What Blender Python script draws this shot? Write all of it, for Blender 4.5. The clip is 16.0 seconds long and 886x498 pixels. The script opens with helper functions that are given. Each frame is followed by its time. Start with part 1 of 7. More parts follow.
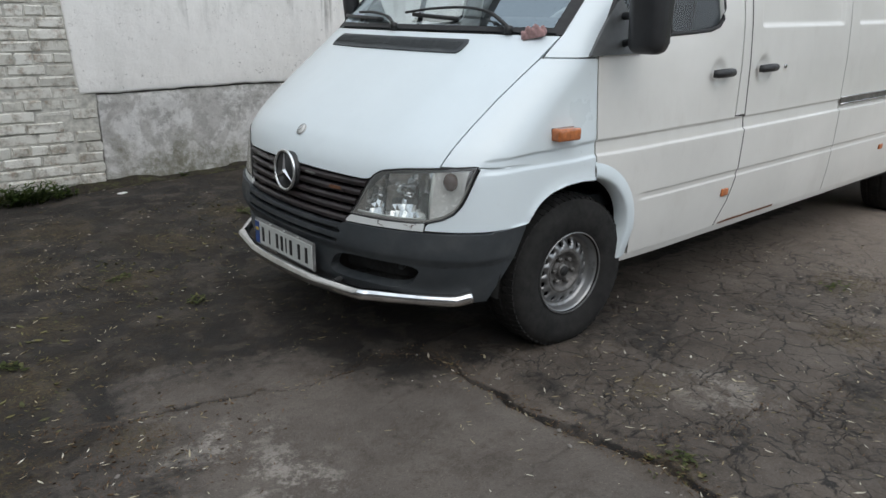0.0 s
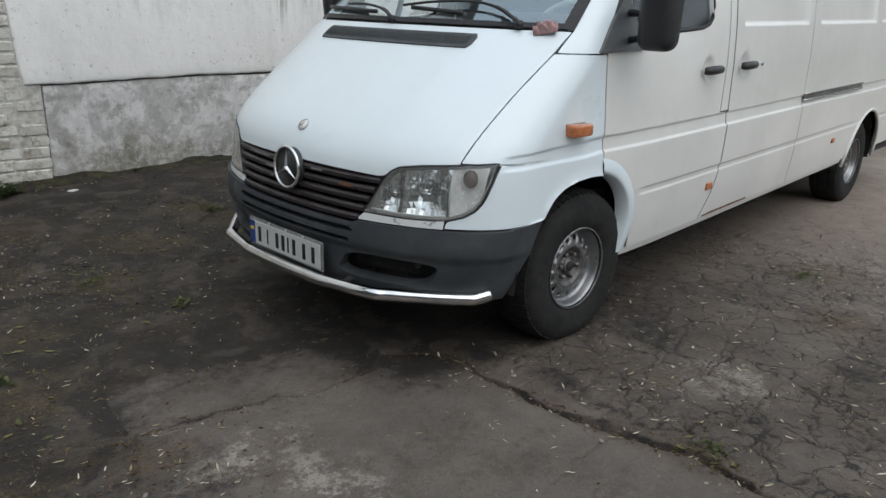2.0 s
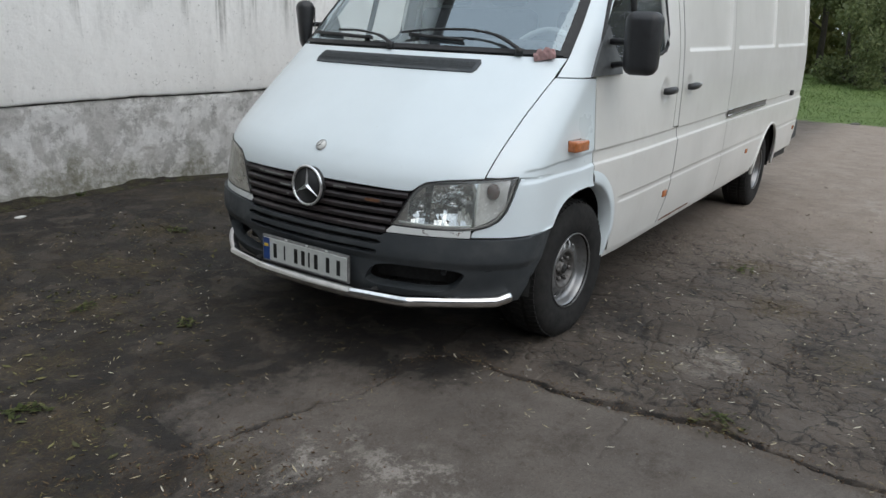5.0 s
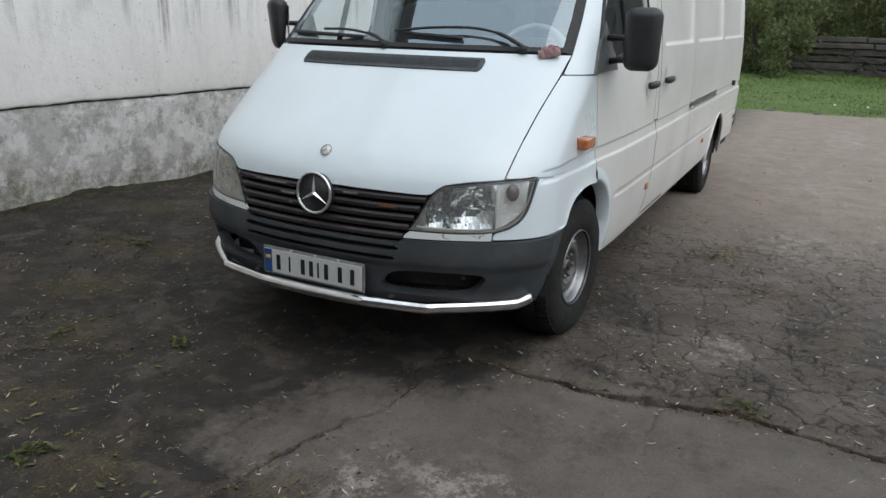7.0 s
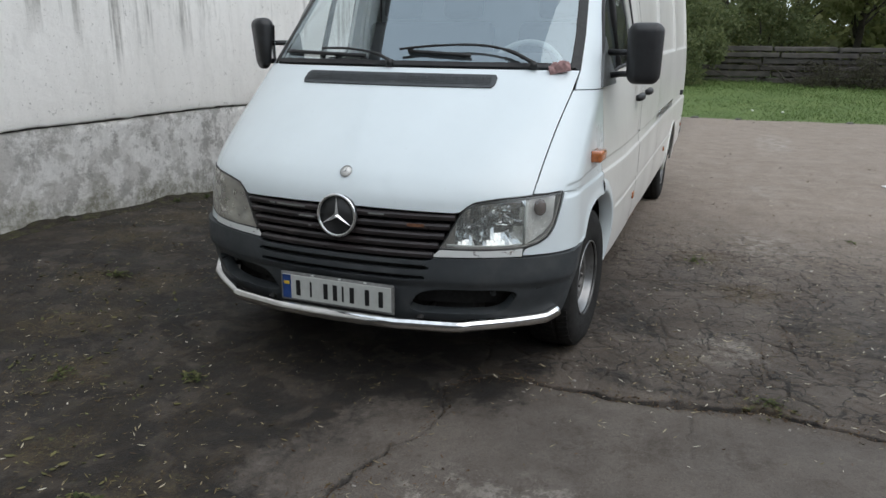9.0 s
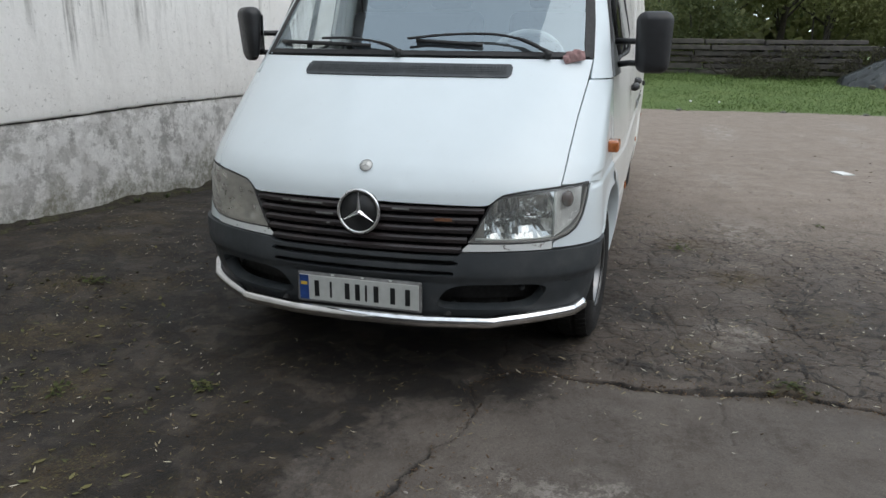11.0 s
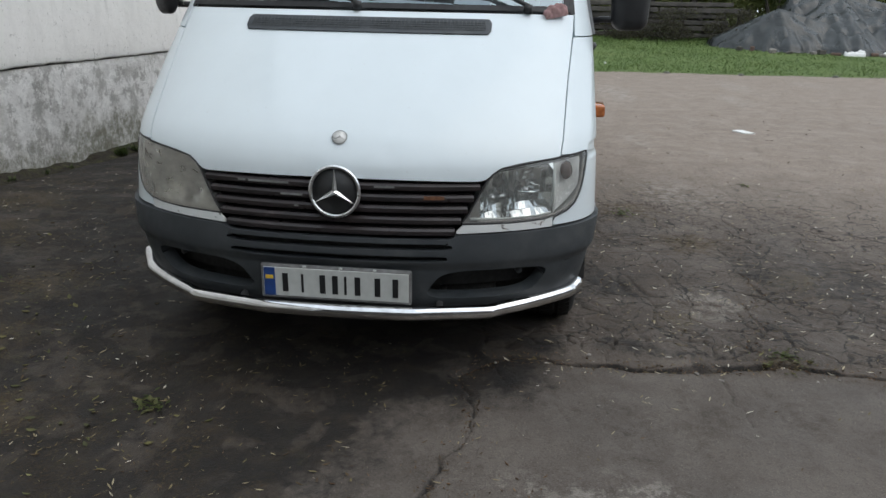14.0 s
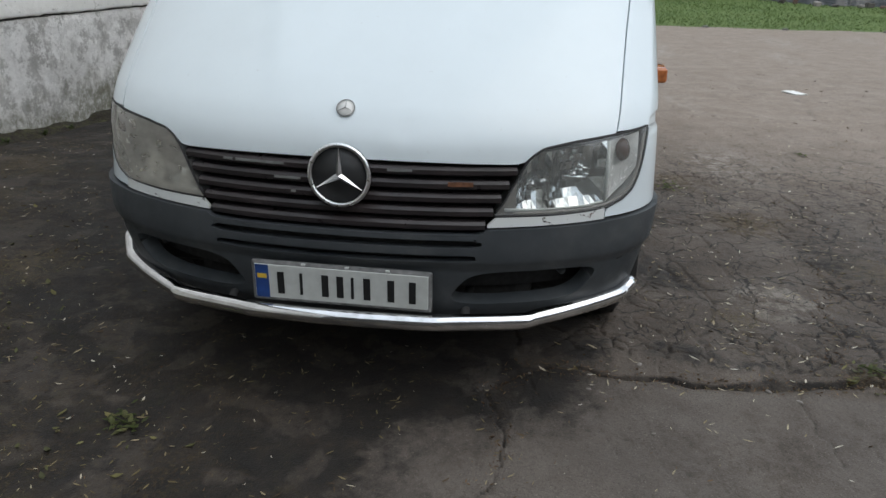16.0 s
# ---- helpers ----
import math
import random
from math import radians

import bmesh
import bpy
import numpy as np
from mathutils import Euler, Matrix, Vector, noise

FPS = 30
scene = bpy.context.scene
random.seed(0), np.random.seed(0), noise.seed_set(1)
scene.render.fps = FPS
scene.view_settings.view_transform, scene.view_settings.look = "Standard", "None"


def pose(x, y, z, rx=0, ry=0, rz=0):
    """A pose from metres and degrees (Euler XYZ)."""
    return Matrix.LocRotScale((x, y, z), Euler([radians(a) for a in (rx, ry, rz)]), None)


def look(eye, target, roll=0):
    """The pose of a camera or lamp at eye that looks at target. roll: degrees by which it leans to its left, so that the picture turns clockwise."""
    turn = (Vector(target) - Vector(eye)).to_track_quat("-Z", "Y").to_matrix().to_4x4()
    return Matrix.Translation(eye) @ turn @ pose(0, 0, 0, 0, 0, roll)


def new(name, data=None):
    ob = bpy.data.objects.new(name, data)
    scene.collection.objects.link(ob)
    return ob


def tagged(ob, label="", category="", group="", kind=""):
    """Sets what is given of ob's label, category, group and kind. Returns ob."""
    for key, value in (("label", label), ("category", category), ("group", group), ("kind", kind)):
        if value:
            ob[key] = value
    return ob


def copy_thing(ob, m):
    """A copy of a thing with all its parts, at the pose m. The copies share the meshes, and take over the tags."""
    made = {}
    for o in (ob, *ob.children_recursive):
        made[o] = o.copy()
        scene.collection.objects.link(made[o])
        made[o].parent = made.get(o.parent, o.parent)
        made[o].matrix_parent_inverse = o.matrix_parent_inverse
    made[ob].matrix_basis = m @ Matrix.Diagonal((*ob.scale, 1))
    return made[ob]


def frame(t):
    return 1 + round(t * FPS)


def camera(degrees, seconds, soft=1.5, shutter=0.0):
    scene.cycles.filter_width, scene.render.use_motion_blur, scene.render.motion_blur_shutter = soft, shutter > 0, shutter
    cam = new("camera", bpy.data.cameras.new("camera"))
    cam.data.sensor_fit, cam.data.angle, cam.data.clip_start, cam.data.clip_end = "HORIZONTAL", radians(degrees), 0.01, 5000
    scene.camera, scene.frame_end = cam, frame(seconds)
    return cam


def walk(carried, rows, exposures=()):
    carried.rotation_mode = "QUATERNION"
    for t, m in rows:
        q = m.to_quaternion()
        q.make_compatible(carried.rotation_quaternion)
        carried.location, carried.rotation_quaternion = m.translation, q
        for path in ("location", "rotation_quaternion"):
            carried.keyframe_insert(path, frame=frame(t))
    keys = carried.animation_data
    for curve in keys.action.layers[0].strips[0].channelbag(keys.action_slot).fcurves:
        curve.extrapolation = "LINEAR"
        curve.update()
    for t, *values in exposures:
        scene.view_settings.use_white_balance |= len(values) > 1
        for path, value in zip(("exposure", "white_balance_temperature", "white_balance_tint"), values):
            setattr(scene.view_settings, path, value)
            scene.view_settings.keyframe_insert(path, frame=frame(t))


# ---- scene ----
cam = camera(63.1, 16.0)
PATH = [
    (0, (0.007, 0.193, 1.383), (1.243, 1.646, 0.784), 0.9),
    (0.5, (-0.035, 0.247, 1.372), (1.235, 1.669, 0.767), 1.7),
    (1, (-0.079, 0.361, 1.367), (1.234, 1.741, 0.758), 0.8),
    (1.5, (-0.128, 0.419, 1.387), (1.202, 1.777, 0.765), 1.6),
    (2, (-0.227, 0.474, 1.382), (1.159, 1.779, 0.768), 1.9),
    (2.5, (-0.37, 0.502, 1.391), (1.077, 1.75, 0.8), 1.2),
    (3, (-0.433, 0.524, 1.394), (1.045, 1.745, 0.824), 1.5),
    (5.5, (-0.801, 0.856, 1.404), (0.838, 1.855, 0.844), 1.7),
    (6, (-0.81, 0.976, 1.394), (0.867, 1.909, 0.832), 1.2),
    (6.5, (-0.847, 1.065, 1.403), (0.821, 2.002, 0.817), 1.4),
    (7, (-0.906, 1.139, 1.41), (0.796, 2.023, 0.842), 1.5),
    (7.5, (-1.012, 1.238, 1.408), (0.726, 2.055, 0.849), 0.6),
    (8, (-1.055, 1.307, 1.406), (0.706, 2.082, 0.861), 1.3),
    (8.5, (-1.055, 1.44, 1.405), (0.721, 2.184, 0.865), -0.1),
    (9, (-1.066, 1.534, 1.416), (0.731, 2.234, 0.888), 0.5),
    (11.5, (-1.112, 2.016, 1.391), (0.748, 2.488, 0.829), 0.7),
    (12, (-1.068, 2.113, 1.402), (0.799, 2.538, 0.824), 1.4),
    (12.5, (-1.035, 2.184, 1.399), (0.831, 2.602, 0.813), 0.5),
    (13, (-0.984, 2.284, 1.394), (0.904, 2.571, 0.799), 0.4),
    (13.5, (-0.936, 2.356, 1.38), (0.96, 2.565, 0.776), 0.6),
    (14, (-0.851, 2.381, 1.361), (1.035, 2.579, 0.725), 0.9),
    (14.5, (-0.736, 2.385, 1.354), (1.13, 2.613, 0.672), 0.6),
    (15, (-0.601, 2.381, 1.352), (1.241, 2.647, 0.621), 0.4),
    (15.5, (-0.518, 2.4, 1.348), (1.314, 2.685, 0.598), 0.7),
    (16, (-0.394, 2.447, 1.329), (1.442, 2.699, 0.578), 1.0),
]
walk(cam, [(t, look(eye, target, roll)) for t, eye, target, roll in PATH])

# ---- world, sun, exposure ----
scene.view_settings.exposure = 0.0
world = bpy.data.worlds.new("overcast_sky")
scene.world = world
world.use_nodes = True
wn, wl = world.node_tree.nodes, world.node_tree.links
wn.clear()
sky = wn.new("ShaderNodeTexSky")
sky.sky_type = "NISHITA"
sky.sun_disc = False
sky.sun_elevation, sky.sun_rotation = radians(52), radians(200)
sky.air_density, sky.dust_density, sky.ozone_density = 1.0, 3.0, 1.0
cloud = wn.new("ShaderNodeMix")
cloud.data_type = "RGBA"
cloud.inputs[0].default_value = 0.8
cloud.inputs[7].default_value = (7.5, 8.25, 9.0, 1)
wl.new(sky.outputs[0], cloud.inputs[6])
bg = wn.new("ShaderNodeBackground")
bg.inputs[1].default_value = 0.165
wl.new(cloud.outputs[2], bg.inputs[0])
wo = wn.new("ShaderNodeOutputWorld")
wl.new(bg.outputs[0], wo.inputs[0])
sun = new("sun", bpy.data.lights.new("sun", "SUN"))
sun.data.energy, sun.data.angle, sun.data.color = 0.75, radians(60), (1.0, 0.96, 0.9)
sun.matrix_world = look((-2, -10, 18), (2, 3, 0))


# ---- materials ----
class Mat:
    """A small builder for node materials."""

    def __init__(self, name):
        self.m = bpy.data.materials.new(name)
        self.m.use_nodes = True
        self.n, self.l = self.m.node_tree.nodes, self.m.node_tree.links
        self.b = self.n["Principled BSDF"]
        self.geo = None

    def put(self, socket, value):
        s = self.b.inputs[socket]
        if isinstance(value, bpy.types.NodeSocket):
            self.l.new(value, s)
        else:
            s.default_value = value
        return self

    def pos(self):
        if self.geo is None:
            self.geo = self.n.new("ShaderNodeNewGeometry")
        return self.geo.outputs["Position"]

    def isle(self):
        self.pos()
        return self.geo.outputs["Random Per Island"]

    def rand(self):
        return self.n.new("ShaderNodeObjectInfo").outputs["Random"]

    def attr(self, name):
        a = self.n.new("ShaderNodeAttribute")
        a.attribute_name = name
        return a.outputs["Fac"]

    def stretch(self, sx, sy, sz):
        v = self.n.new("ShaderNodeVectorMath")
        v.operation = "MULTIPLY"
        v.inputs[1].default_value = (sx, sy, sz)
        self.l.new(self.pos(), v.inputs[0])
        return v.outputs[0]

    def noise(self, scale, detail=4, rough=0.55, vec=None, dist=0.0):
        t = self.n.new("ShaderNodeTexNoise")
        t.inputs["Scale"].default_value, t.inputs["Detail"].default_value = scale, detail
        t.inputs["Roughness"].default_value, t.inputs["Distortion"].default_value = rough, dist
        self.l.new(vec or self.pos(), t.inputs["Vector"])
        return t.outputs["Fac"]

    def warped(self, scale, amount):
        """The place, shifted by noise, for jagged lines."""
        t, v, a = self.n.new("ShaderNodeTexNoise"), self.n.new("ShaderNodeVectorMath"), self.n.new("ShaderNodeVectorMath")
        t.inputs["Scale"].default_value, t.inputs["Detail"].default_value = scale, 4
        self.l.new(self.pos(), t.inputs["Vector"])
        v.operation, v.inputs[1].default_value = "MULTIPLY", (amount, amount, 0)
        self.l.new(t.outputs["Color"], v.inputs[0])
        self.l.new(v.outputs[0], a.inputs[0])
        self.l.new(self.pos(), a.inputs[1])
        return a.outputs[0]

    def cells(self, scale, feature="F1", vec=None):
        t = self.n.new("ShaderNodeTexVoronoi")
        t.feature = feature
        t.inputs["Scale"].default_value = scale
        self.l.new(vec or self.pos(), t.inputs["Vector"])
        return t.outputs["Distance"]

    def ramp(self, fac, *stops):
        r = self.n.new("ShaderNodeValToRGB")
        e = r.color_ramp.elements
        while len(e) < len(stops):
            e.new(0.5)
        for el, (p, c) in zip(e, stops):
            el.position = p
            el.color = (*c, 1) if len(c) == 3 else c
        self.l.new(fac, r.inputs[0])
        return r.outputs[0]

    def grey(self, fac, a, b, va=0.0, vb=1.0):
        r = self.n.new("ShaderNodeMapRange")
        for i, v in enumerate((a, b, va, vb)):
            r.inputs[1 + i].default_value = v
        self.l.new(fac, r.inputs[0])
        return r.outputs[0]

    def mix(self, fac, a, b, mode="MIX"):
        m = self.n.new("ShaderNodeMix")
        m.data_type, m.blend_type = "RGBA", mode
        for i, v in ((0, fac), (6, a), (7, b)):
            if isinstance(v, bpy.types.NodeSocket):
                self.l.new(v, m.inputs[i])
            else:
                m.inputs[i].default_value = v if i == 0 else (*v, 1)
        return m.outputs[2]

    def maths(self, op, a, b=0.0):
        m = self.n.new("ShaderNodeMath")
        m.operation = op
        for i, v in enumerate((a, b)):
            if isinstance(v, bpy.types.NodeSocket):
                self.l.new(v, m.inputs[i])
            else:
                m.inputs[i].default_value = v
        return m.outputs[0]

    def bump(self, height, strength=0.3, distance=0.01):
        b = self.n.new("ShaderNodeBump")
        b.inputs["Strength"].default_value, b.inputs["Distance"].default_value = strength, distance
        self.l.new(height, b.inputs["Height"])
        self.l.new(b.outputs[0], self.b.inputs["Normal"])
        return self


def simple(name, colour, rough=0.5, metal=0.0, vary=0.25, scale=25.0, bump=0.0, bscale=200.0, coat=0.0):
    """A surface of one colour with soft blotches, uneven gloss and a fine grain."""
    k = Mat(name)
    lo = tuple(c * (1 - vary) for c in colour)
    hi = tuple(min(1, c * (1 + vary)) for c in colour)
    k.put("Base Color", k.ramp(k.noise(scale, 5), (0.3, lo), (0.7, hi)))
    k.put("Roughness", k.grey(k.noise(scale * 2.3, 4), 0.3, 0.7, max(0.03, rough * 0.85), min(1, rough * 1.15)))
    k.put("Metallic", metal)
    k.put("Coat Weight", coat)
    if bump:
        k.bump(k.noise(bscale, 3), bump, 0.003)
    return k.m


def pane(name, tint, ior=1.5, film=0.0, dust=(0.75, 0.76, 0.76), shine=(1, 1, 1)):
    """Thin flat glass: mostly see-through, with a mirror gloss that grows at grazing angles and a film of dust."""
    m = bpy.data.materials.new(name)
    m.use_nodes = True
    n, l = m.node_tree.nodes, m.node_tree.links
    n.clear()
    tr, gl, df = n.new("ShaderNodeBsdfTransparent"), n.new("ShaderNodeBsdfGlossy"), n.new("ShaderNodeBsdfDiffuse")
    gl.inputs[0].default_value = (*shine, 1)
    tr.inputs[0].default_value = (*tint, 1)
    df.inputs[0].default_value = (*dust, 1)
    gl.inputs["Roughness"].default_value = 0.02
    lw, pw, f = n.new("ShaderNodeLayerWeight"), n.new("ShaderNodeMath"), n.new("ShaderNodeMapRange")
    mx, mf, out = n.new("ShaderNodeMixShader"), n.new("ShaderNodeMixShader"), n.new("ShaderNodeOutputMaterial")
    pw.operation, pw.inputs[1].default_value = "POWER", 5.0
    f.inputs[3].default_value, f.inputs[4].default_value = ((ior - 1) / (ior + 1)) ** 2, 1.0
    l.new(lw.outputs["Facing"], pw.inputs[0])
    l.new(pw.outputs[0], f.inputs[0])
    nz, mr = n.new("ShaderNodeTexNoise"), n.new("ShaderNodeMapRange")
    nz.inputs["Scale"].default_value, nz.inputs["Detail"].default_value = 9.0, 6
    mr.inputs[3].default_value, mr.inputs[4].default_value = film * 0.6, film * 1.4
    l.new(nz.outputs["Fac"], mr.inputs[0])
    l.new(mr.outputs[0], mf.inputs[0])
    l.new(tr.outputs[0], mf.inputs[1])
    l.new(df.outputs[0], mf.inputs[2])
    l.new(f.outputs[0], mx.inputs[0])
    l.new(mf.outputs[0], mx.inputs[1])
    l.new(gl.outputs[0], mx.inputs[2])
    l.new(mx.outputs[0], out.inputs[0])
    return m


# white paint with road film and small marks
k = Mat("white_paint")
film = k.ramp(k.noise(1.6, 6, 0.6), (0.35, (0.70, 0.775, 0.81)), (0.75, (0.64, 0.71, 0.74)))
marks = k.grey(k.noise(38, 5, 0.7), 0.66, 0.74)
k.put("Base Color", k.mix(marks, film, (0.60, 0.65, 0.67)))
k.put("Roughness", k.grey(k.noise(3.1, 5), 0.3, 0.7, 0.27, 0.42)).put("Coat Weight", 0.6).put("Coat Roughness", 0.08)
k.bump(k.noise(5, 2), 0.05, 0.01)
WHITE = k.m
# the lower body: the same paint under road dirt
k = Mat("white_paint_road_dirt")
film = k.ramp(k.noise(1.6, 6, 0.6), (0.35, (0.70, 0.695, 0.665)), (0.75, (0.61, 0.605, 0.575)))
dirt = k.grey(k.noise(7, 7, 0.65, k.stretch(1, 1, 0.5)), 0.55, 0.8, 0.0, 0.3)
k.put("Base Color", k.mix(dirt, film, (0.46, 0.44, 0.40)))
k.put("Roughness", k.grey(k.noise(3.1, 5), 0.3, 0.7, 0.3, 0.5)).put("Coat Weight", 0.2).put("Coat Roughness", 0.15)
DOORWHITE = k.m
# chipped white strip with rust
k = Mat("white_paint_chipped")
chips = k.grey(k.noise(26, 6, 0.7, k.stretch(1, 1, 1.6)), 0.6, 0.64)
k.put("Base Color", k.mix(chips, (0.62, 0.64, 0.63), k.ramp(k.noise(80, 3), (0.4, (0.03, 0.03, 0.03)), (0.7, (0.16, 0.07, 0.04)))))
k.put("Roughness", 0.4)
CHIPPED = k.m
k = Mat("grey_bumper_plastic")
k.put("Base Color", k.ramp(k.noise(6, 7, 0.65), (0.3, (0.028, 0.034, 0.039)), (0.55, (0.042, 0.048, 0.053)), (0.8, (0.070, 0.075, 0.077))))
k.put("Roughness", k.grey(k.noise(14, 5), 0.3, 0.7, 0.42, 0.66))
k.bump(k.noise(420, 2), 0.25, 0.002)
PLASTIC = k.m
BLACK = simple("black_plastic", (0.018, 0.019, 0.02), 0.48, vary=0.3, bump=0.15, bscale=500)
DARK = simple("dark_inner_metal", (0.022, 0.022, 0.022), 0.85)
MIRRORBLACK = simple("black_mirror_shell", (0.02, 0.021, 0.023), 0.42, vary=0.35, scale=12, bump=0.2, bscale=700)
SEAL = simple("rubber_seal", (0.012, 0.012, 0.013), 0.6)
k = Mat("tyre_rubber")
k.put("Base Color", k.ramp(k.noise(16, 6, 0.65), (0.3, (0.012, 0.012, 0.012)), (0.75, (0.029, 0.028, 0.027))))
k.put("Roughness", k.grey(k.noise(40, 4), 0.3, 0.7, 0.8, 0.98)).put("Specular IOR Level", 0.25)
k.bump(k.noise(160, 4), 0.3, 0.003)
RUBBER = k.m
k = Mat("silver_steel_wheel")
grime = k.grey(k.noise(22, 6, 0.7), 0.54, 0.76, 0.0, 0.8)
k.put("Base Color", k.mix(grime, (0.27, 0.273, 0.276), (0.055, 0.05, 0.045)))
k.put("Roughness", k.grey(grime, 0, 1, 0.34, 0.7)).put("Metallic", k.grey(grime, 0, 1, 0.8, 0.2))
STEEL = k.m
HUBSTEEL = simple("dirty_hub_steel", (0.13, 0.125, 0.12), 0.5, 0.5, vary=0.5, scale=40)
BARCHROME = simple("weathered_chrome", (0.72, 0.72, 0.72), 0.07, 1.0, vary=0.18, scale=18)
BADGECHROME = simple("brushed_badge_chrome", (0.86, 0.87, 0.88), 0.3, 1.0, vary=0.06, scale=30)
CHROME = simple("chrome", (0.78, 0.79, 0.8), 0.09, 1.0, vary=0.08, scale=30)
DULLCHROME = simple("worn_chrome", (0.55, 0.55, 0.55), 0.25, 1.0, vary=0.3, scale=60)
k = Mat("grille_plastic")
k.put("Base Color", k.ramp(k.noise(18, 6, 0.7, k.stretch(1, 0.5, 1)), (0.35, (0.020, 0.018, 0.019)), (0.62, (0.038, 0.030, 0.031)), (0.8, (0.13, 0.115, 0.11))))
k.put("Roughness", k.grey(k.noise(30, 4), 0.3, 0.7, 0.25, 0.5))
GRILLE = k.m
AMBER = simple("amber_lens", (0.44, 0.14, 0.045), 0.22, vary=0.3, scale=60, coat=0.5)
AMBERBULB = simple("amber_bulb", (0.06, 0.032, 0.026), 0.25)
LENS = pane("clear_lens", (0.93, 0.945, 0.94), 1.55, 0.13, (0.60, 0.62, 0.61))
HAZED = pane("hazed_lens", (0.78, 0.76, 0.70), 1.55, 0.40, (0.52, 0.50, 0.45))
REFLECTOR = simple("lamp_reflector", (0.66, 0.68, 0.68), 0.09, 1.0, vary=0.2, scale=50)
INDICATOR = simple("indicator_reflector", (0.80, 0.80, 0.78), 0.25, 0.3, vary=0.15, scale=30)
BEZEL = simple("lamp_bezel_brown_grey", (0.19, 0.18, 0.165), 0.35, vary=0.2, scale=20)
LAMPGREY = simple("lamp_bezel_grey", (0.22, 0.225, 0.22), 0.4, 0.3, vary=0.15)
WINDSCREEN = pane("windscreen_glass", (0.90, 0.94, 0.94), 3.0, 0.02, (0.7, 0.76, 0.8), (0.78, 0.92, 1.0))
SIDEGLASS = pane("side_glass", (0.90, 0.93, 0.92), 1.5, 0.02)
PLATEWHITE = simple("number_plate_white", (0.52, 0.54, 0.52), 0.38, vary=0.06, scale=40)
PLATEBLUE = simple("number_plate_blue", (0.02, 0.06, 0.22), 0.4)
PLATEYELLOW = simple("number_plate_yellow", (0.62, 0.42, 0.05), 0.4)
PLATEINK = simple("number_plate_black", (0.014, 0.015, 0.016), 0.45)
PLATEFRAME = simple("plate_frame_grey", (0.2, 0.2, 0.2), 0.45, 0.3, vary=0.3, scale=50)
CABGREY = simple("cab_plastic_grey", (0.045, 0.05, 0.055), 0.7, bump=0.2, bscale=400)
CABLIGHT = simple("cab_bulkhead", (0.30, 0.34, 0.37), 0.7, vary=0.12, scale=4)
CABPALE = simple("pale_wheel_cover", (0.36, 0.40, 0.40), 0.8, vary=0.15, scale=9)
CABFABRIC = simple("seat_fabric", (0.05, 0.055, 0.065), 0.95, vary=0.35, scale=80, bump=0.4, bscale=600)
RAIL = simple("dull_aluminium", (0.17, 0.165, 0.155), 0.5, 0.5, vary=0.4, scale=9)
RUST = simple("rust", (0.16, 0.07, 0.035), 0.9, vary=0.4, scale=60)
CLOTH = simple("pink_cloth", (0.40, 0.25, 0.245), 0.95, vary=0.35, scale=60, bump=0.5, bscale=300)
PAPER = simple("white_paper", (0.7, 0.7, 0.68), 0.8, vary=0.08)

# asphalt with soil, worn concrete, dust and pale scuffs in their own shapes, and painted shade under the van's nose
k = Mat("asphalt")
grain = k.noise(210, 3, 0.75)
stones = k.cells(150)
tone = k.ramp(k.noise(1.9, 8, 0.66), (0.3, (0.052, 0.043, 0.036)), (0.5, (0.082, 0.069, 0.058)), (0.7, (0.128, 0.110, 0.094)))
slab = k.ramp(k.noise(3.1, 9, 0.7), (0.3, (0.074, 0.064, 0.056)), (0.5, (0.104, 0.092, 0.082)), (0.7, (0.140, 0.126, 0.113)))
tone = k.mix(k.attr("slab"), tone, slab)
stain = k.maths("MULTIPLY", k.grey(k.noise(2.4, 10, 0.72), 0.50, 0.60, 0.0, 0.6), k.grey(k.noise(26, 8, 0.78), 0.40, 0.58))
tone = k.mix(stain, tone, (0.040, 0.031, 0.023))
dusty = k.ramp(k.noise(3.6, 9, 0.74), (0.30, (0.205, 0.172, 0.146)), (0.5, (0.255, 0.218, 0.187)), (0.70, (0.31, 0.268, 0.234)))
tone = k.mix(k.attr("dust"), tone, dusty)
scuff = k.maths("MULTIPLY", k.attr("scuff"), k.grey(k.noise(8, 12, 0.8), 0.49, 0.56, 0.0, 0.85))
tone = k.mix(scuff, tone, (0.36, 0.345, 0.325))
hair = k.maths("MINIMUM", k.maths("DIVIDE", k.cells(5.6, "DISTANCE_TO_EDGE", k.warped(9, 0.14)), 5.6), k.maths("MULTIPLY", k.cells(11.5, "DISTANCE_TO_EDGE", k.warped(17, 0.07)), k.grey(k.noise(2.2, 4), 0.42, 0.60, 0.45, 0.085)))
craze = k.maths("MULTIPLY", k.grey(hair, 0.0016, 0.0052, 1.0, 0.0), k.maths("MULTIPLY", k.attr("craze"), k.grey(k.noise(13, 4), 0.36, 0.52, 0.1, 1.0)))
tone = k.mix(craze, tone, (0.012, 0.010, 0.008))
gravel = k.grey(k.noise(150, 3, 0.65), 0.62, 0.68, 0.0, 0.5)
tone = k.mix(gravel, tone, (0.26, 0.24, 0.215))
tone = k.mix(k.grey(k.noise(105, 3, 0.7), 0.60, 0.66, 0.0, 0.6), tone, (0.035, 0.030, 0.026))
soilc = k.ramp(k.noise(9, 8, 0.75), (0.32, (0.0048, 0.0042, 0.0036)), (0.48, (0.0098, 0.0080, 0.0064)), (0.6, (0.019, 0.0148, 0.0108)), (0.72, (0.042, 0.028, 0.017)))
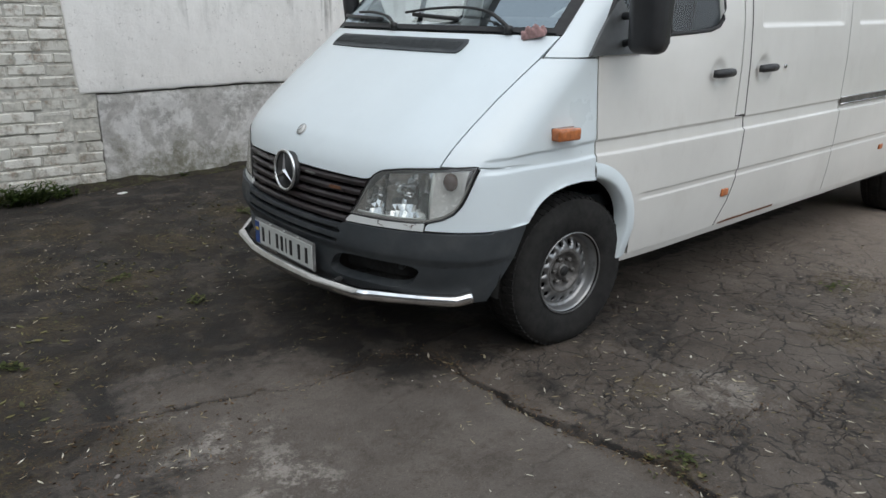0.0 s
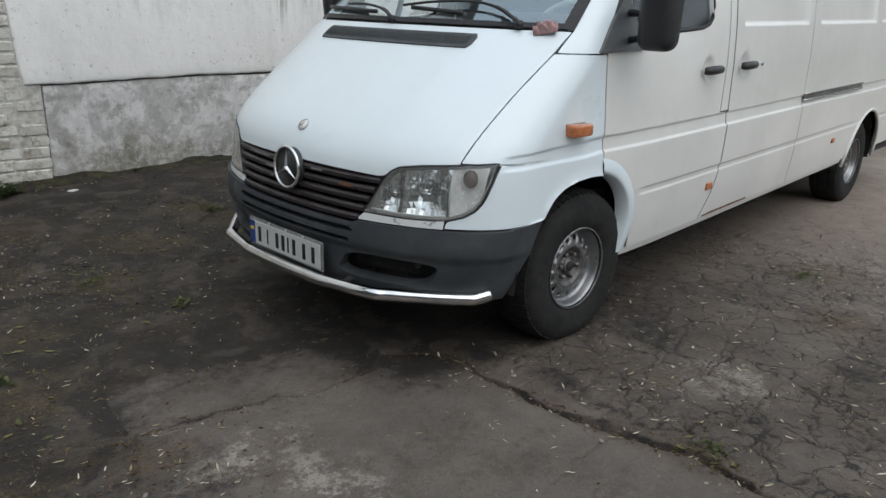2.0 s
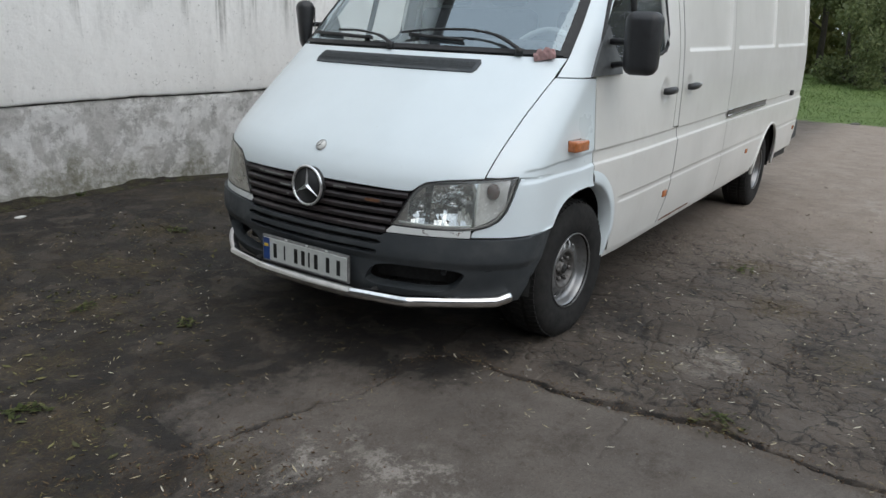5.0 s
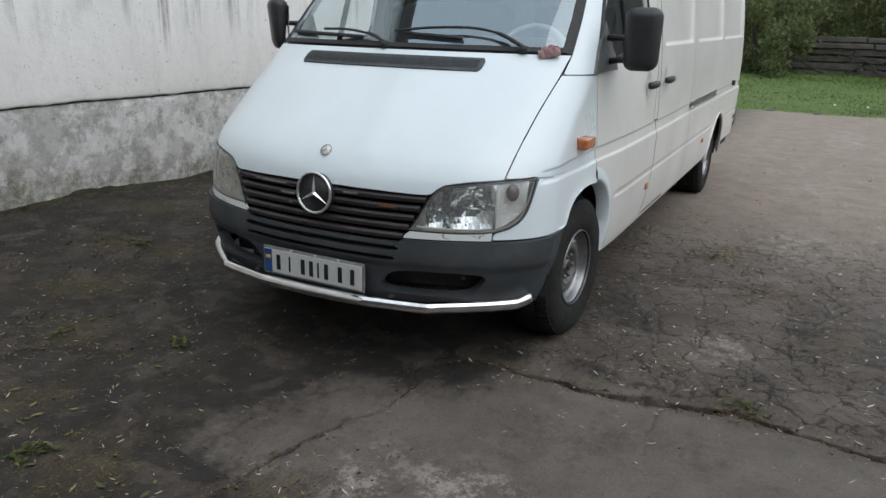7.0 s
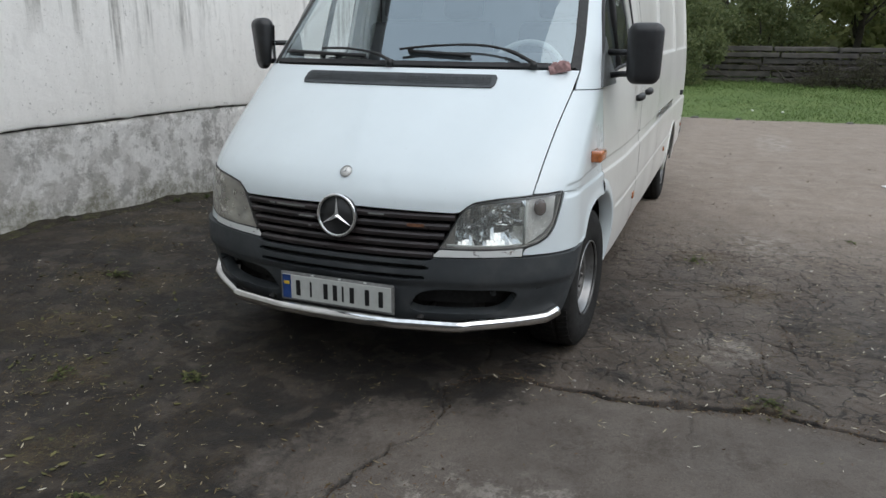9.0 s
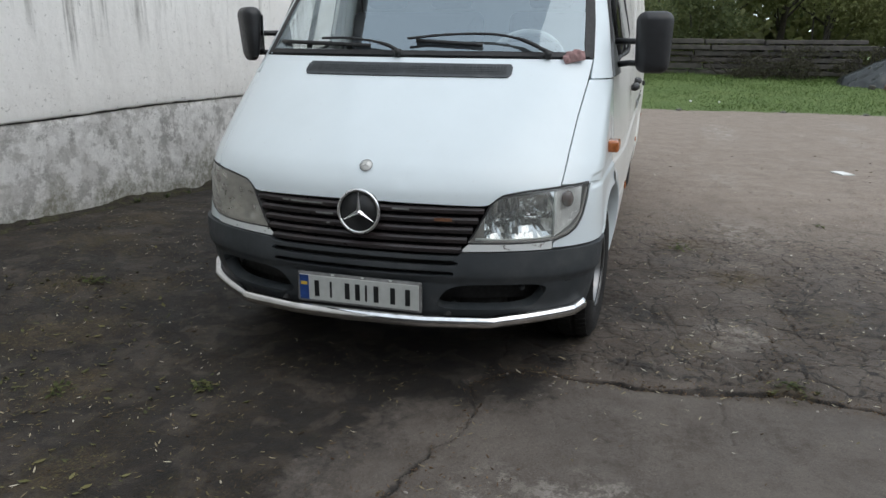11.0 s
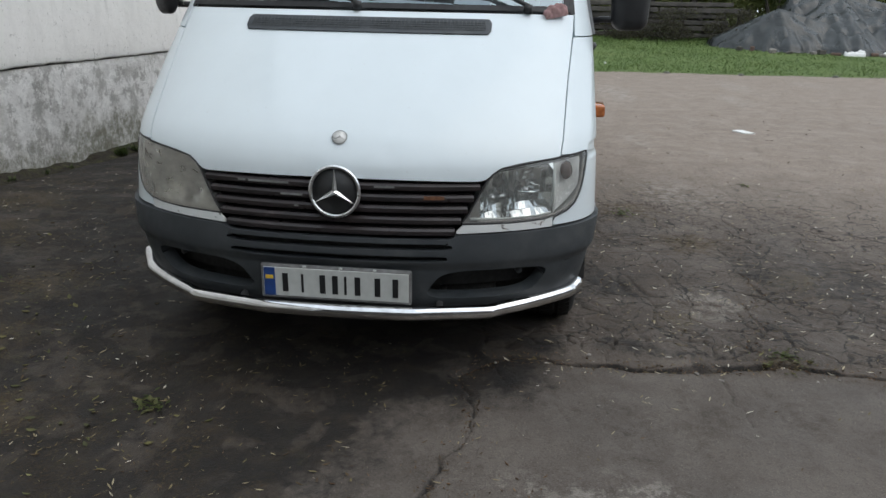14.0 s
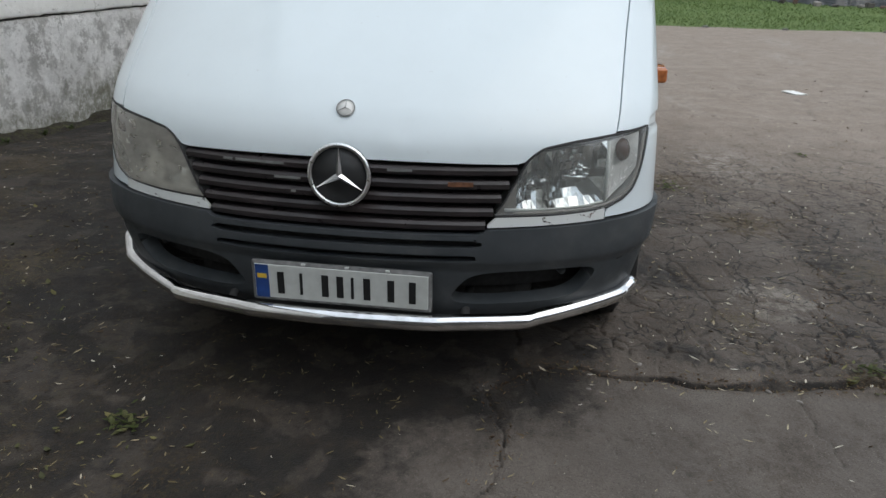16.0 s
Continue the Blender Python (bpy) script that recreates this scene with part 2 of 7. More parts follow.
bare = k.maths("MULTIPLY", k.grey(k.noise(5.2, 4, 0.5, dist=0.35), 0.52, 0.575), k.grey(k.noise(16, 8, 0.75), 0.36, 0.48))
# the soil mask also carries the shade painted under the van's nose
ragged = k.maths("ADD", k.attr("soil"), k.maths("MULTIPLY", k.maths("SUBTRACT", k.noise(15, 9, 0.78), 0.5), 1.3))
soil_shade_f = k.maths("MULTIPLY", k.grey(ragged, 0.30, 0.72), k.grey(bare, 0, 1, 0.97, 0.56))
tone = k.mix(soil_shade_f, tone, soilc)
rot = k.maths("MULTIPLY", k.attr("moss"), k.maths("MULTIPLY", k.grey(k.noise(2.7, 7, 0.7), 0.45, 0.56, 0.0, 0.8), k.grey(k.noise(75, 6, 0.8), 0.48, 0.60)))
tone = k.mix(rot, tone, k.ramp(k.noise(33, 5, 0.7), (0.35, (0.022, 0.012, 0.006)), (0.5, (0.042, 0.028, 0.011)), (0.65, (0.075, 0.056, 0.021))))
moss = k.maths("MULTIPLY", k.attr("moss"), k.grey(k.noise(7, 9, 0.78), 0.56, 0.66, 0.0, 0.6))
tone = k.mix(moss, tone, k.ramp(k.noise(60, 4), (0.3, (0.016, 0.017, 0.006)), (0.7, (0.045, 0.042, 0.014))))
drift = k.maths("MULTIPLY", k.grey(k.maths("ADD", k.attr("bloom"), k.maths("MULTIPLY", k.maths("SUBTRACT", k.noise(8, 8, 0.78), 0.5), 3.0)), 0.52, 0.92), k.grey(k.noise(95, 5, 0.8), 0.45, 0.58, 0.0, 0.85))
tone = k.mix(drift, tone, k.ramp(k.noise(41, 5, 0.7), (0.34, (0.034, 0.019, 0.010)), (0.5, (0.070, 0.049, 0.019)), (0.66, (0.120, 0.108, 0.036))))
speck = k.maths("MULTIPLY", k.grey(grain, 0.30, 0.72, 0.58, 1.45), k.grey(k.noise(62, 5, 0.75), 0.30, 0.70, 0.74, 1.27))
tone = k.mix(1.0, tone, k.mix(speck, (0, 0, 0), (1.035, 0.985, 0.93)), "MULTIPLY")
k.put("Base Color", tone)
k.put("Roughness", k.grey(k.noise(3.3, 5), 0.3, 0.7, 0.72, 0.95))
k.bump(k.maths("ADD", k.maths("MULTIPLY", grain, 0.5), k.maths("ADD", k.noise(48, 5, 0.7), k.maths("MULTIPLY", stones, 0.5))), 0.6, 0.008)
ASPHALT = k.m

k = Mat("white_render")
base = k.ramp(k.noise(0.9, 7, 0.6), (0.3, (0.79, 0.78, 0.755)), (0.7, (0.88, 0.87, 0.845)))
streak = k.noise(5, 8, 0.72, k.stretch(1.7, 1, 0.28))
high = k.grey(k.noise(1.7, 5, 0.6, k.stretch(1, 1, 0.45)), 0.47, 0.66)
sep = k.n.new("ShaderNodeSeparateXYZ")
k.l.new(k.pos(), sep.inputs[0])
run = k.maths("MULTIPLY", k.grey(streak, 0.50, 0.70), k.maths("MULTIPLY", high, k.grey(k.maths("ADD", sep.outputs[2], k.maths("MULTIPLY", k.noise(3, 4), 0.7)), 1.55, 2.15, 0.2, 1.0)))
base = k.mix(k.maths("MULTIPLY", run, 0.85), base, (0.27, 0.265, 0.24))
drip = k.grey(k.noise(6.5, 4, 0.6, k.stretch(1, 1, 0.035)), 0.565, 0.635)
reach = k.grey(k.maths("ADD", sep.outputs[2], k.maths("MULTIPLY", k.noise(4.5, 3, 0.5, k.stretch(1, 1, 0.05)), 1.1)), 1.88, 2.22)
tear = k.grey(k.noise(24, 6, 0.7, k.stretch(1, 1, 0.3)), 0.34, 0.58, 0.35, 1.0)
base = k.mix(k.maths("MULTIPLY", k.maths("MULTIPLY", drip, reach), k.maths("MULTIPLY", tear, 0.72)), base, (0.20, 0.195, 0.175))
soft = k.grey(k.noise(2.3, 6, 0.6, k.stretch(2.2, 1, 0.5)), 0.5, 0.72, 0.0, 0.2)
base = k.mix(soft, base, (0.50, 0.495, 0.47))
pit = k.grey(k.noise(31, 4, 0.6), 0.66, 0.69, 0.0, 0.7)
base = k.mix(pit, base, (0.36, 0.35, 0.33))
spots = k.grey(k.noise(13, 9, 0.8), 0.605, 0.64, 0.0, 0.7)
base = k.mix(spots, base, (0.33, 0.32, 0.30))
k.put("Base Color", base).put("Roughness", 0.9)
k.bump(k.maths("ADD", k.noise(9, 6, 0.6), k.maths("MULTIPLY", k.noise(70, 4, 0.7), 0.25)), 0.5, 0.02)
RENDER = k.m
k = Mat("grey_plinth_render")
under = k.ramp(k.noise(5, 8, 0.7), (0.36, (0.27, 0.265, 0.25)), (0.62, (0.50, 0.495, 0.475)))
sep = k.n.new("ShaderNodeSeparateXYZ")
k.l.new(k.pos(), sep.inputs[0])
along = k.grey(k.maths("ADD", sep.outputs[0], k.maths("MULTIPLY", k.noise(1.1, 4), 1.6)), 2.6, 5.0)
coat = k.maths("MULTIPLY", k.grey(k.noise(6.5, 10, 0.76), 0.44, 0.51, 0.12, 0.95), k.grey(along, 0, 1, 0.62, 1.0))
base = k.mix(coat, under, k.ramp(k.noise(11, 8, 0.7), (0.3, (0.66, 0.655, 0.64)), (0.6, (0.82, 0.815, 0.80))))
blotch = k.grey(k.noise(3.0, 8, 0.62, dist=0.7), 0.50, 0.55, 0.0, 0.74)
blotch = k.maths("MULTIPLY", blotch, k.grey(along, 0, 1, 1.0, 0.35))
base = k.mix(blotch, base, k.ramp(k.noise(19, 7, 0.75), (0.35, (0.27, 0.26, 0.24)), (0.6, (0.42, 0.41, 0.39)), (0.72, (0.62, 0.61, 0.59))))
pits = k.grey(k.noise(24, 8, 0.8), 0.60, 0.69, 0.0, 0.6)
base = k.mix(pits, base, (0.20, 0.19, 0.175))
algae = k.maths("ADD", k.noise(2.4, 8, 0.7), k.maths("MULTIPLY", sep.outputs[2], -0.55))
base = k.mix(k.maths("MULTIPLY", k.grey(algae, 0.30, 0.46), k.grey(k.noise(21, 7, 0.75), 0.40, 0.56, 0.25, 0.8)), base, (0.155, 0.15, 0.10))
k.put("Base Color", base).put("Roughness", 0.93)
k.bump(k.maths("ADD", k.noise(12, 7, 0.7), k.maths("MULTIPLY", k.noise(90, 4, 0.7), 0.3)), 0.7, 0.02)
PLINTH = k.m
k = Mat("painted_brick")
base = k.mix(k.rand(), (0.71, 0.70, 0.65), (0.54, 0.53, 0.48))
wear = k.grey(k.noise(11, 8, 0.75), 0.48, 0.62, 0.0, 0.8)
base = k.mix(wear, base, k.ramp(k.noise(30, 4), (0.4, (0.20, 0.19, 0.15)), (0.65, (0.33, 0.25, 0.19))))
k.put("Base Color", base).put("Roughness", 0.9)
k.bump(k.noise(55, 6, 0.7), 0.6, 0.008)
BRICK = k.m
MORTAR = simple("old_mortar", (0.46, 0.45, 0.41), 0.95, vary=0.35, scale=20, bump=0.6, bscale=90)
CORE = simple("masonry_core", (0.12, 0.115, 0.105), 0.95, vary=0.4, scale=20)

k = Mat("grass_blades")
k.put("Base Color", k.ramp(k.isle(), (0.0, (0.070, 0.120, 0.022)), (0.5, (0.083, 0.138, 0.027)), (0.85, (0.100, 0.150, 0.033)), (1.0, (0.13, 0.162, 0.048))))
k.put("Roughness", 0.6)
GRASS = k.m
k = Mat("lawn_soil")
k.put("Base Color", k.ramp(k.noise(0.9, 7, 0.65), (0.3, (0.066, 0.112, 0.021)), (0.5, (0.084, 0.132, 0.027)), (0.7, (0.110, 0.148, 0.036))))
k.put("Roughness", 0.9)
LAWN = k.m


def leafy(name, dark, mid, light):
    """Leaves: each of its own green, letting some light through."""
    k = Mat(name)
    c = k.ramp(k.isle(), (0.0, dark), (0.6, mid), (1.0, light))
    k.put("Base Color", c).put("Roughness", 0.6)
    t, mx = k.n.new("ShaderNodeBsdfTranslucent"), k.n.new("ShaderNodeMixShader")
    k.l.new(c, t.inputs[0])
    mx.inputs[0].default_value = 0.6
    k.l.new(k.b.outputs[0], mx.inputs[1])
    k.l.new(t.outputs[0], mx.inputs[2])
    k.l.new(mx.outputs[0], k.n["Material Output"].inputs[0])
    return k.m


BUSH = leafy("bush_leaves", (0.105, 0.135, 0.058), (0.150, 0.180, 0.075), (0.20, 0.225, 0.10))
BUSHPALE = leafy("young_leaves", (0.15, 0.17, 0.065), (0.215, 0.235, 0.09), (0.28, 0.29, 0.125))
BRAMBLE = leafy("dull_brambles", (0.045, 0.042, 0.028), (0.070, 0.066, 0.042), (0.10, 0.098, 0.058))
WEED = leafy("weed_leaves", (0.03, 0.055, 0.012), (0.06, 0.10, 0.02), (0.11, 0.15, 0.04))
SPRIG = leafy("green_sprig", (0.045, 0.06, 0.018), (0.095, 0.12, 0.035), (0.18, 0.19, 0.075))
k = Mat("fallen_bits")
k.put("Base Color", k.ramp(k.isle(), (0.0, (0.045, 0.028, 0.015)), (0.35, (0.085, 0.055, 0.026)), (0.6, (0.12, 0.10, 0.04)), (0.78, (0.19, 0.15, 0.08)), (0.92, (0.36, 0.31, 0.20)), (1.0, (0.64, 0.60, 0.52))))
k.put("Roughness", 0.8)
BITS = k.m
BARK = simple("bark", (0.045, 0.038, 0.03), 0.95, vary=0.4, scale=14, bump=0.8, bscale=40)
TIMBER = simple("weathered_timber", (0.075, 0.068, 0.060), 0.9, vary=0.45, scale=3, bump=0.5, bscale=50)
k = Mat("black_tarpaulin")
k.put("Base Color", k.ramp(k.noise(3, 5), (0.3, (0.011, 0.014, 0.014)), (0.7, (0.030, 0.036, 0.036))))
k.put("Roughness", k.grey(k.noise(2.2, 6), 0.3, 0.7, 0.16, 0.46))
k.bump(k.maths("ABSOLUTE", k.maths("SUBTRACT", k.noise(1.5, 1, 0.4, k.stretch(1, 1, 0.5)), 0.5)), 0.8, 0.35)
TARP = k.m
k = Mat("mossy_soil")
k.put("Base Color", k.ramp(k.noise(14, 8, 0.75), (0.35, (0.010, 0.008, 0.006)), (0.5, (0.030, 0.024, 0.014)), (0.6, (0.050, 0.050, 0.018)), (0.75, (0.11, 0.10, 0.05)))).put("Roughness", 0.95)
k.bump(k.noise(60, 6, 0.75), 0.8, 0.02)
MOSSSOIL = k.m
RUBBLE = simple("rubble", (0.22, 0.20, 0.18), 0.95, vary=0.4, scale=9, bump=0.7, bscale=40)
REDBRICK = simple("red_brick", (0.12, 0.075, 0.06), 0.95, vary=0.3, scale=20)


# ---- helpers for meshes ----
def mesh(name, verts, faces, material, parent=None, label="", smooth=True, loc=None):
    me = bpy.data.meshes.new(name)
    me.from_pydata([tuple(map(float, v)) for v in verts], [], faces)
    me.materials.append(material)
    if smooth:
        me.polygons.foreach_set("use_smooth", [True] * len(me.polygons))
    me.update()
    ob = new(name, me)
    if parent:
        ob.parent = parent
    if loc:
        ob.location = loc
    if label:
        tagged(ob, label)
    return ob


def part(name, bm, material, parent, label="", smooth=False):
    me = bpy.data.meshes.new(name)
    bm.normal_update()
    bm.to_mesh(me)
    bm.free()
    me.materials.append(material)
    if smooth:
        me.polygons.foreach_set("use_smooth", [True] * len(me.polygons))
    ob = new(name, me)
    ob.parent = parent
    if label:
        tagged(ob, label)
    return ob


def box_bm(cx, cy, cz, sx, sy, sz, bevel=0.0, seg=2):
    bm = bmesh.new()
    bmesh.ops.create_cube(bm, size=1, matrix=Matrix.Translation((cx, cy, cz)) @ Matrix.Diagonal((sx, sy, sz, 1)))
    if bevel:
        bmesh.ops.bevel(bm, geom=bm.edges[:], offset=bevel, segments=seg, affect="EDGES", profile=0.5)
    return bm


def grid_faces(nu, nv, wrap=False):
    """Quads of a grid of nu columns by nv rows, point (i, j) at i * nv + j."""
    out = []
    for i in range(nu if wrap else nu - 1):
        k2 = (i + 1) % nu
        for j in range(nv - 1):
            out.append((i * nv + j, k2 * nv + j, k2 * nv + j + 1, i * nv + j + 1))
    return out


def tube(path, radius, sides=10, cap=True, flat=1.0):
    """Points and faces of a round bar along a path; radius may be one number or one for each point."""
    path = [Vector(p) for p in path]
    verts, faces = [], []
    up = Vector((0.13, 0.21, 0.97))
    for i, p in enumerate(path):
        d = (path[min(i + 1, len(path) - 1)] - path[max(i - 1, 0)]).normalized()
        a = d.cross(up).normalized()
        b = a.cross(d).normalized()
        r = radius[i] if isinstance(radius, (list, tuple)) else radius
        for s in range(sides):
            t = 2 * math.pi * s / sides
            verts.append(p + a * (r * math.cos(t)) + b * (r * flat * math.sin(t)))
    n = len(path)
    for i in range(n - 1):
        for s in range(sides):
            s2 = (s + 1) % sides
            faces.append((i * sides + s, i * sides + s2, (i + 1) * sides + s2, (i + 1) * sides + s))
    if cap:
        faces.append(tuple(range(sides - 1, -1, -1)))
        faces.append(tuple(range((n - 1) * sides, n * sides)))
    return verts, faces


def curve_through(pts, steps=6):
    """A smooth path through points (Catmull-Rom)."""
    p = [Vector(q) for q in pts]
    p = [p[0] * 2 - p[1]] + p + [p[-1] * 2 - p[-2]]
    out = []
    for i in range(1, len(p) - 2):
        for s in range(steps):
            t = s / steps
            out.append(0.5 * ((2 * p[i]) + (p[i + 1] - p[i - 1]) * t + (2 * p[i - 1] - 5 * p[i] + 4 * p[i + 1] - p[i + 2]) * t * t
                              + (3 * p[i] - p[i - 1] - 3 * p[i + 1] + p[i + 2]) * t * t * t))
    out.append(p[-2])
    return out


def lathe(profile, sides, axis_y=True):
    """A solid of turning about the y axis: profile rows (radius, y)."""
    verts = []
    for s in range(sides):
        t = 2 * math.pi * s / sides
        for r, y in profile:
            verts.append((r * math.cos(t), y, r * math.sin(t)))
    return verts, grid_faces(sides, len(profile), wrap=True)


def interp(x, pairs):
    return float(np.interp(x, [p[0] for p in pairs], [p[1] for p in pairs]))


def hashed(ix, iy, seed):
    h = (ix.astype(np.int64) * 374761393 + iy.astype(np.int64) * 668265263 + seed * 982451653) & 0x7FFFFFFF
    h = ((h ^ (h >> 13)) * 1274126177) & 0x7FFFFFFF
    return ((h ^ (h >> 16)) & 0xFFFF) / 65535.0


def value_noise(x, y, seed=0):
    ix, iy = np.floor(x), np.floor(y)
    fx, fy = x - ix, y - iy
    fx, fy = fx * fx * (3 - 2 * fx), fy * fy * (3 - 2 * fy)
    a, b = hashed(ix, iy, seed), hashed(ix + 1, iy, seed)
    c, d = hashed(ix, iy + 1, seed), hashed(ix + 1, iy + 1, seed)
    return (a * (1 - fx) + b * fx) * (1 - fy) + (c * (1 - fx) + d * fx) * fy


def fbm(x, y, octaves=4, seed=0):
    total, amp, norm = 0, 1.0, 0.0
    for o in range(octaves):
        total = total + amp * value_noise(x * 2 ** o, y * 2 ** o, seed + o)
        norm += amp
        amp *= 0.5
    return total / norm


def smooth01(t):
    t = np.clip(t, 0, 1)
    return t * t * (3 - 2 * t)


# ---- ground ----
CRACKS = [  # broken edges between slabs: width, depth, points
    (0.019, 0.028, [(1.66, 2.57), (1.80, 2.44), (1.84, 2.30), (1.81, 2.10), (1.81, 1.85), (1.84, 1.62), (1.86, 1.45), (1.90, 1.28), (1.87, 1.10), (1.83, 0.80), (1.86, 0.3), (1.80, -0.8)]),
    (0.009, 0.011, [(0.20, 2.86), (0.36, 2.755), (0.47, 2.72), (0.58, 2.665), (0.71, 2.647), (0.79, 2.641), (0.95, 2.600), (1.11, 2.575), (1.29, 2.50), (1.45, 2.51), (1.66, 2.57)]),
    (0.008, 0.009, [(0.70, 3.12), (0.69, 3.077), (0.652, 2.936), (0.605, 2.671), (0.58, 2.556), (0.50, 2.40)]),
    (0.006, 0.007, [(1.84, 1.50), (1.77, 1.53), (1.69, 1.535), (1.61, 1.546), (1.53, 1.524), (1.42, 1.545)]),
    (0.005, 0.005, [(1.80, 2.30), (1.66, 2.25), (1.54, 2.21), (1.41, 2.18), (1.26, 2.177)]),
    (0.006, 0.006, [(0.60, 2.67), (0.55, 2.60), (0.44, 2.55), (0.33, 2.42)]),
    (0.007, 0.008, [(1.88, 1.30), (2.06, 1.36), (2.22, 1.24), (2.46, 1.28), (2.70, 1.12), (3.1, 1.16), (3.5, 0.95)]),
    (0.007, 0.008, [(2.22, 1.24), (2.25, 1.05), (2.40, 0.85), (2.38, 0.55), (2.55, 0.2)]),
    (0.006, 0.007, [(2.70, 1.12), (2.80, 0.85), (3.05, 0.66), (3.2, 0.2)]),
    (0.006, 0.007, [(3.5, 0.95), (3.62, 1.3), (3.95, 1.45), (4.4, 1.38), (4.9, 1.5)]),
    (0.006, 0.007, [(1.84, 2.0), (2.05, 1.93), (2.2, 1.75), (2.45, 1.7), (2.75, 1.78)]),
    (0.006, 0.007, [(2.45, 1.7), (2.6, 1.5), (2.9, 1.45), (3.1, 1.16)]),
    (0.006, 0.006, [(1.75, 2.45), (1.5, 2.3), (1.46, 2.1), (1.3, 1.95)]),
]
WALL_Y = 6.33
WALL_FOOT = [(-3, 0.03), (1, 0.05), (2, 0.08), (3, 0.10), (4, 0.05), (4.8, -0.02), (6, -0.08), (9, -0.12)]


def ground_base(x, y):
    """Height of the ground before small relief."""
    foot = np.interp(x, [p[0] for p in WALL_FOOT], [p[1] for p in WALL_FOOT])
    z = foot * smooth01((y - 3.9) / 2.2)
    bank = np.clip(x - 17.0, 0, 9.5) * 0.052 * (1 + 0.05 * np.clip(y, -8, 4))
    return z + bank


def polyline_distance(x, y, pts):
    best = np.full(x.shape, 1e9)
    for (ax, ay), (bx, by) in zip(pts, pts[1:]):
        dx, dy = bx - ax, by - ay
        t = np.clip(((x - ax) * dx + (y - ay) * dy) / (dx * dx + dy * dy), 0, 1)
        best = np.minimum(best, np.hypot(x - ax - t * dx, y - ay - t * dy))
    return best


def net_cracks(x, y, size, seed):
    """Distance to the joints of an uneven net of cells."""
    gx, gy = x / size, y / size
    ix, iy = np.floor(gx), np.floor(gy)
    f1, f2 = np.full(x.shape, 9.0), np.full(x.shape, 9.0)
    for ox in (-1, 0, 1):
        for oy in (-1, 0, 1):
            px = ix + ox + hashed(ix + ox, iy + oy, seed)
            py = iy + oy + hashed(ix + ox, iy + oy, seed + 7)
            d = np.hypot(gx - px, gy - py)
            f2 = np.minimum(f2, np.maximum(f1, d))
            f1 = np.minimum(f1, d)
    return (f2 - f1) * size * 0.5


def spacing(stops):
    out = [stops[0][0]]
    for (a, _), (b, step) in zip(stops, stops[1:]):
        n = max(1, round((b - a) / step))
        out += [a + (b - a) * (i + 1) / n for i in range(n)]
    return np.array(out)


gx = spacing([(-1500, 0), (-300, 400), (-60, 60), (-12, 6), (-2, 0.5), (-0.4, 0.05), (1.75, 0.0125), (3.6, 0.008), (4.6, 0.014), (8, 0.05), (18.5, 0.14), (30, 0.6), (60, 5), (300, 60), (1500, 400)])
gy = spacing([(-1500, 0), (-300, 400), (-60, 60), (-12, 4), (-3, 0.3), (0.4, 0.05), (2.65, 0.008), (4.6, 0.0135), (6.5, 0.04), (12, 1), (60, 8), (300, 60), (1500, 400)])
GX, GY = np.meshgrid(gx, gy, indexing="ij")
wx = GX + 0.05 * (fbm(GX * 5, GY * 5, 3, 11) - 0.5) + 0.035 * (fbm(GX * 21, GY * 21, 3, 13) - 0.5)
wy = GY + 0.05 * (fbm(GX * 5, GY * 5, 3, 23) - 0.5) + 0.035 * (fbm(GX * 21, GY * 21, 3, 25) - 0.5)
Z = ground_base(GX, GY)
close = smooth01((5.6 - GX) / 1.2) * smooth01((GY + 0.6) / 1.0)
near = smooth01((14 - np.hypot(GX - 3, GY - 2)) / 6)
Z += near * (0.03 * (fbm(GX * 0.8, GY * 0.8, 3, 3) - 0.5) + close * (0.008 * (fbm(GX * 7, GY * 7, 3, 5) - 0.5) + 0.004 * (fbm(GX * 33, GY * 33, 2, 9) - 0.5)))
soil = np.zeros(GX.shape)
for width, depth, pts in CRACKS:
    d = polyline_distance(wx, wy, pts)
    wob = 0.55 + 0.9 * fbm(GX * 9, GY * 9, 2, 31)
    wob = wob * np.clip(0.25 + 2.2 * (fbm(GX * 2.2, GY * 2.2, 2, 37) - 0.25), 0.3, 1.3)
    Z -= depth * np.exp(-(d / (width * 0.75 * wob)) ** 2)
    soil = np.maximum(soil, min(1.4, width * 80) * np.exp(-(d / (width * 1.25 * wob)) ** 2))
# the crazed field beyond the long joint: small plates, each a little tilted
crazed = smooth01((wx - 1.86) / 0.12) * smooth01((2.9 - wy) / 0.5) * near
d = np.minimum(net_cracks(wx + 0.06 * (fbm(GX * 3, GY * 3, 2, 41) - 0.5), wy, 0.23, 17), 1.6 * net_cracks(wx, wy, 0.13, 19) + 0.03 * smooth01((0.52 - fbm(GX * 1.9, GY * 1.9, 3, 43)) / 0.1))
broken = crazed * smooth01((fbm(GX * 1.3, GY * 1.3, 3, 47) - 0.28) / 0.2) * (0.25 + 0.75 * smooth01((fbm(GX * 4.1, GY * 4.1, 3, 49) - 0.36) / 0.2)) * close
Z -= 0.010 * broken * np.exp(-(d / 0.0058) ** 2)
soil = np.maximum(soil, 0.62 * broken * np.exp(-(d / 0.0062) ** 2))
Z += crazed * 0.014 + crazed * 0.012 * (fbm(GX * 2.7, GY * 2.7, 2, 51) - 0.5)
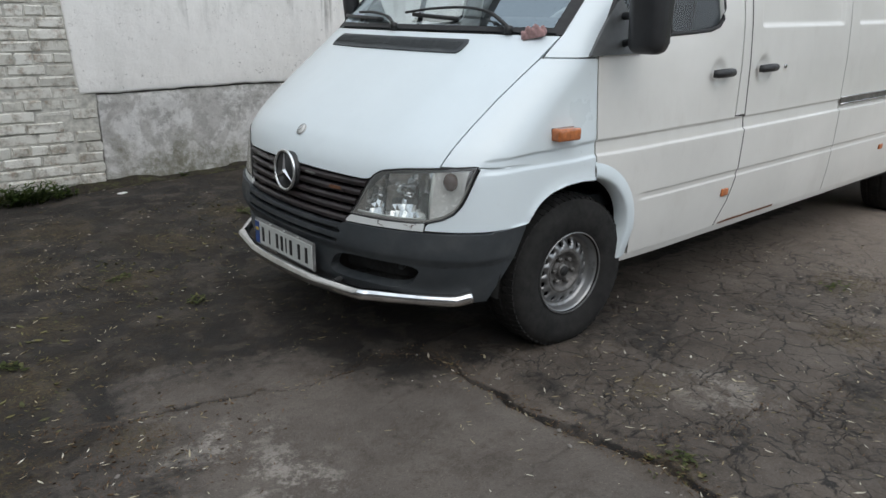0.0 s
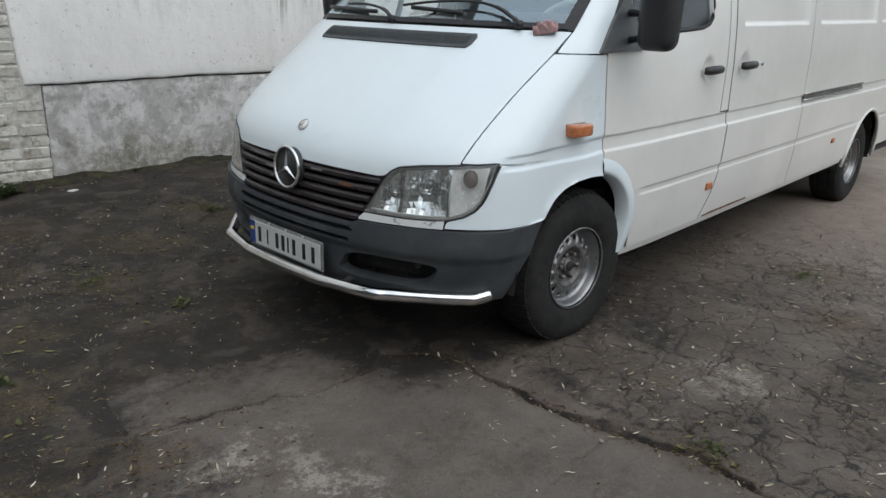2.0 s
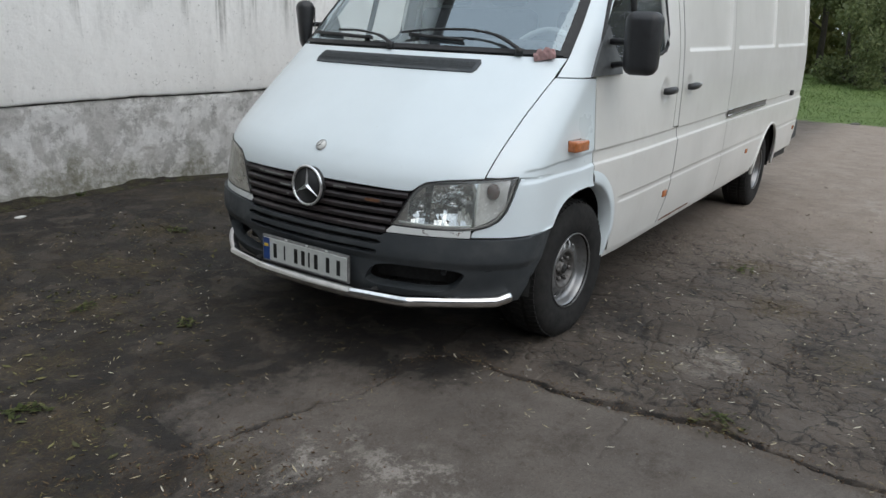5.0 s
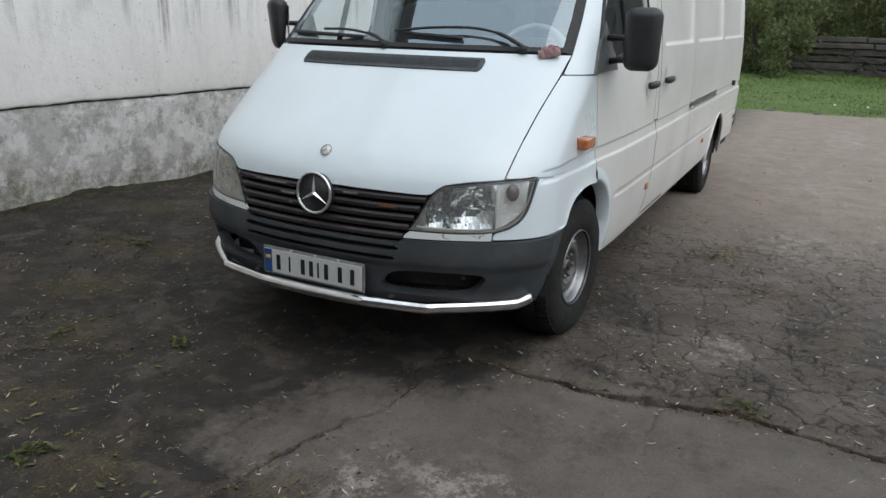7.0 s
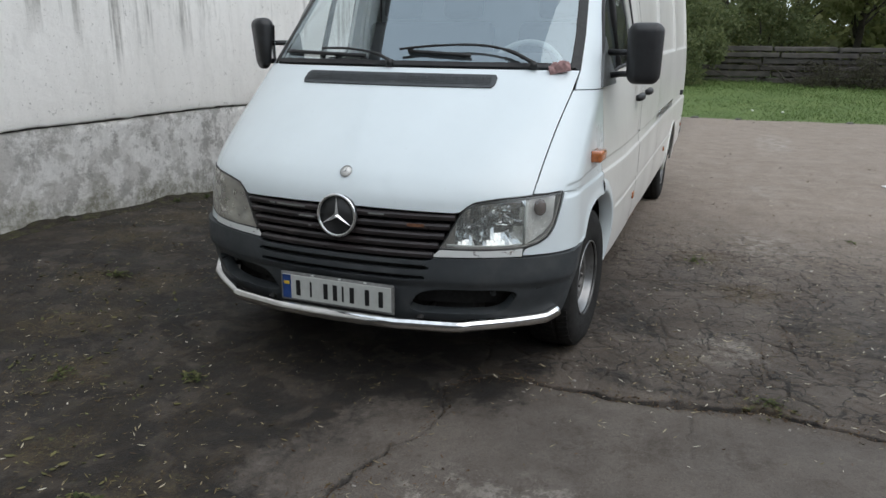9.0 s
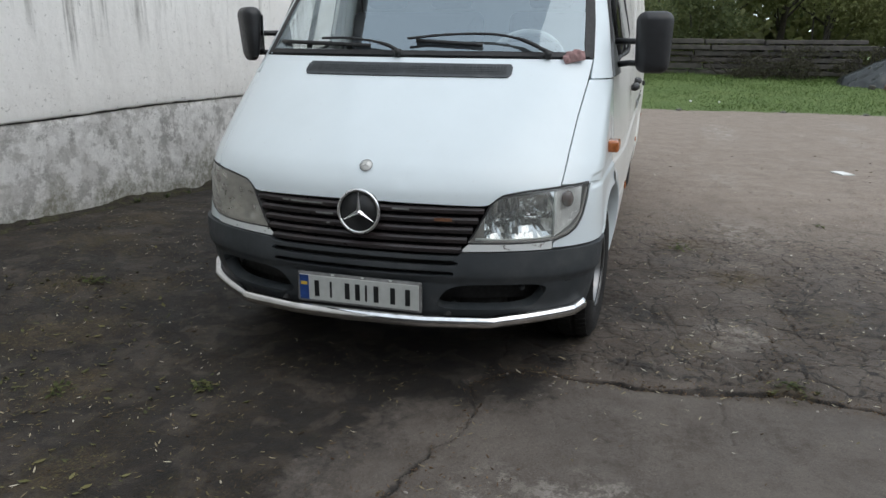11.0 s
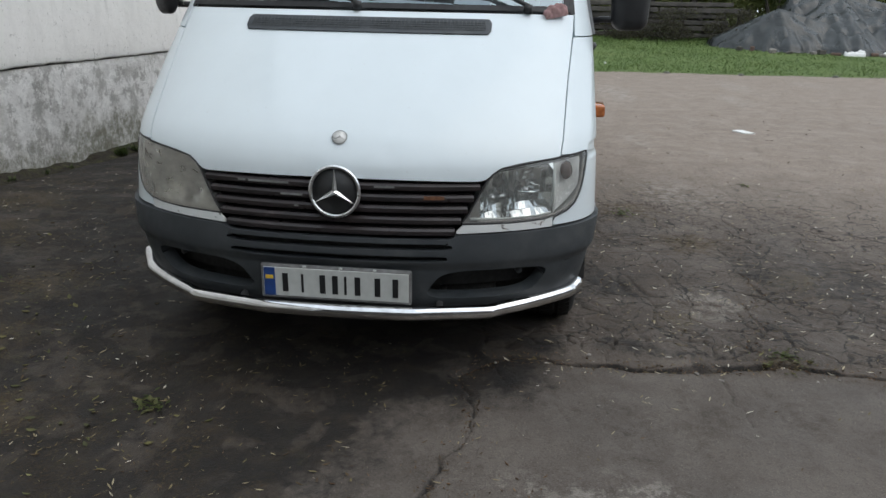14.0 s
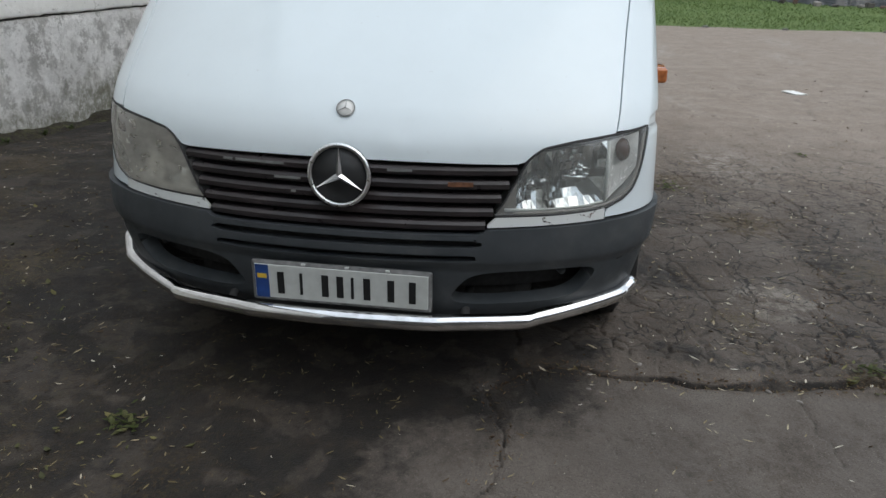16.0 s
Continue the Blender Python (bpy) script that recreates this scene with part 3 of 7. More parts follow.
# soil and litter gather towards the wall and on the shaded side
SOIL_EDGE = [(-3, 1.2), (-0.6, 1.95), (0.2, 2.42), (0.5, 2.58), (0.60, 2.66), (0.63, 2.95), (0.68, 3.06), (0.84, 3.05), (1.0, 2.95), (1.18, 2.92), (1.3, 2.87), (1.45, 2.77), (1.6, 2.72), (1.82, 2.68), (2.0, 2.45), (3.0, 2.55), (5.5, 2.6), (7.5, 2.8)]
edge_y = np.interp(wx, [p[0] for p in SOIL_EDGE], [p[1] for p in SOIL_EDGE])
left = smooth01((wy - edge_y + 0.16 * (fbm(GX * 6, GY * 6, 4, 61) - 0.5) + 0.05) / 0.10)
left *= smooth01((7.5 - wx) / 3)
fringe = smooth01((wy - edge_y + 0.50 + 0.3 * (fbm(GX * 3, GY * 3, 4, 65) - 0.5)) / 0.5) * smooth01((1.9 - wx) / 0.3)
fringe = np.maximum(fringe, smooth01((0.95 - wx + 0.25 * (fbm(GX * 3, GY * 3, 4, 75) - 0.5)) / 0.35) * smooth01((wy - 1.75) / 0.4))
soil = np.maximum(soil, 0.56 * fringe)
soil = np.maximum(soil, left * (0.9 + 0.1 * smooth01((fbm(GX * 2.6, GY * 2.6, 4, 67) - 0.4) / 0.2)))
# near-black patch under the van's nose: its shade painted in over oily soil
oily_shade = np.exp(-(((wx - 2.2) / 0.74) ** 4 + ((wy - 3.12) / 0.86) ** 4))
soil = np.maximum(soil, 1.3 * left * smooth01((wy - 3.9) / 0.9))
soil = np.maximum(soil, 2.0 * oily_shade)
dirty = smooth01((fbm(GX * 1.3, GY * 1.3, 6, 71) - 0.47) / 0.10) * crazed * smooth01((6.5 - wx) / 2.5)
soil = np.maximum(soil, (0.58 - 0.24 * smooth01((wx - 2.6) / 1.2)) * dirty)
slabmask = smooth01((1.80 - wx) / 0.03) * (1 - left) * smooth01((wy + 2) / 1.0)
slabmask = np.maximum(slabmask, 0.45 * smooth01((wx - 4.5) / 2.5) * smooth01((2.2 - wy) / 0.8))
dust = smooth01((wx - 2.2 - 0.35 * np.clip(wy, -4, 2)) / 4.2) * smooth01((3.2 - wy) / 1.2)
scuff = np.zeros(GX.shape)
for cx, cy, rx, ry, amount in ((0.80, 2.33, 0.24, 0.13, 0.75), (0.92, 2.0, 0.17, 0.24, 0.7), (0.60, 1.9, 0.2, 0.2, 0.4), (2.5, 1.42, 0.2, 0.22, 0.5), (4.75, 1.2, 0.5, 0.28, 0.6), (12.0, 0.8, 1.4, 0.3, 0.9), (11.2, -1.0, 0.9, 0.22, 0.7), (9.3, -2.4, 0.6, 0.2, 0.6), (13.6, -1.6, 1.2, 0.3, 0.7), (14.4, -3.2, 1.0, 0.25, 0.6), (7.2, 1.1, 0.6, 0.2, 0.5)):
    r = ((wx - cx) / rx) ** 2 + ((wy - cy) / ry) ** 2
    scuff = np.maximum(scuff, amount * np.exp(-r ** 2))
bloom = np.zeros(GX.shape)
for cx, cy, rr in ((1.69, 4.5, 0.24), (1.50, 4.72, 0.26), (2.1, 5.1, 0.26), (1.12, 4.2, 0.28), (2.25, 4.68, 0.28), (0.62, 3.75, 0.25), (0.4, 3.15, 0.28), (2.9, 5.5, 0.4), (0.6, 4.6, 0.45), (1.0, 5.3, 0.4), (3.6, 5.7, 0.4), (0.1, 2.6, 0.3), (0.62, 2.5, 0.18), (2.3, 1.62, 0.14), (3.5, 1.3, 0.25), (1.93, 1.25, 0.10), (4.2, 1.6, 0.3), (2.9, 0.9, 0.2)):
    bloom = np.maximum(bloom, np.exp(-((wx - cx) ** 2 + (wy - cy) ** 2) / rr ** 2))
mossmask = left * smooth01((fbm(GX * 1.4, GY * 1.4, 4, 81) - 0.36) / 0.16)
nx, ny = GX.shape
idx = np.arange(nx * ny).reshape(nx, ny)
quads = np.stack([idx[:-1, :-1], idx[1:, :-1], idx[1:, 1:], idx[:-1, 1:]], -1).reshape(-1, 4)
me = bpy.data.meshes.new("ground")
me.vertices.add(nx * ny)
me.vertices.foreach_set("co", np.stack([GX, GY, Z], -1).astype(np.float32).ravel())
me.loops.add(quads.size)
me.loops.foreach_set("vertex_index", quads.astype(np.int32).ravel())
me.polygons.add(len(quads))
me.polygons.foreach_set("loop_start", np.arange(0, quads.size, 4, dtype=np.int32))
me.polygons.foreach_set("loop_total", np.full(len(quads), 4, dtype=np.int32))
me.polygons.foreach_set("use_smooth", np.ones(len(quads), dtype=bool))
me.update(calc_edges=True)
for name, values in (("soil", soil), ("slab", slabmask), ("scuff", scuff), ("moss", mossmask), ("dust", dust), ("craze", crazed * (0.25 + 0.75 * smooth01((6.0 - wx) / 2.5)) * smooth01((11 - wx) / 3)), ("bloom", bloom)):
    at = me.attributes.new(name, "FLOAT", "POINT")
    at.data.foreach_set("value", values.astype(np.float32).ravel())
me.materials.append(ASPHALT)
me.materials.append(LAWN)
cxq = 0.25 * (GX[:-1, :-1] + GX[1:, :-1] + GX[1:, 1:] + GX[:-1, 1:])
cyq = 0.25 * (GY[:-1, :-1] + GY[1:, :-1] + GY[1:, 1:] + GY[:-1, 1:])
LAWN_EDGE = 16.6


def lawn_edge(y):
    return LAWN_EDGE + 0.5 * (fbm(np.asarray(y) * 0.35, np.asarray(y) * 0 + 3.3, 3, 91) - 0.5) + 0.25 * (fbm(np.asarray(y) * 2.1, np.asarray(y) * 0 + 1.3, 3, 93) - 0.5)


me.polygons.foreach_set("material_index", (cxq > lawn_edge(cyq)).astype(np.int32).ravel())
ground = tagged(new("ground", me), "dark cracked asphalt yard with soil, moss, pale scuffs and shade painted under the van's nose", "ground", kind="structure")


def ground_z(x, y):
    i = int(np.clip(np.searchsorted(gx, x) - 1, 0, nx - 2))
    j = int(np.clip(np.searchsorted(gy, y) - 1, 0, ny - 2))
    u, v = (x - gx[i]) / (gx[i + 1] - gx[i]), (y - gy[j]) / (gy[j + 1] - gy[j])
    return float((Z[i, j] * (1 - u) + Z[i + 1, j] * u) * (1 - v) + (Z[i, j + 1] * (1 - u) + Z[i + 1, j + 1] * u) * v)


# ---- the wall: rendered upper part, plinth, painted brick ----
WALL_TOP, WALL_END = 6.85, 13.0
JOINT = [(1.4, 0.80), (2.0, 0.810), (2.4, 0.822), (2.9, 0.834), (3.6, 0.835), (4.2, 0.846), (4.8, 0.853), (5.6, 0.846), (6.4, 0.84), (9, 0.84)]


def joint_z(x):
    return interp(x, JOINT)


def wall_sheet(name, xs, zrows, front, thick, material, label, rough):
    """A slab of wall with an uneven face: zrows(x) gives the heights, front(x, z) how far it stands out."""
    nz = len(zrows(xs[0]))
    verts = []
    for x in xs:
        for z in zrows(x):
            r = rough * float(fbm(np.array(x * 6.0), np.array(z * 6.0), 4, 5) - 0.5) + 3 * rough * float(fbm(np.array(x * 0.9), np.array(z * 0.9), 2, 15) - 0.5)
            verts.append((x, front(x, z) - r, z))
    faces = grid_faces(len(xs), nz)
    n = len(verts)
    verts += [(v[0], WALL_Y + thick, v[2]) for v in verts]
    ring = [i * nz for i in range(len(xs))] + [(len(xs) - 1) * nz + j for j in range(1, nz)] + [i * nz + nz - 1 for i in range(len(xs) - 2, -1, -1)] + [j for j in range(nz - 2, 0, -1)]
    for a, b in zip(ring, ring[1:] + ring[:1]):
        faces.append((b, a, n + a, n + b))
    faces += [tuple(n + i for i in reversed(f)) for f in grid_faces(len(xs), nz)]
    ob = mesh(name, verts, faces, material)
    ob.data.polygons.foreach_set("use_smooth", [i < (len(xs) - 1) * (nz - 1) for i in range(len(ob.data.polygons))])
    return tagged(ob, label, "wall", kind="structure")


def left_edge(z):
    return interp(z, [(0.8, 1.53), (0.9, 1.515), (1.1, 1.50), (1.3, 1.49), (1.51, 1.478), (2.5, 1.45), (7, 1.45)]) + 0.012 * (float(fbm(np.array(z * 7.0), np.array(0.5), 3, 3)) - 0.5)


xs = [0.0] + [0.012 * i for i in range(1, 60)] + [0.72 + 0.03 * i for i in range(1, 160)] + [5.6 + 0.4 * i for i in range(1, 16)]


def upper_rows(x0):
    jag = 0.022 * (float(fbm(np.array(x0 * 9.0), np.array(7.7), 4, 9)) - 0.45)
    lo = joint_z(x0) + 0.006 + jag
    return [lo, lo + 0.006, lo + 0.02] + [lo + (2.0 - lo) * i / 36 for i in range(2, 37)] + [2.3, 2.6]


nzu = len(upper_rows(2.0))
verts, used = [], []
for i, dx in enumerate(xs):
    for j, z in enumerate(upper_rows(1.5 + dx)):
        x = left_edge(z) + dx * (WALL_END - left_edge(z)) / xs[-1]
        r = 0.005 * float(fbm(np.array(x * 6.0), np.array(z * 6.0), 4, 5) - 0.5) + 0.02 * float(fbm(np.array(x * 0.9), np.array(z * 0.9), 2, 15) - 0.5)
        lip = 0.012 * math.exp(-j * 0.9) + 0.010 * math.exp(-i * 0.5)
        verts.append((x, WALL_Y - r + lip, z))
faces = grid_faces(len(xs), nzu)
n = len(verts)
verts += [(v[0], WALL_Y + 0.05, v[2]) for v in verts]
ring = [i * nzu for i in range(len(xs))] + [(len(xs) - 1) * nzu + j for j in range(1, nzu)] + [i * nzu + nzu - 1 for i in range(len(xs) - 2, -1, -1)] + [j for j in range(nzu - 2, 0, -1)]
for a, b in zip(ring, ring[1:] + ring[:1]):
    faces.append((b, a, n + a, n + b))
tagged(mesh("wall_render", verts, faces, RENDER), "white painted rendered wall with dark run-off streaks", "wall", kind="structure")

pxs = [1.648 + 0.02 * i for i in range(260)] + [6.9 + 0.4 * i for i in range(16)]


def plinth_rows(x):
    top = joint_z(x) - 0.007 + 0.006 * (float(fbm(np.array(x * 8.0), np.array(2.2), 3, 19)) - 0.5)
    return [-0.4 + 0.4 * i for i in range(1)] + [-0.2 + (top - 0.012 + 0.2) * i / 26 for i in range(27)] + [top - 0.004, top]


def plinth_front(x, z):
    top = joint_z(x) - 0.012
    return WALL_Y + 0.012 + (0.012 if z > top - 0.008 else 0.0) + 0.004 * (z < top - 0.05)


wall_sheet("wall_plinth", pxs, plinth_rows, plinth_front, 0.05, PLINTH, "mottled grey rendered plinth with lichen and moss", 0.006)
tagged(part("wall_core", box_bm((WALL_END - 8) / 2, WALL_Y + 0.3, WALL_TOP / 2 - 0.3, WALL_END + 8, 0.5, WALL_TOP + 0.5), CORE, None), "dark masonry core of the yard wall", "wall", kind="structure")
tagged(part("wall_upper", box_bm((WALL_END - 8) / 2, WALL_Y + 0.13, (WALL_TOP + 2.6) / 2, WALL_END + 8, 0.24, WALL_TOP - 2.6), RENDER, None), "plain white rendered masonry of the upper wall", "wall", kind="structure")
# unseen eave, added to give the windscreen's reflection its dark edge
tagged(part("eave", box_bm((WALL_END - 8) / 2, WALL_Y + 0.35, WALL_TOP + 0.06, WALL_END + 8.6, 1.2, 0.12, 0.01), TIMBER, None), "unseen dark timber eave added along the wall top", "eave", kind="structure")
brick_wall = mesh("wall_brick", *(lambda bm: ([v.co.copy() for v in bm.verts], [tuple(v.index for v in f.verts) for f in bm.faces]))(box_bm(-3.18, WALL_Y + 0.036, WALL_TOP / 2 - 0.2, 9.64, 0.04, WALL_TOP + 0.4)), MORTAR, smooth=False)
tagged(brick_wall, "white painted brick wall with worn recessed joints", "wall", kind="structure")


# unseen plain walls, added to block low sky and darken reflections on the van
tagged(part("wall_west", box_bm(-8.6, -4.6, 3.2, 0.4, 22.0, 6.8), CORE, None), "unseen plain dark wall added behind the camera to block low sky light", "wall", kind="structure")
tagged(part("wall_south", box_bm(-0.4, -15.4, 2.4, 16.0, 0.4, 5.2), CORE, None), "unseen plain dark wall added on the yard's far side to block low sky light", "wall", kind="structure")


# ---- the van ----
AXLE, CENTRE = 2.38, 3.0
van = tagged(new("van"), "white panel van with grey bumper and chrome bar", "van")
van.location = (AXLE, CENTRE, 0)
VN = 2.2
X0 = [(0.30, 1.53), (0.36, 1.497), (0.45, 1.478), (0.55, 1.478), (0.62, 1.490), (0.66, 1.498), (0.80, 1.514), (0.84, 1.523), (0.88, 1.541), (0.93, 1.578), (1.0, 1.652), (1.1, 1.775), (1.2, 1.908), (1.295, 2.04), (1.35, 2.125), (1.7, 2.48), (2.1, 2.90), (2.3, 3.2)]
LN = [(0.3, 0.462), (0.88, 0.462), (1.0, 0.465), (1.12, 0.442), (1.26, 0.41), (1.35, 0.34), (1.7, 0.30), (2.1, 0.28)]
WN = [(0.3, 0.868), (0.5, 0.908), (0.63, 0.922), (0.87, 0.912), (0.95, 0.912), (1.27, 0.902), (1.35, 0.885), (1.5, 0.862), (1.7, 0.83), (2.1, 0.77)]
WB = [(0.3, 0.905), (0.36, 0.93), (0.5, 0.95), (0.67, 0.962), (0.87, 0.966), (0.95, 0.957), (1.2, 0.957), (1.4, 0.945), (1.7, 0.915), (2.1, 0.86), (2.5, 0.79)]
REAR = 7.85


def smoothed(pairs):
    zs = np.linspace(pairs[0][0], pairs[-1][0], 401)
    v = np.interp(zs, [p[0] for p in pairs], [p[1] for p in pairs])
    w = np.exp(-np.linspace(-2, 2, 15) ** 2)
    v2 = np.convolve(np.pad(v, 7, mode="reflect", reflect_type="odd"), w / w.sum(), mode="valid")
    return zs, v2


TX, TL, TW, TB = (smoothed(p) for p in (X0, LN, WN, WB))


def look_up(t, z):
    return float(np.interp(z, t[0], t[1]))


def side_v(x, z):
    """Half width of the body at x and z."""
    start = look_up(TX, z) + look_up(TL, z)
    k2 = float(smooth01((x - start) / 1.1))
    v = look_up(TW, z) * (1 - k2) + look_up(TB, z) * k2
    if x > REAR - 0.14:
        v -= 0.14 * (1 - math.sqrt(max(0.0, 1 - ((x - REAR + 0.14) / 0.14) ** 2)))
    return v


def rake(x):
    return 0.017 * max(0.0, x - 2.6)


def skin_point(q, z):
    """The body's surface: q runs from the middle of the nose (0) round the corner (1) and on along the side, in metres."""
    s, q = (-1 if q < 0 else 1), abs(q)
    x0, ln = look_up(TX, z), look_up(TL, z)
    if q <= 1:
        f = q * math.pi / 2
        v = look_up(TW, z) * math.sin(f) ** (2 / VN)
        x = x0 + ln * (1 - max(0.0, math.cos(f)) ** (2 / VN))
    else:
        x = x0 + ln + (q - 1)
        v = side_v(x, z)
    return Vector((x, s * v, z + rake(x)))


def q_at_v(v, z):
    r = min(1.0, abs(v) / look_up(TW, z))
    return math.copysign(math.asin(r ** (VN / 2)) / (math.pi / 2), v)


def q_at_x(x, z):
    return 1 + (x - look_up(TX, z) - look_up(TL, z))


def nose(v, z, lift=0.0):
    """A point of the nose at half width v and height z, stood out by lift."""
    q = q_at_v(v, z)
    return skin_point(q, z) + skin_normal(q, z) * lift


def skin_normal(q, z):
    e = 0.004
    a = skin_point(q + e, z) - skin_point(q - e, z)
    b = skin_point(q, z + e) - skin_point(q, z - e)
    return b.cross(a).normalized()


def skirted(verts, faces, normals, depth):
    """Turns the edges of a sheet inwards by depth, with points of their own so that the edge stays crisp."""
    count = {}
    for f in faces:
        for a, b in zip(f, f[1:] + f[:1]):
            count[(a, b)] = 1
    rim = [(a, b) for (a, b) in count if (b, a) not in count]
    verts, faces, top, low = list(verts), list(faces), {}, {}
    for i in {i for e in rim for i in e}:
        top[i] = len(verts)
        verts.append(verts[i])
        low[i] = len(verts)
        verts.append(verts[i] - normals[i] * depth)
    for a, b in rim:
        faces.append((top[b], top[a], low[a], low[b]))
    return verts, faces


def build_skin(name, cols, rows, point, material, lift=0.0, depth=0.02, keep=None, holes=(), mirror=False, label="", parent=None):
    """A body panel: point(a, b) with a and b in 0..1 gives (q, z). holes: (centre v, centre z, half width, half height, power, shear)."""
    us = cols if isinstance(cols, list) else [i / cols for i in range(cols + 1)]
    vs = rows if isinstance(rows, list) else [j / rows for j in range(rows + 1)]
    nv = len(vs)
    qz = [point(a, b) for a in us for b in vs]
    faces = grid_faces(len(us), nv)
    for cv, cz, hw, hh, power, shear in holes:
        def inside(i):
            p = skin_point(*qz[i])
            dz = qz[i][1] - cz
            dv = p.y - cv - shear * dz
            return ((abs(dv) / hw) ** power + (abs(dz) / hh) ** power) ** (1 / power), p.y, dz, dv
        f = {i: inside(i) for i in range(len(qz))}
        gone = [c for c in faces if sum(f[i][0] for i in c) / 4 < 1]
        faces = [c for c in faces if sum(f[i][0] for i in c) / 4 >= 1]
        for i in {i for c in gone for i in c} & {i for c in faces for i in c}:
            k2, _, dz, dv = f[i]
            dz, dv = dz / k2, dv / k2
            qz[i] = (q_at_v(cv + dv + shear * dz, cz + dz), cz + dz)
    pts, nrm = [], []
    for q, z in qz:
        n0 = skin_normal(q, z)
        pts.append(skin_point(q, z) + n0 * (lift(q, z) if callable(lift) else lift))
        nrm.append(n0)
    if keep:
        faces = [c for c in faces if keep([pts[i] for i in c])]
    faces = [tuple(reversed(c)) for c in faces]
    if depth:
        verts, faces = skirted(pts, faces, nrm, depth)
    else:
        verts = pts
    if mirror:
        verts = [Vector((v.x, -v.y, v.z)) for v in verts]
        faces = [tuple(reversed(c)) for c in faces]
    return van_mesh(name, verts, faces, material, label, parent)


def van_mesh(name, verts, faces, material, label="", parent=None, smooth=True):
    ob = mesh(name, verts, faces, material, parent or van, label, smooth)
    if parent is None:
        ob.location = (-AXLE, 0, 0)
    return ob


def van_part(name, bm, material, label="", parent=None, smooth=False):
    ob = part(name, bm, material, parent or van, label, smooth)
    if parent is None:
        ob.location = (-AXLE, 0, 0)
    return ob


def flip(verts, faces):
    return [Vector((v[0], -v[1], v[2])) for v in verts], [tuple(reversed(f)) for f in faces]


# bonnet
SEAM = [(0.85, 0.760), (0.868, 0.763), (0.92, 0.770), (1.0, 0.776), (1.12, 0.787), (1.261, 0.806), (1.35, 0.813)]
BONNET_FRONT = [(0.0, 0.803), (0.30, 0.800), (0.49, 0.797), (0.515, 0.803), (0.535, 0.822), (0.565, 0.842), (0.65, 0.857), (0.767, 0.868)]


def bonnet_point(a, b):
    t = 2 * a - 1
    v0 = t * 0.767
    zlo = interp(abs(v0), BONNET_FRONT)
    z = zlo + (1.342 - zlo) * b
    return q_at_v(t * interp(z, SEAM), z), z


rows = [0, 0.006, 0.015, 0.03, 0.05, 0.075, 0.1, 0.13, 0.16, 0.2] + [0.2 + 0.8 * i / 26 for i in range(1, 27)]
bonnet = build_skin("bonnet", 96, rows, bonnet_point, WHITE, depth=0.022, label="white bonnet with a small dent")
dent = Vector((1.56, -0.17, 0.885))
for vert in bonnet.data.vertices:
    r = (vert.co - dent).length
    vert.co.x += 0.005 * math.exp(-(r / 0.03) ** 2)


# front wings, headlamps, white strips
HL_LOW = [(0.432, 0.652), (0.60, 0.652), (0.70, 0.654), (0.755, 0.660), (0.80, 0.676), (0.828, 0.70), (0.846, 0.74), (0.858, 0.80), (0.864, 0.872)]
HL_TOP = [(0.432, 0.656), (0.452, 0.68), (0.509, 0.79), (0.53, 0.818), (0.56, 0.837), (0.65, 0.852), (0.767, 0.863), (0.85, 0.872), (0.864, 0.874)]
WING_ARCH = [(1.9, 0.630), (2.045, 0.634), (2.07, 0.664), (2.105, 0.702), (2.14, 0.724), (2.18, 0.742), (2.265, 0.761), (2.36, 0.767), (2.44, 0.763)]


def lamp_point(a, b, inset=0.0):
    v = 0.434 + (0.862 - 0.434) * a
    lo, hi = interp(v, HL_LOW) + inset, interp(v, HL_TOP) - inset
    if hi < lo:
        lo = hi = (lo + hi) / 2
    return q_at_v(v, lo + (hi - lo) * b), lo + (hi - lo) * b


DOOR_X = 2.44


def wing_zlo(x):
    return interp(x, WING_ARCH)


CREASE = [(1.70, 0.884), (1.86, 0.897), (2.05, 0.909), (2.33, 0.920), (2.44, 0.929), (2.96, 0.937), (4.1, 0.941), (4.7, 0.945)]


def side_crease(x, z):
    """Pressed grooves along the side."""
    zc = interp(x, CREASE)
    back = float(smooth01((x - 1.72) / 0.6))
    c = -(0.0055 + 0.0045 * back) * float(smooth01((zc - z) / 0.005)) * float(smooth01((z - zc + 0.050 + 0.017 * back) / 0.008))
    zl = 0.664
    c -= 0.006 * float(smooth01((zl - z) / 0.005)) * float(smooth01((z - zl + 0.034) / 0.006)) * float(smooth01((x - 2.74) / 0.05))
    return c


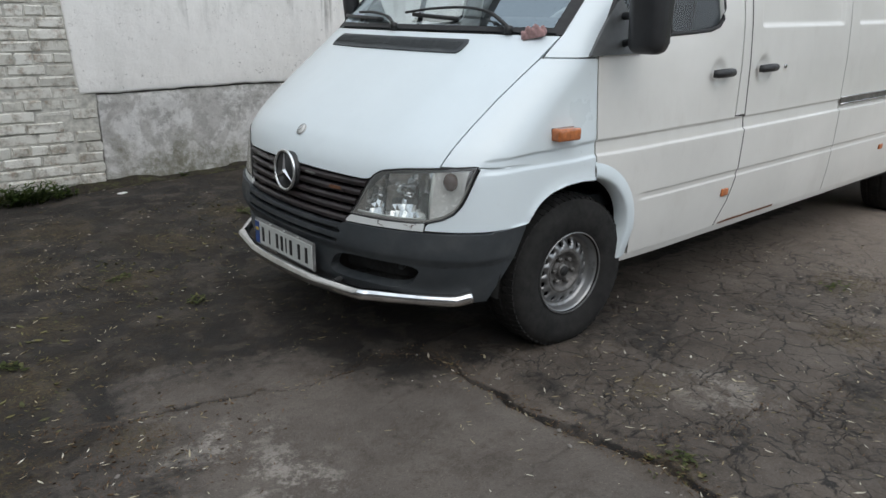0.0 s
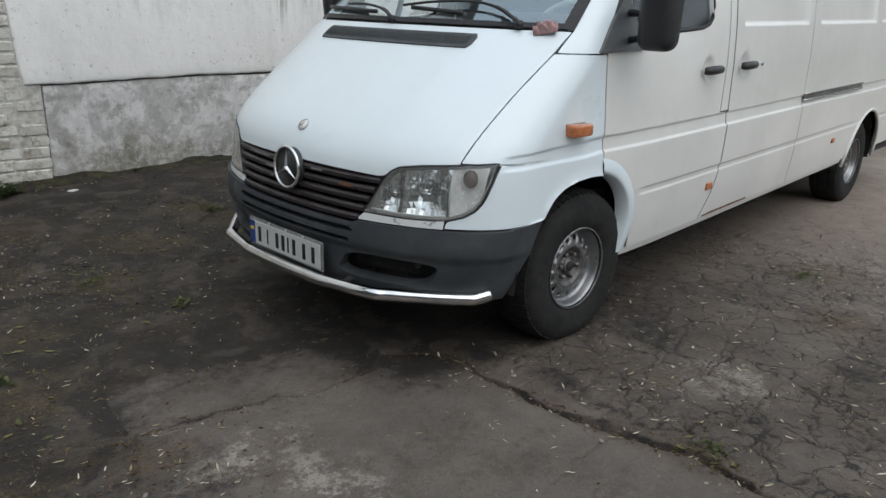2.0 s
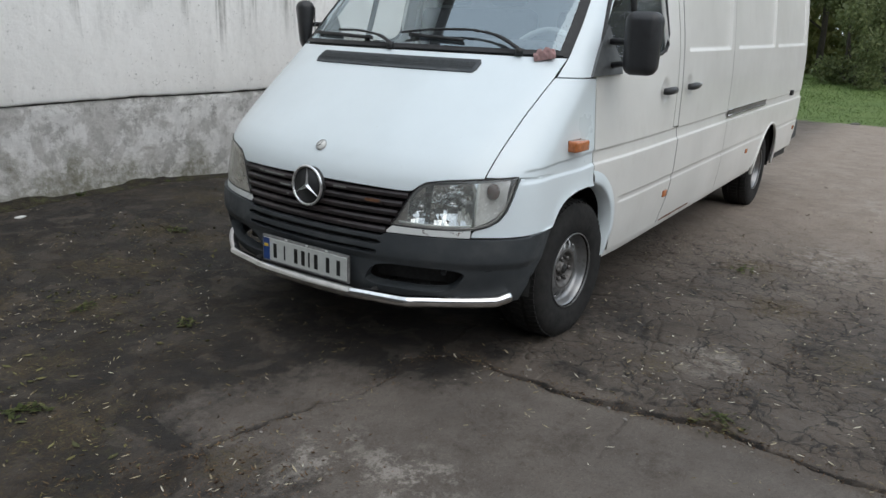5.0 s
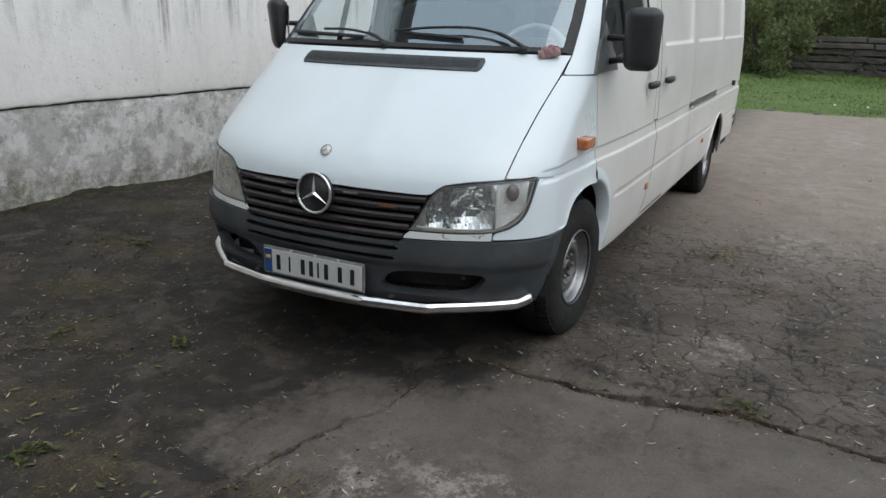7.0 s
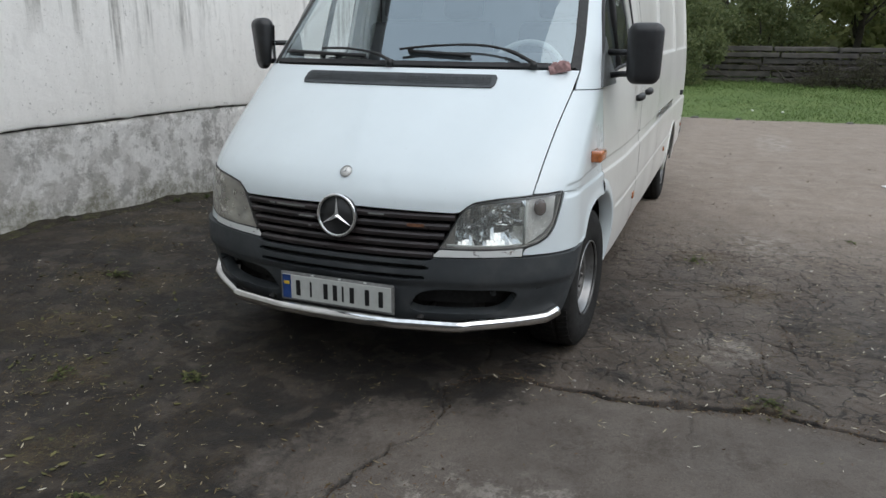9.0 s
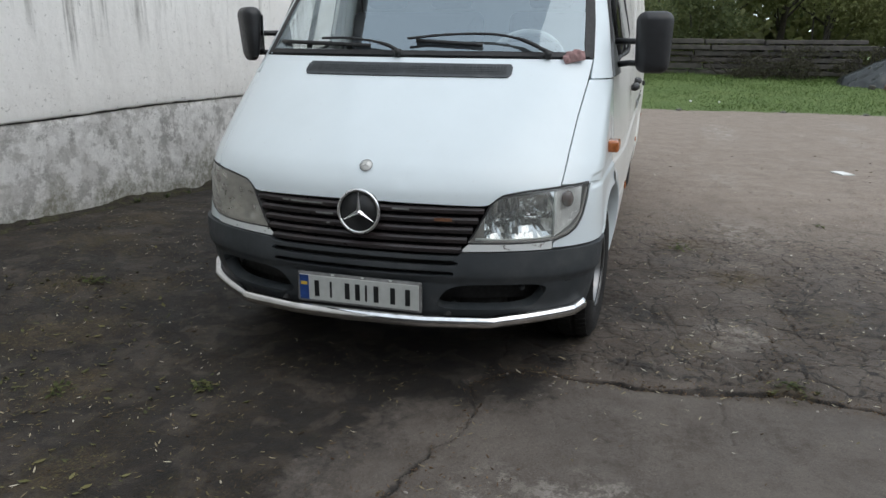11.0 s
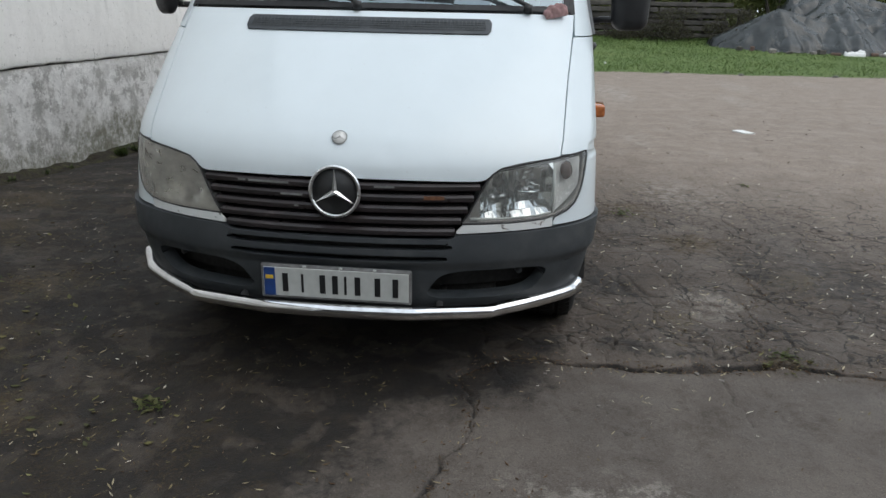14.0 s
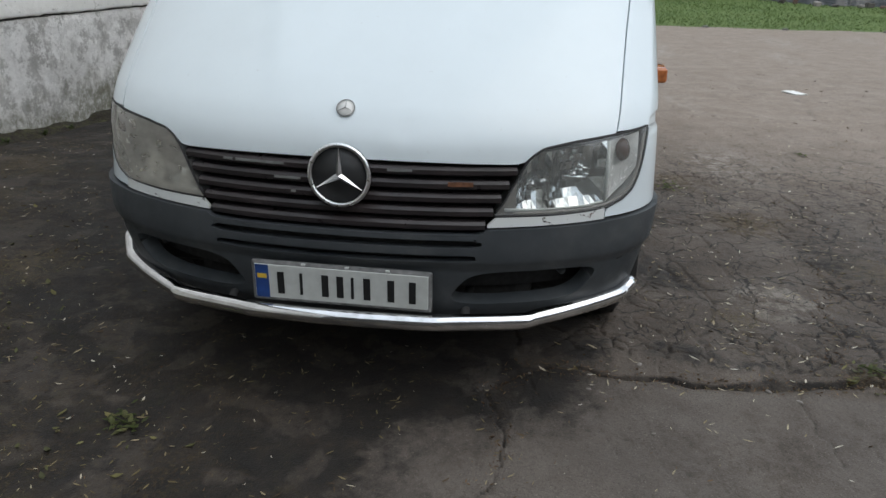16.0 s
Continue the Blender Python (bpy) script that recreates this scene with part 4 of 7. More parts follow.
def side_panel(name, xs, levels, zlo, zhi, material, lift=0.0, depth=0.02, xlim=None, emboss=None, label="", mirror=False, parent=None, crease=True):
    """A panel of the side: columns at xs, rows at the levels, cut off below zlo(x) and above zhi(x); xlim(x, z) may shift a column."""
    pts, nrm = [], []
    nv = len(levels)
    for x in xs:
        lo, hi = zlo(x), zhi(x)
        for z in levels:
            z = min(max(z, lo), hi)
            xx = xlim(x, z) if xlim else x
            q = q_at_x(xx, z)
            n0 = skin_normal(max(q, 1.001), z)
            off = lift + (side_crease(xx, z) if crease else 0.0) + (emboss(xx, z) if emboss else 0.0)
            pts.append(skin_point(q, z) + n0 * off)
            nrm.append(n0)
    faces = []
    for f in grid_faces(len(xs), nv):
        zs = [pts[i].z for i in f]
        if max(zs) - min(zs) < 0.0006:
            continue
        zl = [round(pts[i].z, 5) for i in f]
        if abs(zl[0] - zl[3]) < 1e-4 and abs(zl[1] - zl[2]) < 1e-4:
            continue
        faces.append(f)
    keys, verts, ns, remap = {}, [], [], []
    for p, n0 in zip(pts, nrm):
        key = (round(p.x, 4), round(p.y, 4), round(p.z, 4))
        if key not in keys:
            keys[key] = len(verts)
            verts.append(p)
            ns.append(n0)
        remap.append(keys[key])
    clean = []
    for f in faces:
        g = []
        for i in f:
            if remap[i] not in g:
                g.append(remap[i])
        if len(g) > 2:
            clean.append(tuple(reversed(g)))
    verts, clean = skirted(verts, clean, ns, depth) if depth else (verts, clean)
    if not mirror:
        verts, clean = flip(verts, clean)
    return van_mesh(name, verts, clean, material, label, parent)


def spread(a, b, step):
    n = max(1, round((b - a) / step))
    return [a + (b - a) * i / n for i in range(n + 1)]


# the wing in one sheet: rows by height, columns from its front edge to the door
WING_FRONT = [(0.622, 0.750), (0.652, 0.752), (0.657, 0.762), (0.672, 0.803), (0.697, 0.834), (0.737, 0.852), (0.80, 0.864), (0.84, 0.868), (0.872, 0.871), (0.8725, 0.768), (0.92, 0.775), (1.0, 0.781), (1.12, 0.792), (1.258, 0.811)]


def wing(mirror):
    zlist = [0.630, 0.638, 0.645, 0.655, 0.664, 0.672, 0.683, 0.694, 0.71, 0.73, 0.75, 0.77, 0.79, 0.805, 0.82, 0.826, 0.832, 0.838, 0.844, 0.85, 0.856, 0.861, 0.866, 0.8725] + [0.8726, 0.877, 0.882, 0.887, 0.892, 0.897, 0.902, 0.907, 0.912, 0.918, 0.925, 0.935, 0.95, 0.965] + [0.965 + 0.293 * i / 12 for i in range(1, 13)]
    cols = [i / 46 for i in range(47)]
    qz = []
    for a in cols:
        for z in zlist:
            qa = q_at_v(interp(z, WING_FRONT), z)
            qb = q_at_x(DOOR_X - 0.004, z)
            qq = qa + (qb - qa) * a
            qz.append((qq, z))
    pts, nrm = [], []
    for q, z in qz:
        n0 = skin_normal(q, z)
        p = skin_point(q, z)
        k2 = float(smooth01((q - 0.79) / 0.05))
        bead = 0.007 * math.exp(-((z - wing_zlo(p.x)) / 0.022) ** 2) if q > 1 and p.x > 2.05 else 0.0
        pts.append(p + n0 * (side_crease(p.x, z) * k2 + bead))
        nrm.append(n0)
    nv = len(zlist)
    # the wheel arch cut: points under it are lifted onto it
    for i, p in enumerate(pts):
        if qz[i][0] > 1:
            lo = wing_zlo(p.x)
            if p.z < lo:
                nn = skin_point(q_at_x(p.x, lo), lo)
                pts[i] = Vector((p.x, nn.y + 0.007, lo))
    faces = []
    for f in grid_faces(len(cols), nv):
        z4 = [pts[i].z for i in f]
        if abs(z4[0] - z4[3]) < 2e-4 and abs(z4[1] - z4[2]) < 2e-4 and max(z4) - min(z4) < 0.06 and pts[f[0]].x > 2.0 and max(z4) < 0.81:
            continue
        faces.append(tuple(reversed(f)))
    verts, faces = skirted(pts, faces, nrm, 0.02)
    if mirror:
        verts, faces = flip(verts, faces)
    return van_mesh("front_wing", verts, faces, WHITE)


for mirror in (False, True):
    wing(mirror)


def headlamp(side):
    """A clear or hazed lamp: housing, reflectors, divider, bezel and lens."""
    flipd = side < 0
    hazed = side > 0
    base = build_skin("headlamp", [i / 40 for i in range(41)], 14, lambda a, b: lamp_point(a, b, 0.002), LAMPGREY, lift=-0.075, depth=0.0, mirror=flipd,
                      label="hazed yellowed headlamp" if hazed else "clear headlamp with chrome reflectors")

    def child(name, verts, faces, material, label="", smooth=True):
        if flipd:
            verts, faces = flip(verts, faces)
        return mesh(name, verts, faces, material, base, label, smooth)

    # side walls of the housing
    rim = [lamp_point(i / 40, 0, 0.003) for i in range(41)] + [lamp_point(i / 40, 1, 0.003) for i in range(40, -1, -1)]
    verts, faces = [], []
    for q, z in rim:
        n0 = skin_normal(q, z)
        verts += [skin_point(q, z) - n0 * 0.004, skin_point(q, z) - n0 * 0.08]
    for i in range(len(rim)):
        j = (i + 1) % len(rim)
        faces.append((2 * i, 2 * j, 2 * j + 1, 2 * i + 1))
    child("housing", verts, faces, LAMPGREY)
    # two fluted mirror bowls that fill the lamp, each facet turned a little its own way
    r3 = random.Random(5)

    def cavity(v0, v1, cols, rws, back, jitter, inset, name, material, zc=0.752, hh=0.115):
        vs, fs = [], []
        vc, hw = (v0 + v1) / 2, (v1 - v0) / 2
        for i in range(cols):
            for j in range(rws):
                tilt_a, tilt_b = r3.uniform(-jitter, jitter), r3.uniform(-jitter, jitter)
                base_i = len(vs)
                for da, db in ((0, 0), (1, 0), (1, 1), (0, 1)):
                    v = v0 + (v1 - v0) * (i + da) / cols
                    lo, hi = interp(v, HL_LOW) + inset, max(interp(v, HL_TOP) - inset, interp(v, HL_LOW) + inset + 0.002)
                    z = lo + (hi - lo) * (j + db) / rws
                    cup = max(0.0, 1 - ((v - vc) / hw) ** 2) * max(0.0, 1 - ((z - zc) / hh) ** 2)
                    vs.append(nose(v, z, -0.013 - back * cup + tilt_a * (da - 0.5) + tilt_b * (db - 0.5)))
                fs.append((base_i, base_i + 3, base_i + 2, base_i + 1))
        child(name, vs, fs, material, smooth=False)

    cavity(0.492, 0.588, 7, 6, 0.052, 0.0035, 0.010, "reflector", REFLECTOR)
    cavity(0.588, 0.748, 11, 7, 0.060, 0.0035, 0.010, "reflector", REFLECTOR)
    cavity(0.758, 0.848, 12, 4, 0.030, 0.0012, 0.010, "indicator", INDICATOR, 0.74, 0.13)
    for v, z, back in ((0.664, 0.757, 0.060), (0.542, 0.735, 0.050)):
        c, n0 = nose(v, z), skin_normal(q_at_v(v, z), z)
        bv, bf = tube([c - n0 * (back * 0.9), c - n0 * 0.036, c - n0 * 0.027], [0.013, 0.014, 0.004], 12)
        child("bulb", bv, bf, DULLCHROME)
    # shield before the main bulb
    c, n0 = nose(0.664, 0.752), skin_normal(q_at_v(0.664, 0.752), 0.752)
    sv, sf = tube([c - n0 * 0.024 + Vector((0, -0.030, 0)), c - n0 * 0.020, c - n0 * 0.024 + Vector((0, 0.030, 0))], 0.009, 10, flat=0.7)
    child("shield", sv, sf, REFLECTOR)
    # smoky dome of the indicator's bulb
    dome = [(0.028 * math.cos(t), -0.026 + 0.020 * math.sin(t)) for t in (0.0, 0.4, 0.8, 1.2, 1.56)]
    c, n0 = nose(0.806, 0.818), skin_normal(q_at_v(0.806, 0.818), 0.818)
    e = Vector((0, 0, 1)).cross(n0).normalized()
    f = n0.cross(e).normalized()
    dvs = [c + n0 * d + (e * math.cos(2 * math.pi * i / 18) + f * 1.25 * math.sin(2 * math.pi * i / 18)) * r for i in range(18) for r, d in dome]
    child("bulb", dvs, grid_faces(18, 5, wrap=True), AMBERBULB)
    # plain bezel at the lamp's inner tip, divider, bright ledge below
    ia = (0.494 - 0.434) / (0.862 - 0.434)
    build_skin("bezel", 8, 8, lambda a, b: lamp_point(ia * a, b, 0.003), BEZEL, lift=-0.012, depth=0.03, mirror=flipd, parent=base)
    dv, df = tube([nose(0.756, 0.668, -0.016), nose(0.754, 0.76, -0.012), nose(0.752, 0.850, -0.014)], [0.0035, 0.007, 0.006], 8)
    child("divider", dv, df, PLATEWHITE)
    lv, lf = tube([nose(v, z, -0.009) for v, z in ((0.462, 0.667), (0.50, 0.667), (0.56, 0.666), (0.64, 0.667), (0.70, 0.669), (0.745, 0.675))], [0.0055, 0.0045, 0.003, 0.0028, 0.0028, 0.004], 8)
    child("ledge", lv, lf, PLATEWHITE)
    # dark seal and grey inner border
    ev, ef = tube([skin_point(*p) + skin_normal(*p) * 0.000 for p in [lamp_point(i / 60, 0, -0.001) for i in range(61)] + [lamp_point(i / 60, 1, -0.001) for i in range(60, -1, -1)]], 0.0035, 6)
    child("seal", ev, ef, SEAL)
    lens = build_skin("lens", 40, 14, lambda a, b: lamp_point(a, b, 0.0015), HAZED if hazed else LENS, lift=0.002, depth=0.0, mirror=flipd, parent=base)
    lens.visible_shadow = False
    # grey border low and outside
    inner = [lamp_point(i / 40, 0, 0.006) for i in range(5, 41)]
    bv, bf = tube([skin_point(*p) - skin_normal(*p) * 0.007 for p in inner], 0.0055, 6)
    child("border", bv, bf, BEZEL)
    strip = build_skin("strip", 30, 3, lambda a, b: strip_point(a, b), CHIPPED, lift=0.003, depth=0.012, mirror=flipd,
                       label="white trim strip with chipped paint")
    return base


def strip_point(a, b):
    v = 0.415 + (0.746 - 0.415) * a
    lo, hi = interp(v, [(0.415, 0.619), (0.745, 0.626)]), interp(v, [(0.415, 0.628), (0.438, 0.648), (0.60, 0.648), (0.70, 0.652), (0.746, 0.660)])
    z = lo + (hi - lo) * b
    return q_at_v(v, z), z


headlamp(1)
headlamp(-1)

# grille: dark backing, five slats, round badge
GR_TOP, GR_LOW = 0.795, 0.606


def grille_half(z):
    return 0.405 + (0.505 - 0.405) * (z - GR_LOW) / (GR_TOP - GR_LOW)


grille = build_skin("grille", 30, 6, lambda a, b: (lambda z: (q_at_v((2 * a - 1) * grille_half(z), z), z))(GR_LOW - 0.01 + (GR_TOP - GR_LOW + 0.03) * b), DARK, lift=-0.045, depth=0.0, label="brown-black slatted radiator grille")
for i in range(5):
    z0 = 0.622 + 0.0385 * i
    half = grille_half(z0) - 0.004
    vs = [half * (2 * j / 40 - 1) for j in range(41)]
    prof = [(-0.030, -0.013), (-0.006, -0.013), (0.0, -0.009), (0.001, 0.004), (-0.008, 0.0115), (-0.030, 0.013)]
    verts = []
    for v in vs:
        q = q_at_v(v, z0)
        p, n0 = skin_point(q, z0), skin_normal(q, z0)
        n0 = Vector((n0.x, n0.y, 0)).normalized()
        verts += [p + n0 * a + Vector((0, 0, b)) for a, b in prof]
    m = len(prof)
    faces = [(r * m + c, (r + 1) * m + c, (r + 1) * m + (c + 1) % m, r * m + (c + 1) % m) for r in range(40) for c in range(m)]
    faces += [tuple(range(m)), tuple(range(41 * m - 1, 40 * m - 1, -1))]
    mesh("slat", verts, [tuple(reversed(f)) for f in faces], GRILLE, grille, smooth=False)
for v0, v1, z0 in ((0.32, 0.17, 0.7765), (0.20, 0.12, 0.738), (0.36, 0.33, 0.7765), (-0.13, -0.20, 0.7765), (0.15, 0.135, 0.70)):
    cv = [nose(v0 + (v1 - v0) * i / 4, z0 + dz, 0.0028) for i in range(5) for dz in (-0.004, 0.0035)]
    mesh("paint_chip", cv, grid_faces(5, 2), LAMPGREY, grille)
# faint worn lettering on the second slat becomes a plain reddish bar
bv = [nose(v, z, 0.0035) for v in (-0.30, -0.335, -0.37) for z in (0.735, 0.748)]
mesh("bar", bv, [(0, 2, 3, 1), (2, 4, 5, 3)], RUST, grille)


def disc_badge(name, centre, normal, radius, ring, face_mat, ring_mat, spoke_width, label):
    n0 = Vector(normal).normalized()
    a = Vector((0, 0, 1)).cross(n0).normalized()
    b = n0.cross(a).normalized()
    c = Vector(centre)
    seg = 40
    vs = [c + n0 * 0.006] + [c + (a * math.cos(2 * math.pi * s / seg) + b * math.sin(2 * math.pi * s / seg)) * radius * 0.97 + n0 * 0.002 for s in range(seg)]
    vs += [c + (a * math.cos(2 * math.pi * s / seg) + b * math.sin(2 * math.pi * s / seg)) * radius * 0.97 - n0 * 0.03 for s in range(seg)]
    fs = [(0, 1 + s, 1 + (s + 1) % seg) for s in range(seg)] + [(1 + s, 1 + seg + s, 1 + seg + (s + 1) % seg, 1 + (s + 1) % seg) for s in range(seg)]
    base = van_mesh(name, vs, fs, face_mat, label)
    tv, tf = [], []
    for s in range(seg):
        d = a * math.cos(2 * math.pi * s / seg) + b * math.sin(2 * math.pi * s / seg)
        for u in range(8):
            t = 2 * math.pi * u / 8
            tv.append(c + d * (radius + ring * math.cos(t)) + n0 * (0.004 + ring * math.sin(t)))
    for s in range(seg):
        for u in range(8):
            tf.append((s * 8 + u, ((s + 1) % seg) * 8 + u, ((s + 1) % seg) * 8 + (u + 1) % 8, s * 8 + (u + 1) % 8))
    mesh("ring", tv, tf, ring_mat, base)
    for s in range(3):
        t = math.pi / 2 + 2 * math.pi * s / 3
        d = a * math.cos(t) + b * math.sin(t)
        e = n0.cross(d).normalized()
        w = radius * spoke_width
        h = radius / 0.085
        sv = [c + n0 * 0.006 + e * w, c + n0 * 0.006 - e * w, c + d * radius * 0.98 + n0 * 0.006, c + n0 * (0.006 + 0.010 * h), c + d * radius * 0.9 + n0 * (0.006 + 0.003 * h)]
        mesh("spoke", sv, [(0, 3, 4, 2), (3, 1, 2, 4)], ring_mat, base, smooth=False)
    return base


disc_badge("grille_badge", nose(0.0, 0.758, 0.018) + Vector((-0.004, 0, 0)), (-1, 0, 0.06), 0.085, 0.0065, BLACK, BADGECHROME, 0.11, "round black badge with chrome ring and three spokes")
nb = skin_normal(0.0001, 0.928)
disc_badge("bonnet_badge", nose(0.0, 0.928, 0.001), nb, 0.026, 0.0014, PAPER, LAMPGREY, 0.035, "small round white bonnet badge")

# bumper with two slots and two lamp openings
BUMP_END = [(0.33, 1.88), (0.40, 1.93), (0.50, 1.99), (0.60, 2.03), (0.64, 2.045)]
BUMP_TOP = [(0.0, 0.600), (0.395, 0.600), (0.412, 0.614), (0.746, 0.621), (0.90, 0.623), (1.5, 0.630)]


def bumper_point(a, b):
    t = 2 * a - 1
    s = -1 if t < 0 else 1
    u = abs(t)
    z = 0.5
    for _ in range(3):
        qe = q_at_x(interp(z, BUMP_END), z)
        q = qe * u
        p = skin_point(q, z)
        hi = interp(abs(p.y) if q < 0.9 else 1.5, BUMP_TOP)
        z = 0.325 + (hi - 0.325) * b
    return s * q, z


FOG = [(s * 0.525, 0.432, 0.192, 0.055, 4, s * 0.7) for s in (1, -1)]
SLOTS = [(0.0, 0.574, 0.40, 0.0105, 8, 0.0), (0.0, 0.533, 0.385, 0.0100, 8, 0.0)]
bumper = build_skin("bumper", 190, 46, bumper_point, PLASTIC, lift=lambda q, z: 0.002 + 0.014 * float(smooth01((z - 0.485) / 0.04)) * float(smooth01((1.1 - abs(q)) / 0.2)), depth=0.05, holes=FOG + SLOTS, label="dark grey plastic front bumper with two lamp openings")
for s in (1, -1):
    rec = build_skin("lamp_opening", 16, 6, lambda a, b: (lambda z, v: (q_at_v(v, z), z))(0.375 + 0.12 * b, s * (0.33 + 0.42 * a)), DARK, lift=-0.085, depth=0.0, mirror=False, parent=bumper, label="dark recess of the bumper")
    if s < 0:
        rec.data.flip_normals()
    knob = nose(s * 0.655, 0.455, -0.055)
    kv, kf = tube([knob, knob + skin_normal(q_at_v(s * 0.655, 0.455), 0.455) * 0.02], 0.012, 12)
    mesh("tow_eye_cap", kv, kf, PLASTIC, bumper)
for z0 in (0.574, 0.533):
    build_skin("slot", 24, 2, lambda a, b: (lambda z, v: (q_at_v(v, z), z))(z0 - 0.016 + 0.032 * b, -0.42 + 0.84 * a), DARK, lift=-0.022, depth=0.0, parent=bumper)
# parting line round the bumper's corners
for s in (1, -1):
    pl = [skin_point(q_at_x(x, z), z) + Vector((0, 0.0022, 0)) if q_at_x(x, z) > 1 else nose(0.90, z, 0.004) for x, z in ((1.96, 0.497), (2.0, 0.500))]
    path = [nose(v, z, 0.0035) for v, z in ((0.80, 0.487), (0.86, 0.489), (0.90, 0.491))] + pl
    mesh("parting_line", *tube([Vector((p.x, s * p.y, p.z)) for p in path], 0.0016, 5), SEAL, bumper)

# number plate: plain bars stand for the characters
plate = van_part("number_plate", box_bm(1.462, 0.0, 0.433, 0.012, 0.540, 0.128, 0.008, 2), PLATEFRAME, "white number plate in a grey frame")
pl = part("plate_face", box_bm(1.4545, 0.0, 0.433, 0.004, 0.518, 0.106, 0.0015, 1), PLATEWHITE, plate)
part("blue_band", box_bm(1.4515, 0.2365, 0.433, 0.002, 0.040, 0.104, 0.0, 1), PLATEBLUE, plate)
part("yellow_field", box_bm(1.4502, 0.2365, 0.450, 0.001, 0.028, 0.014), PLATEYELLOW, plate)
for y in (0.180, 0.118, 0.046, 0.001, -0.036, -0.079, -0.150, -0.213):
    w = 0.008 if y in (0.118, -0.036) else 0.020
    part("bar", box_bm(1.4515, y, 0.431, 0.002, w, 0.068, 0.0), PLATEINK, plate)
for y in (0.11, -0.02, -0.14):
    part("rivet", box_bm(1.4545, y, 0.493, 0.006, 0.012, 0.006, 0.001, 1), PLATEWHITE, plate)

# chrome bar in front of the bumper
BAR = [(1.862, -0.892, 0.378), (1.835, -0.880, 0.366), (1.765, -0.838, 0.347), (1.735, -0.815, 0.344), (1.64, -0.705, 0.342), (1.535, -0.565, 0.341), (1.505, -0.52, 0.341), (1.462, -0.33, 0.341), (1.447, -0.25, 0.341), (1.436, 0.0, 0.341)]
BAR = BAR + [(x, -y, z) for x, y, z in BAR[-2::-1]]
BAR = [(x + 0.003, y, z - 0.001 + 0.002 * y) for x, y, z in BAR[1:]]
BAR[0] = (1.812, -0.866, 0.357)
bar = van_mesh("front_bar", *tube(curve_through(BAR, 4), 0.0255, 18), BARCHROME, "polished chrome tube bar under the bumper")
for s in (1, -1):
    bk, bf = tube([(1.46, s * 0.36, 0.335), (1.56, s * 0.36, 0.36), (1.70, s * 0.36, 0.37)], 0.014, 8)
    mesh("bracket", bk, bf, DARK, bar)

# bonnet vent
VENTDARK = simple("vent_mesh_grey", (0.035, 0.04, 0.043), 0.55, vary=0.3, scale=40)


def vent_point(a, b):
    z = 1.263 + (1.316 - 1.263) * b
    r = 0.012
    cut = 0.0
    if b < 0.25:
        cut = r * (1 - b / 0.25)
    elif b > 0.75:
        cut = r * ((b - 0.75) / 0.25)
    v = (2 * a - 1) * (0.487 - cut)
    return q_at_v(v, z), z


vent = build_skin("vent", 40, 8, vent_point, PLASTIC, lift=0.006, depth=0.008, label="dark grey slotted air intake")
for s in (1, -1):
    build_skin("mesh_field", 20, 4, lambda a, b: (lambda z, v: (q_at_v(v, z), z))(1.275 + 0.033 * b, s * (0.022 + 0.44 * a)), VENTDARK, lift=0.0075, depth=0.0, parent=vent).data.flip_normals() if s < 0 else build_skin("mesh_field", 20, 4, lambda a, b: (lambda z, v: (q_at_v(v, z), z))(1.275 + 0.033 * b, 0.022 + 0.44 * a), VENTDARK, lift=0.0075, depth=0.0, parent=vent)
rv, rf = [], []
for i in range(64):
    v = -0.462 + 0.924 * i / 63
    if abs(v) < 0.02:
        continue
    a2, b2 = tube([nose(v, 1.276, 0.0085), nose(v, 1.307, 0.0085)], 0.0011, 4)
    rf += [tuple(len(rv) + k2 for k2 in f) for f in b2]
    rv += a2
for z in (1.283, 1.291, 1.299):
    a2, b2 = tube([nose(v, z, 0.0085) for v in np.linspace(-0.46, 0.46, 25)], 0.0008, 4)
    rf += [tuple(len(rv) + k2 for k2 in f) for f in b2]
    rv += a2
mesh("ribs", rv, rf, VENTDARK, vent)

# windscreen, its black border, scuttle, wipers
SCREEN_V = [(1.35, 0.80), (1.5, 0.785), (1.7, 0.755), (2.05, 0.70)]


def screen_point(z0, z1, lo, hi):
    def f(a, b):
        z = z0 + (z1 - z0) * b
        h = interp(z, SCREEN_V)
        return q_at_v(h * (lo + (hi - lo) * a), z), z
    return f


glass = build_skin("windscreen", 30, 14, screen_point(1.352, 2.06, -1, 1), WINDSCREEN, lift=0.0, depth=0.0, label="windscreen reflecting the grey sky")
glass.visible_shadow = False
build_skin("scuttle", 30, 3, screen_point(1.343, 1.366, -1.01, 1.01), BLACK, lift=-0.012, depth=0.0, label="black scuttle panel")
build_skin("screen_border", 30, 2, screen_point(1.352, 1.372, -0.99, 0.99), SEAL, lift=0.0025, depth=0.0)
for s in (1, -1):
    build_skin("screen_border", 3, 14, screen_point(1.352, 2.06, 0.968, 1.0), SEAL, lift=0.0025, depth=0.0, mirror=s < 0)
    build_skin("screen_seal", 2, 14, screen_point(1.345, 2.06, 0.995, 1.02), SEAL, lift=0.003, depth=0.006, mirror=s < 0)


def on_screen(v, z, lift):
    return nose(v, z, lift)


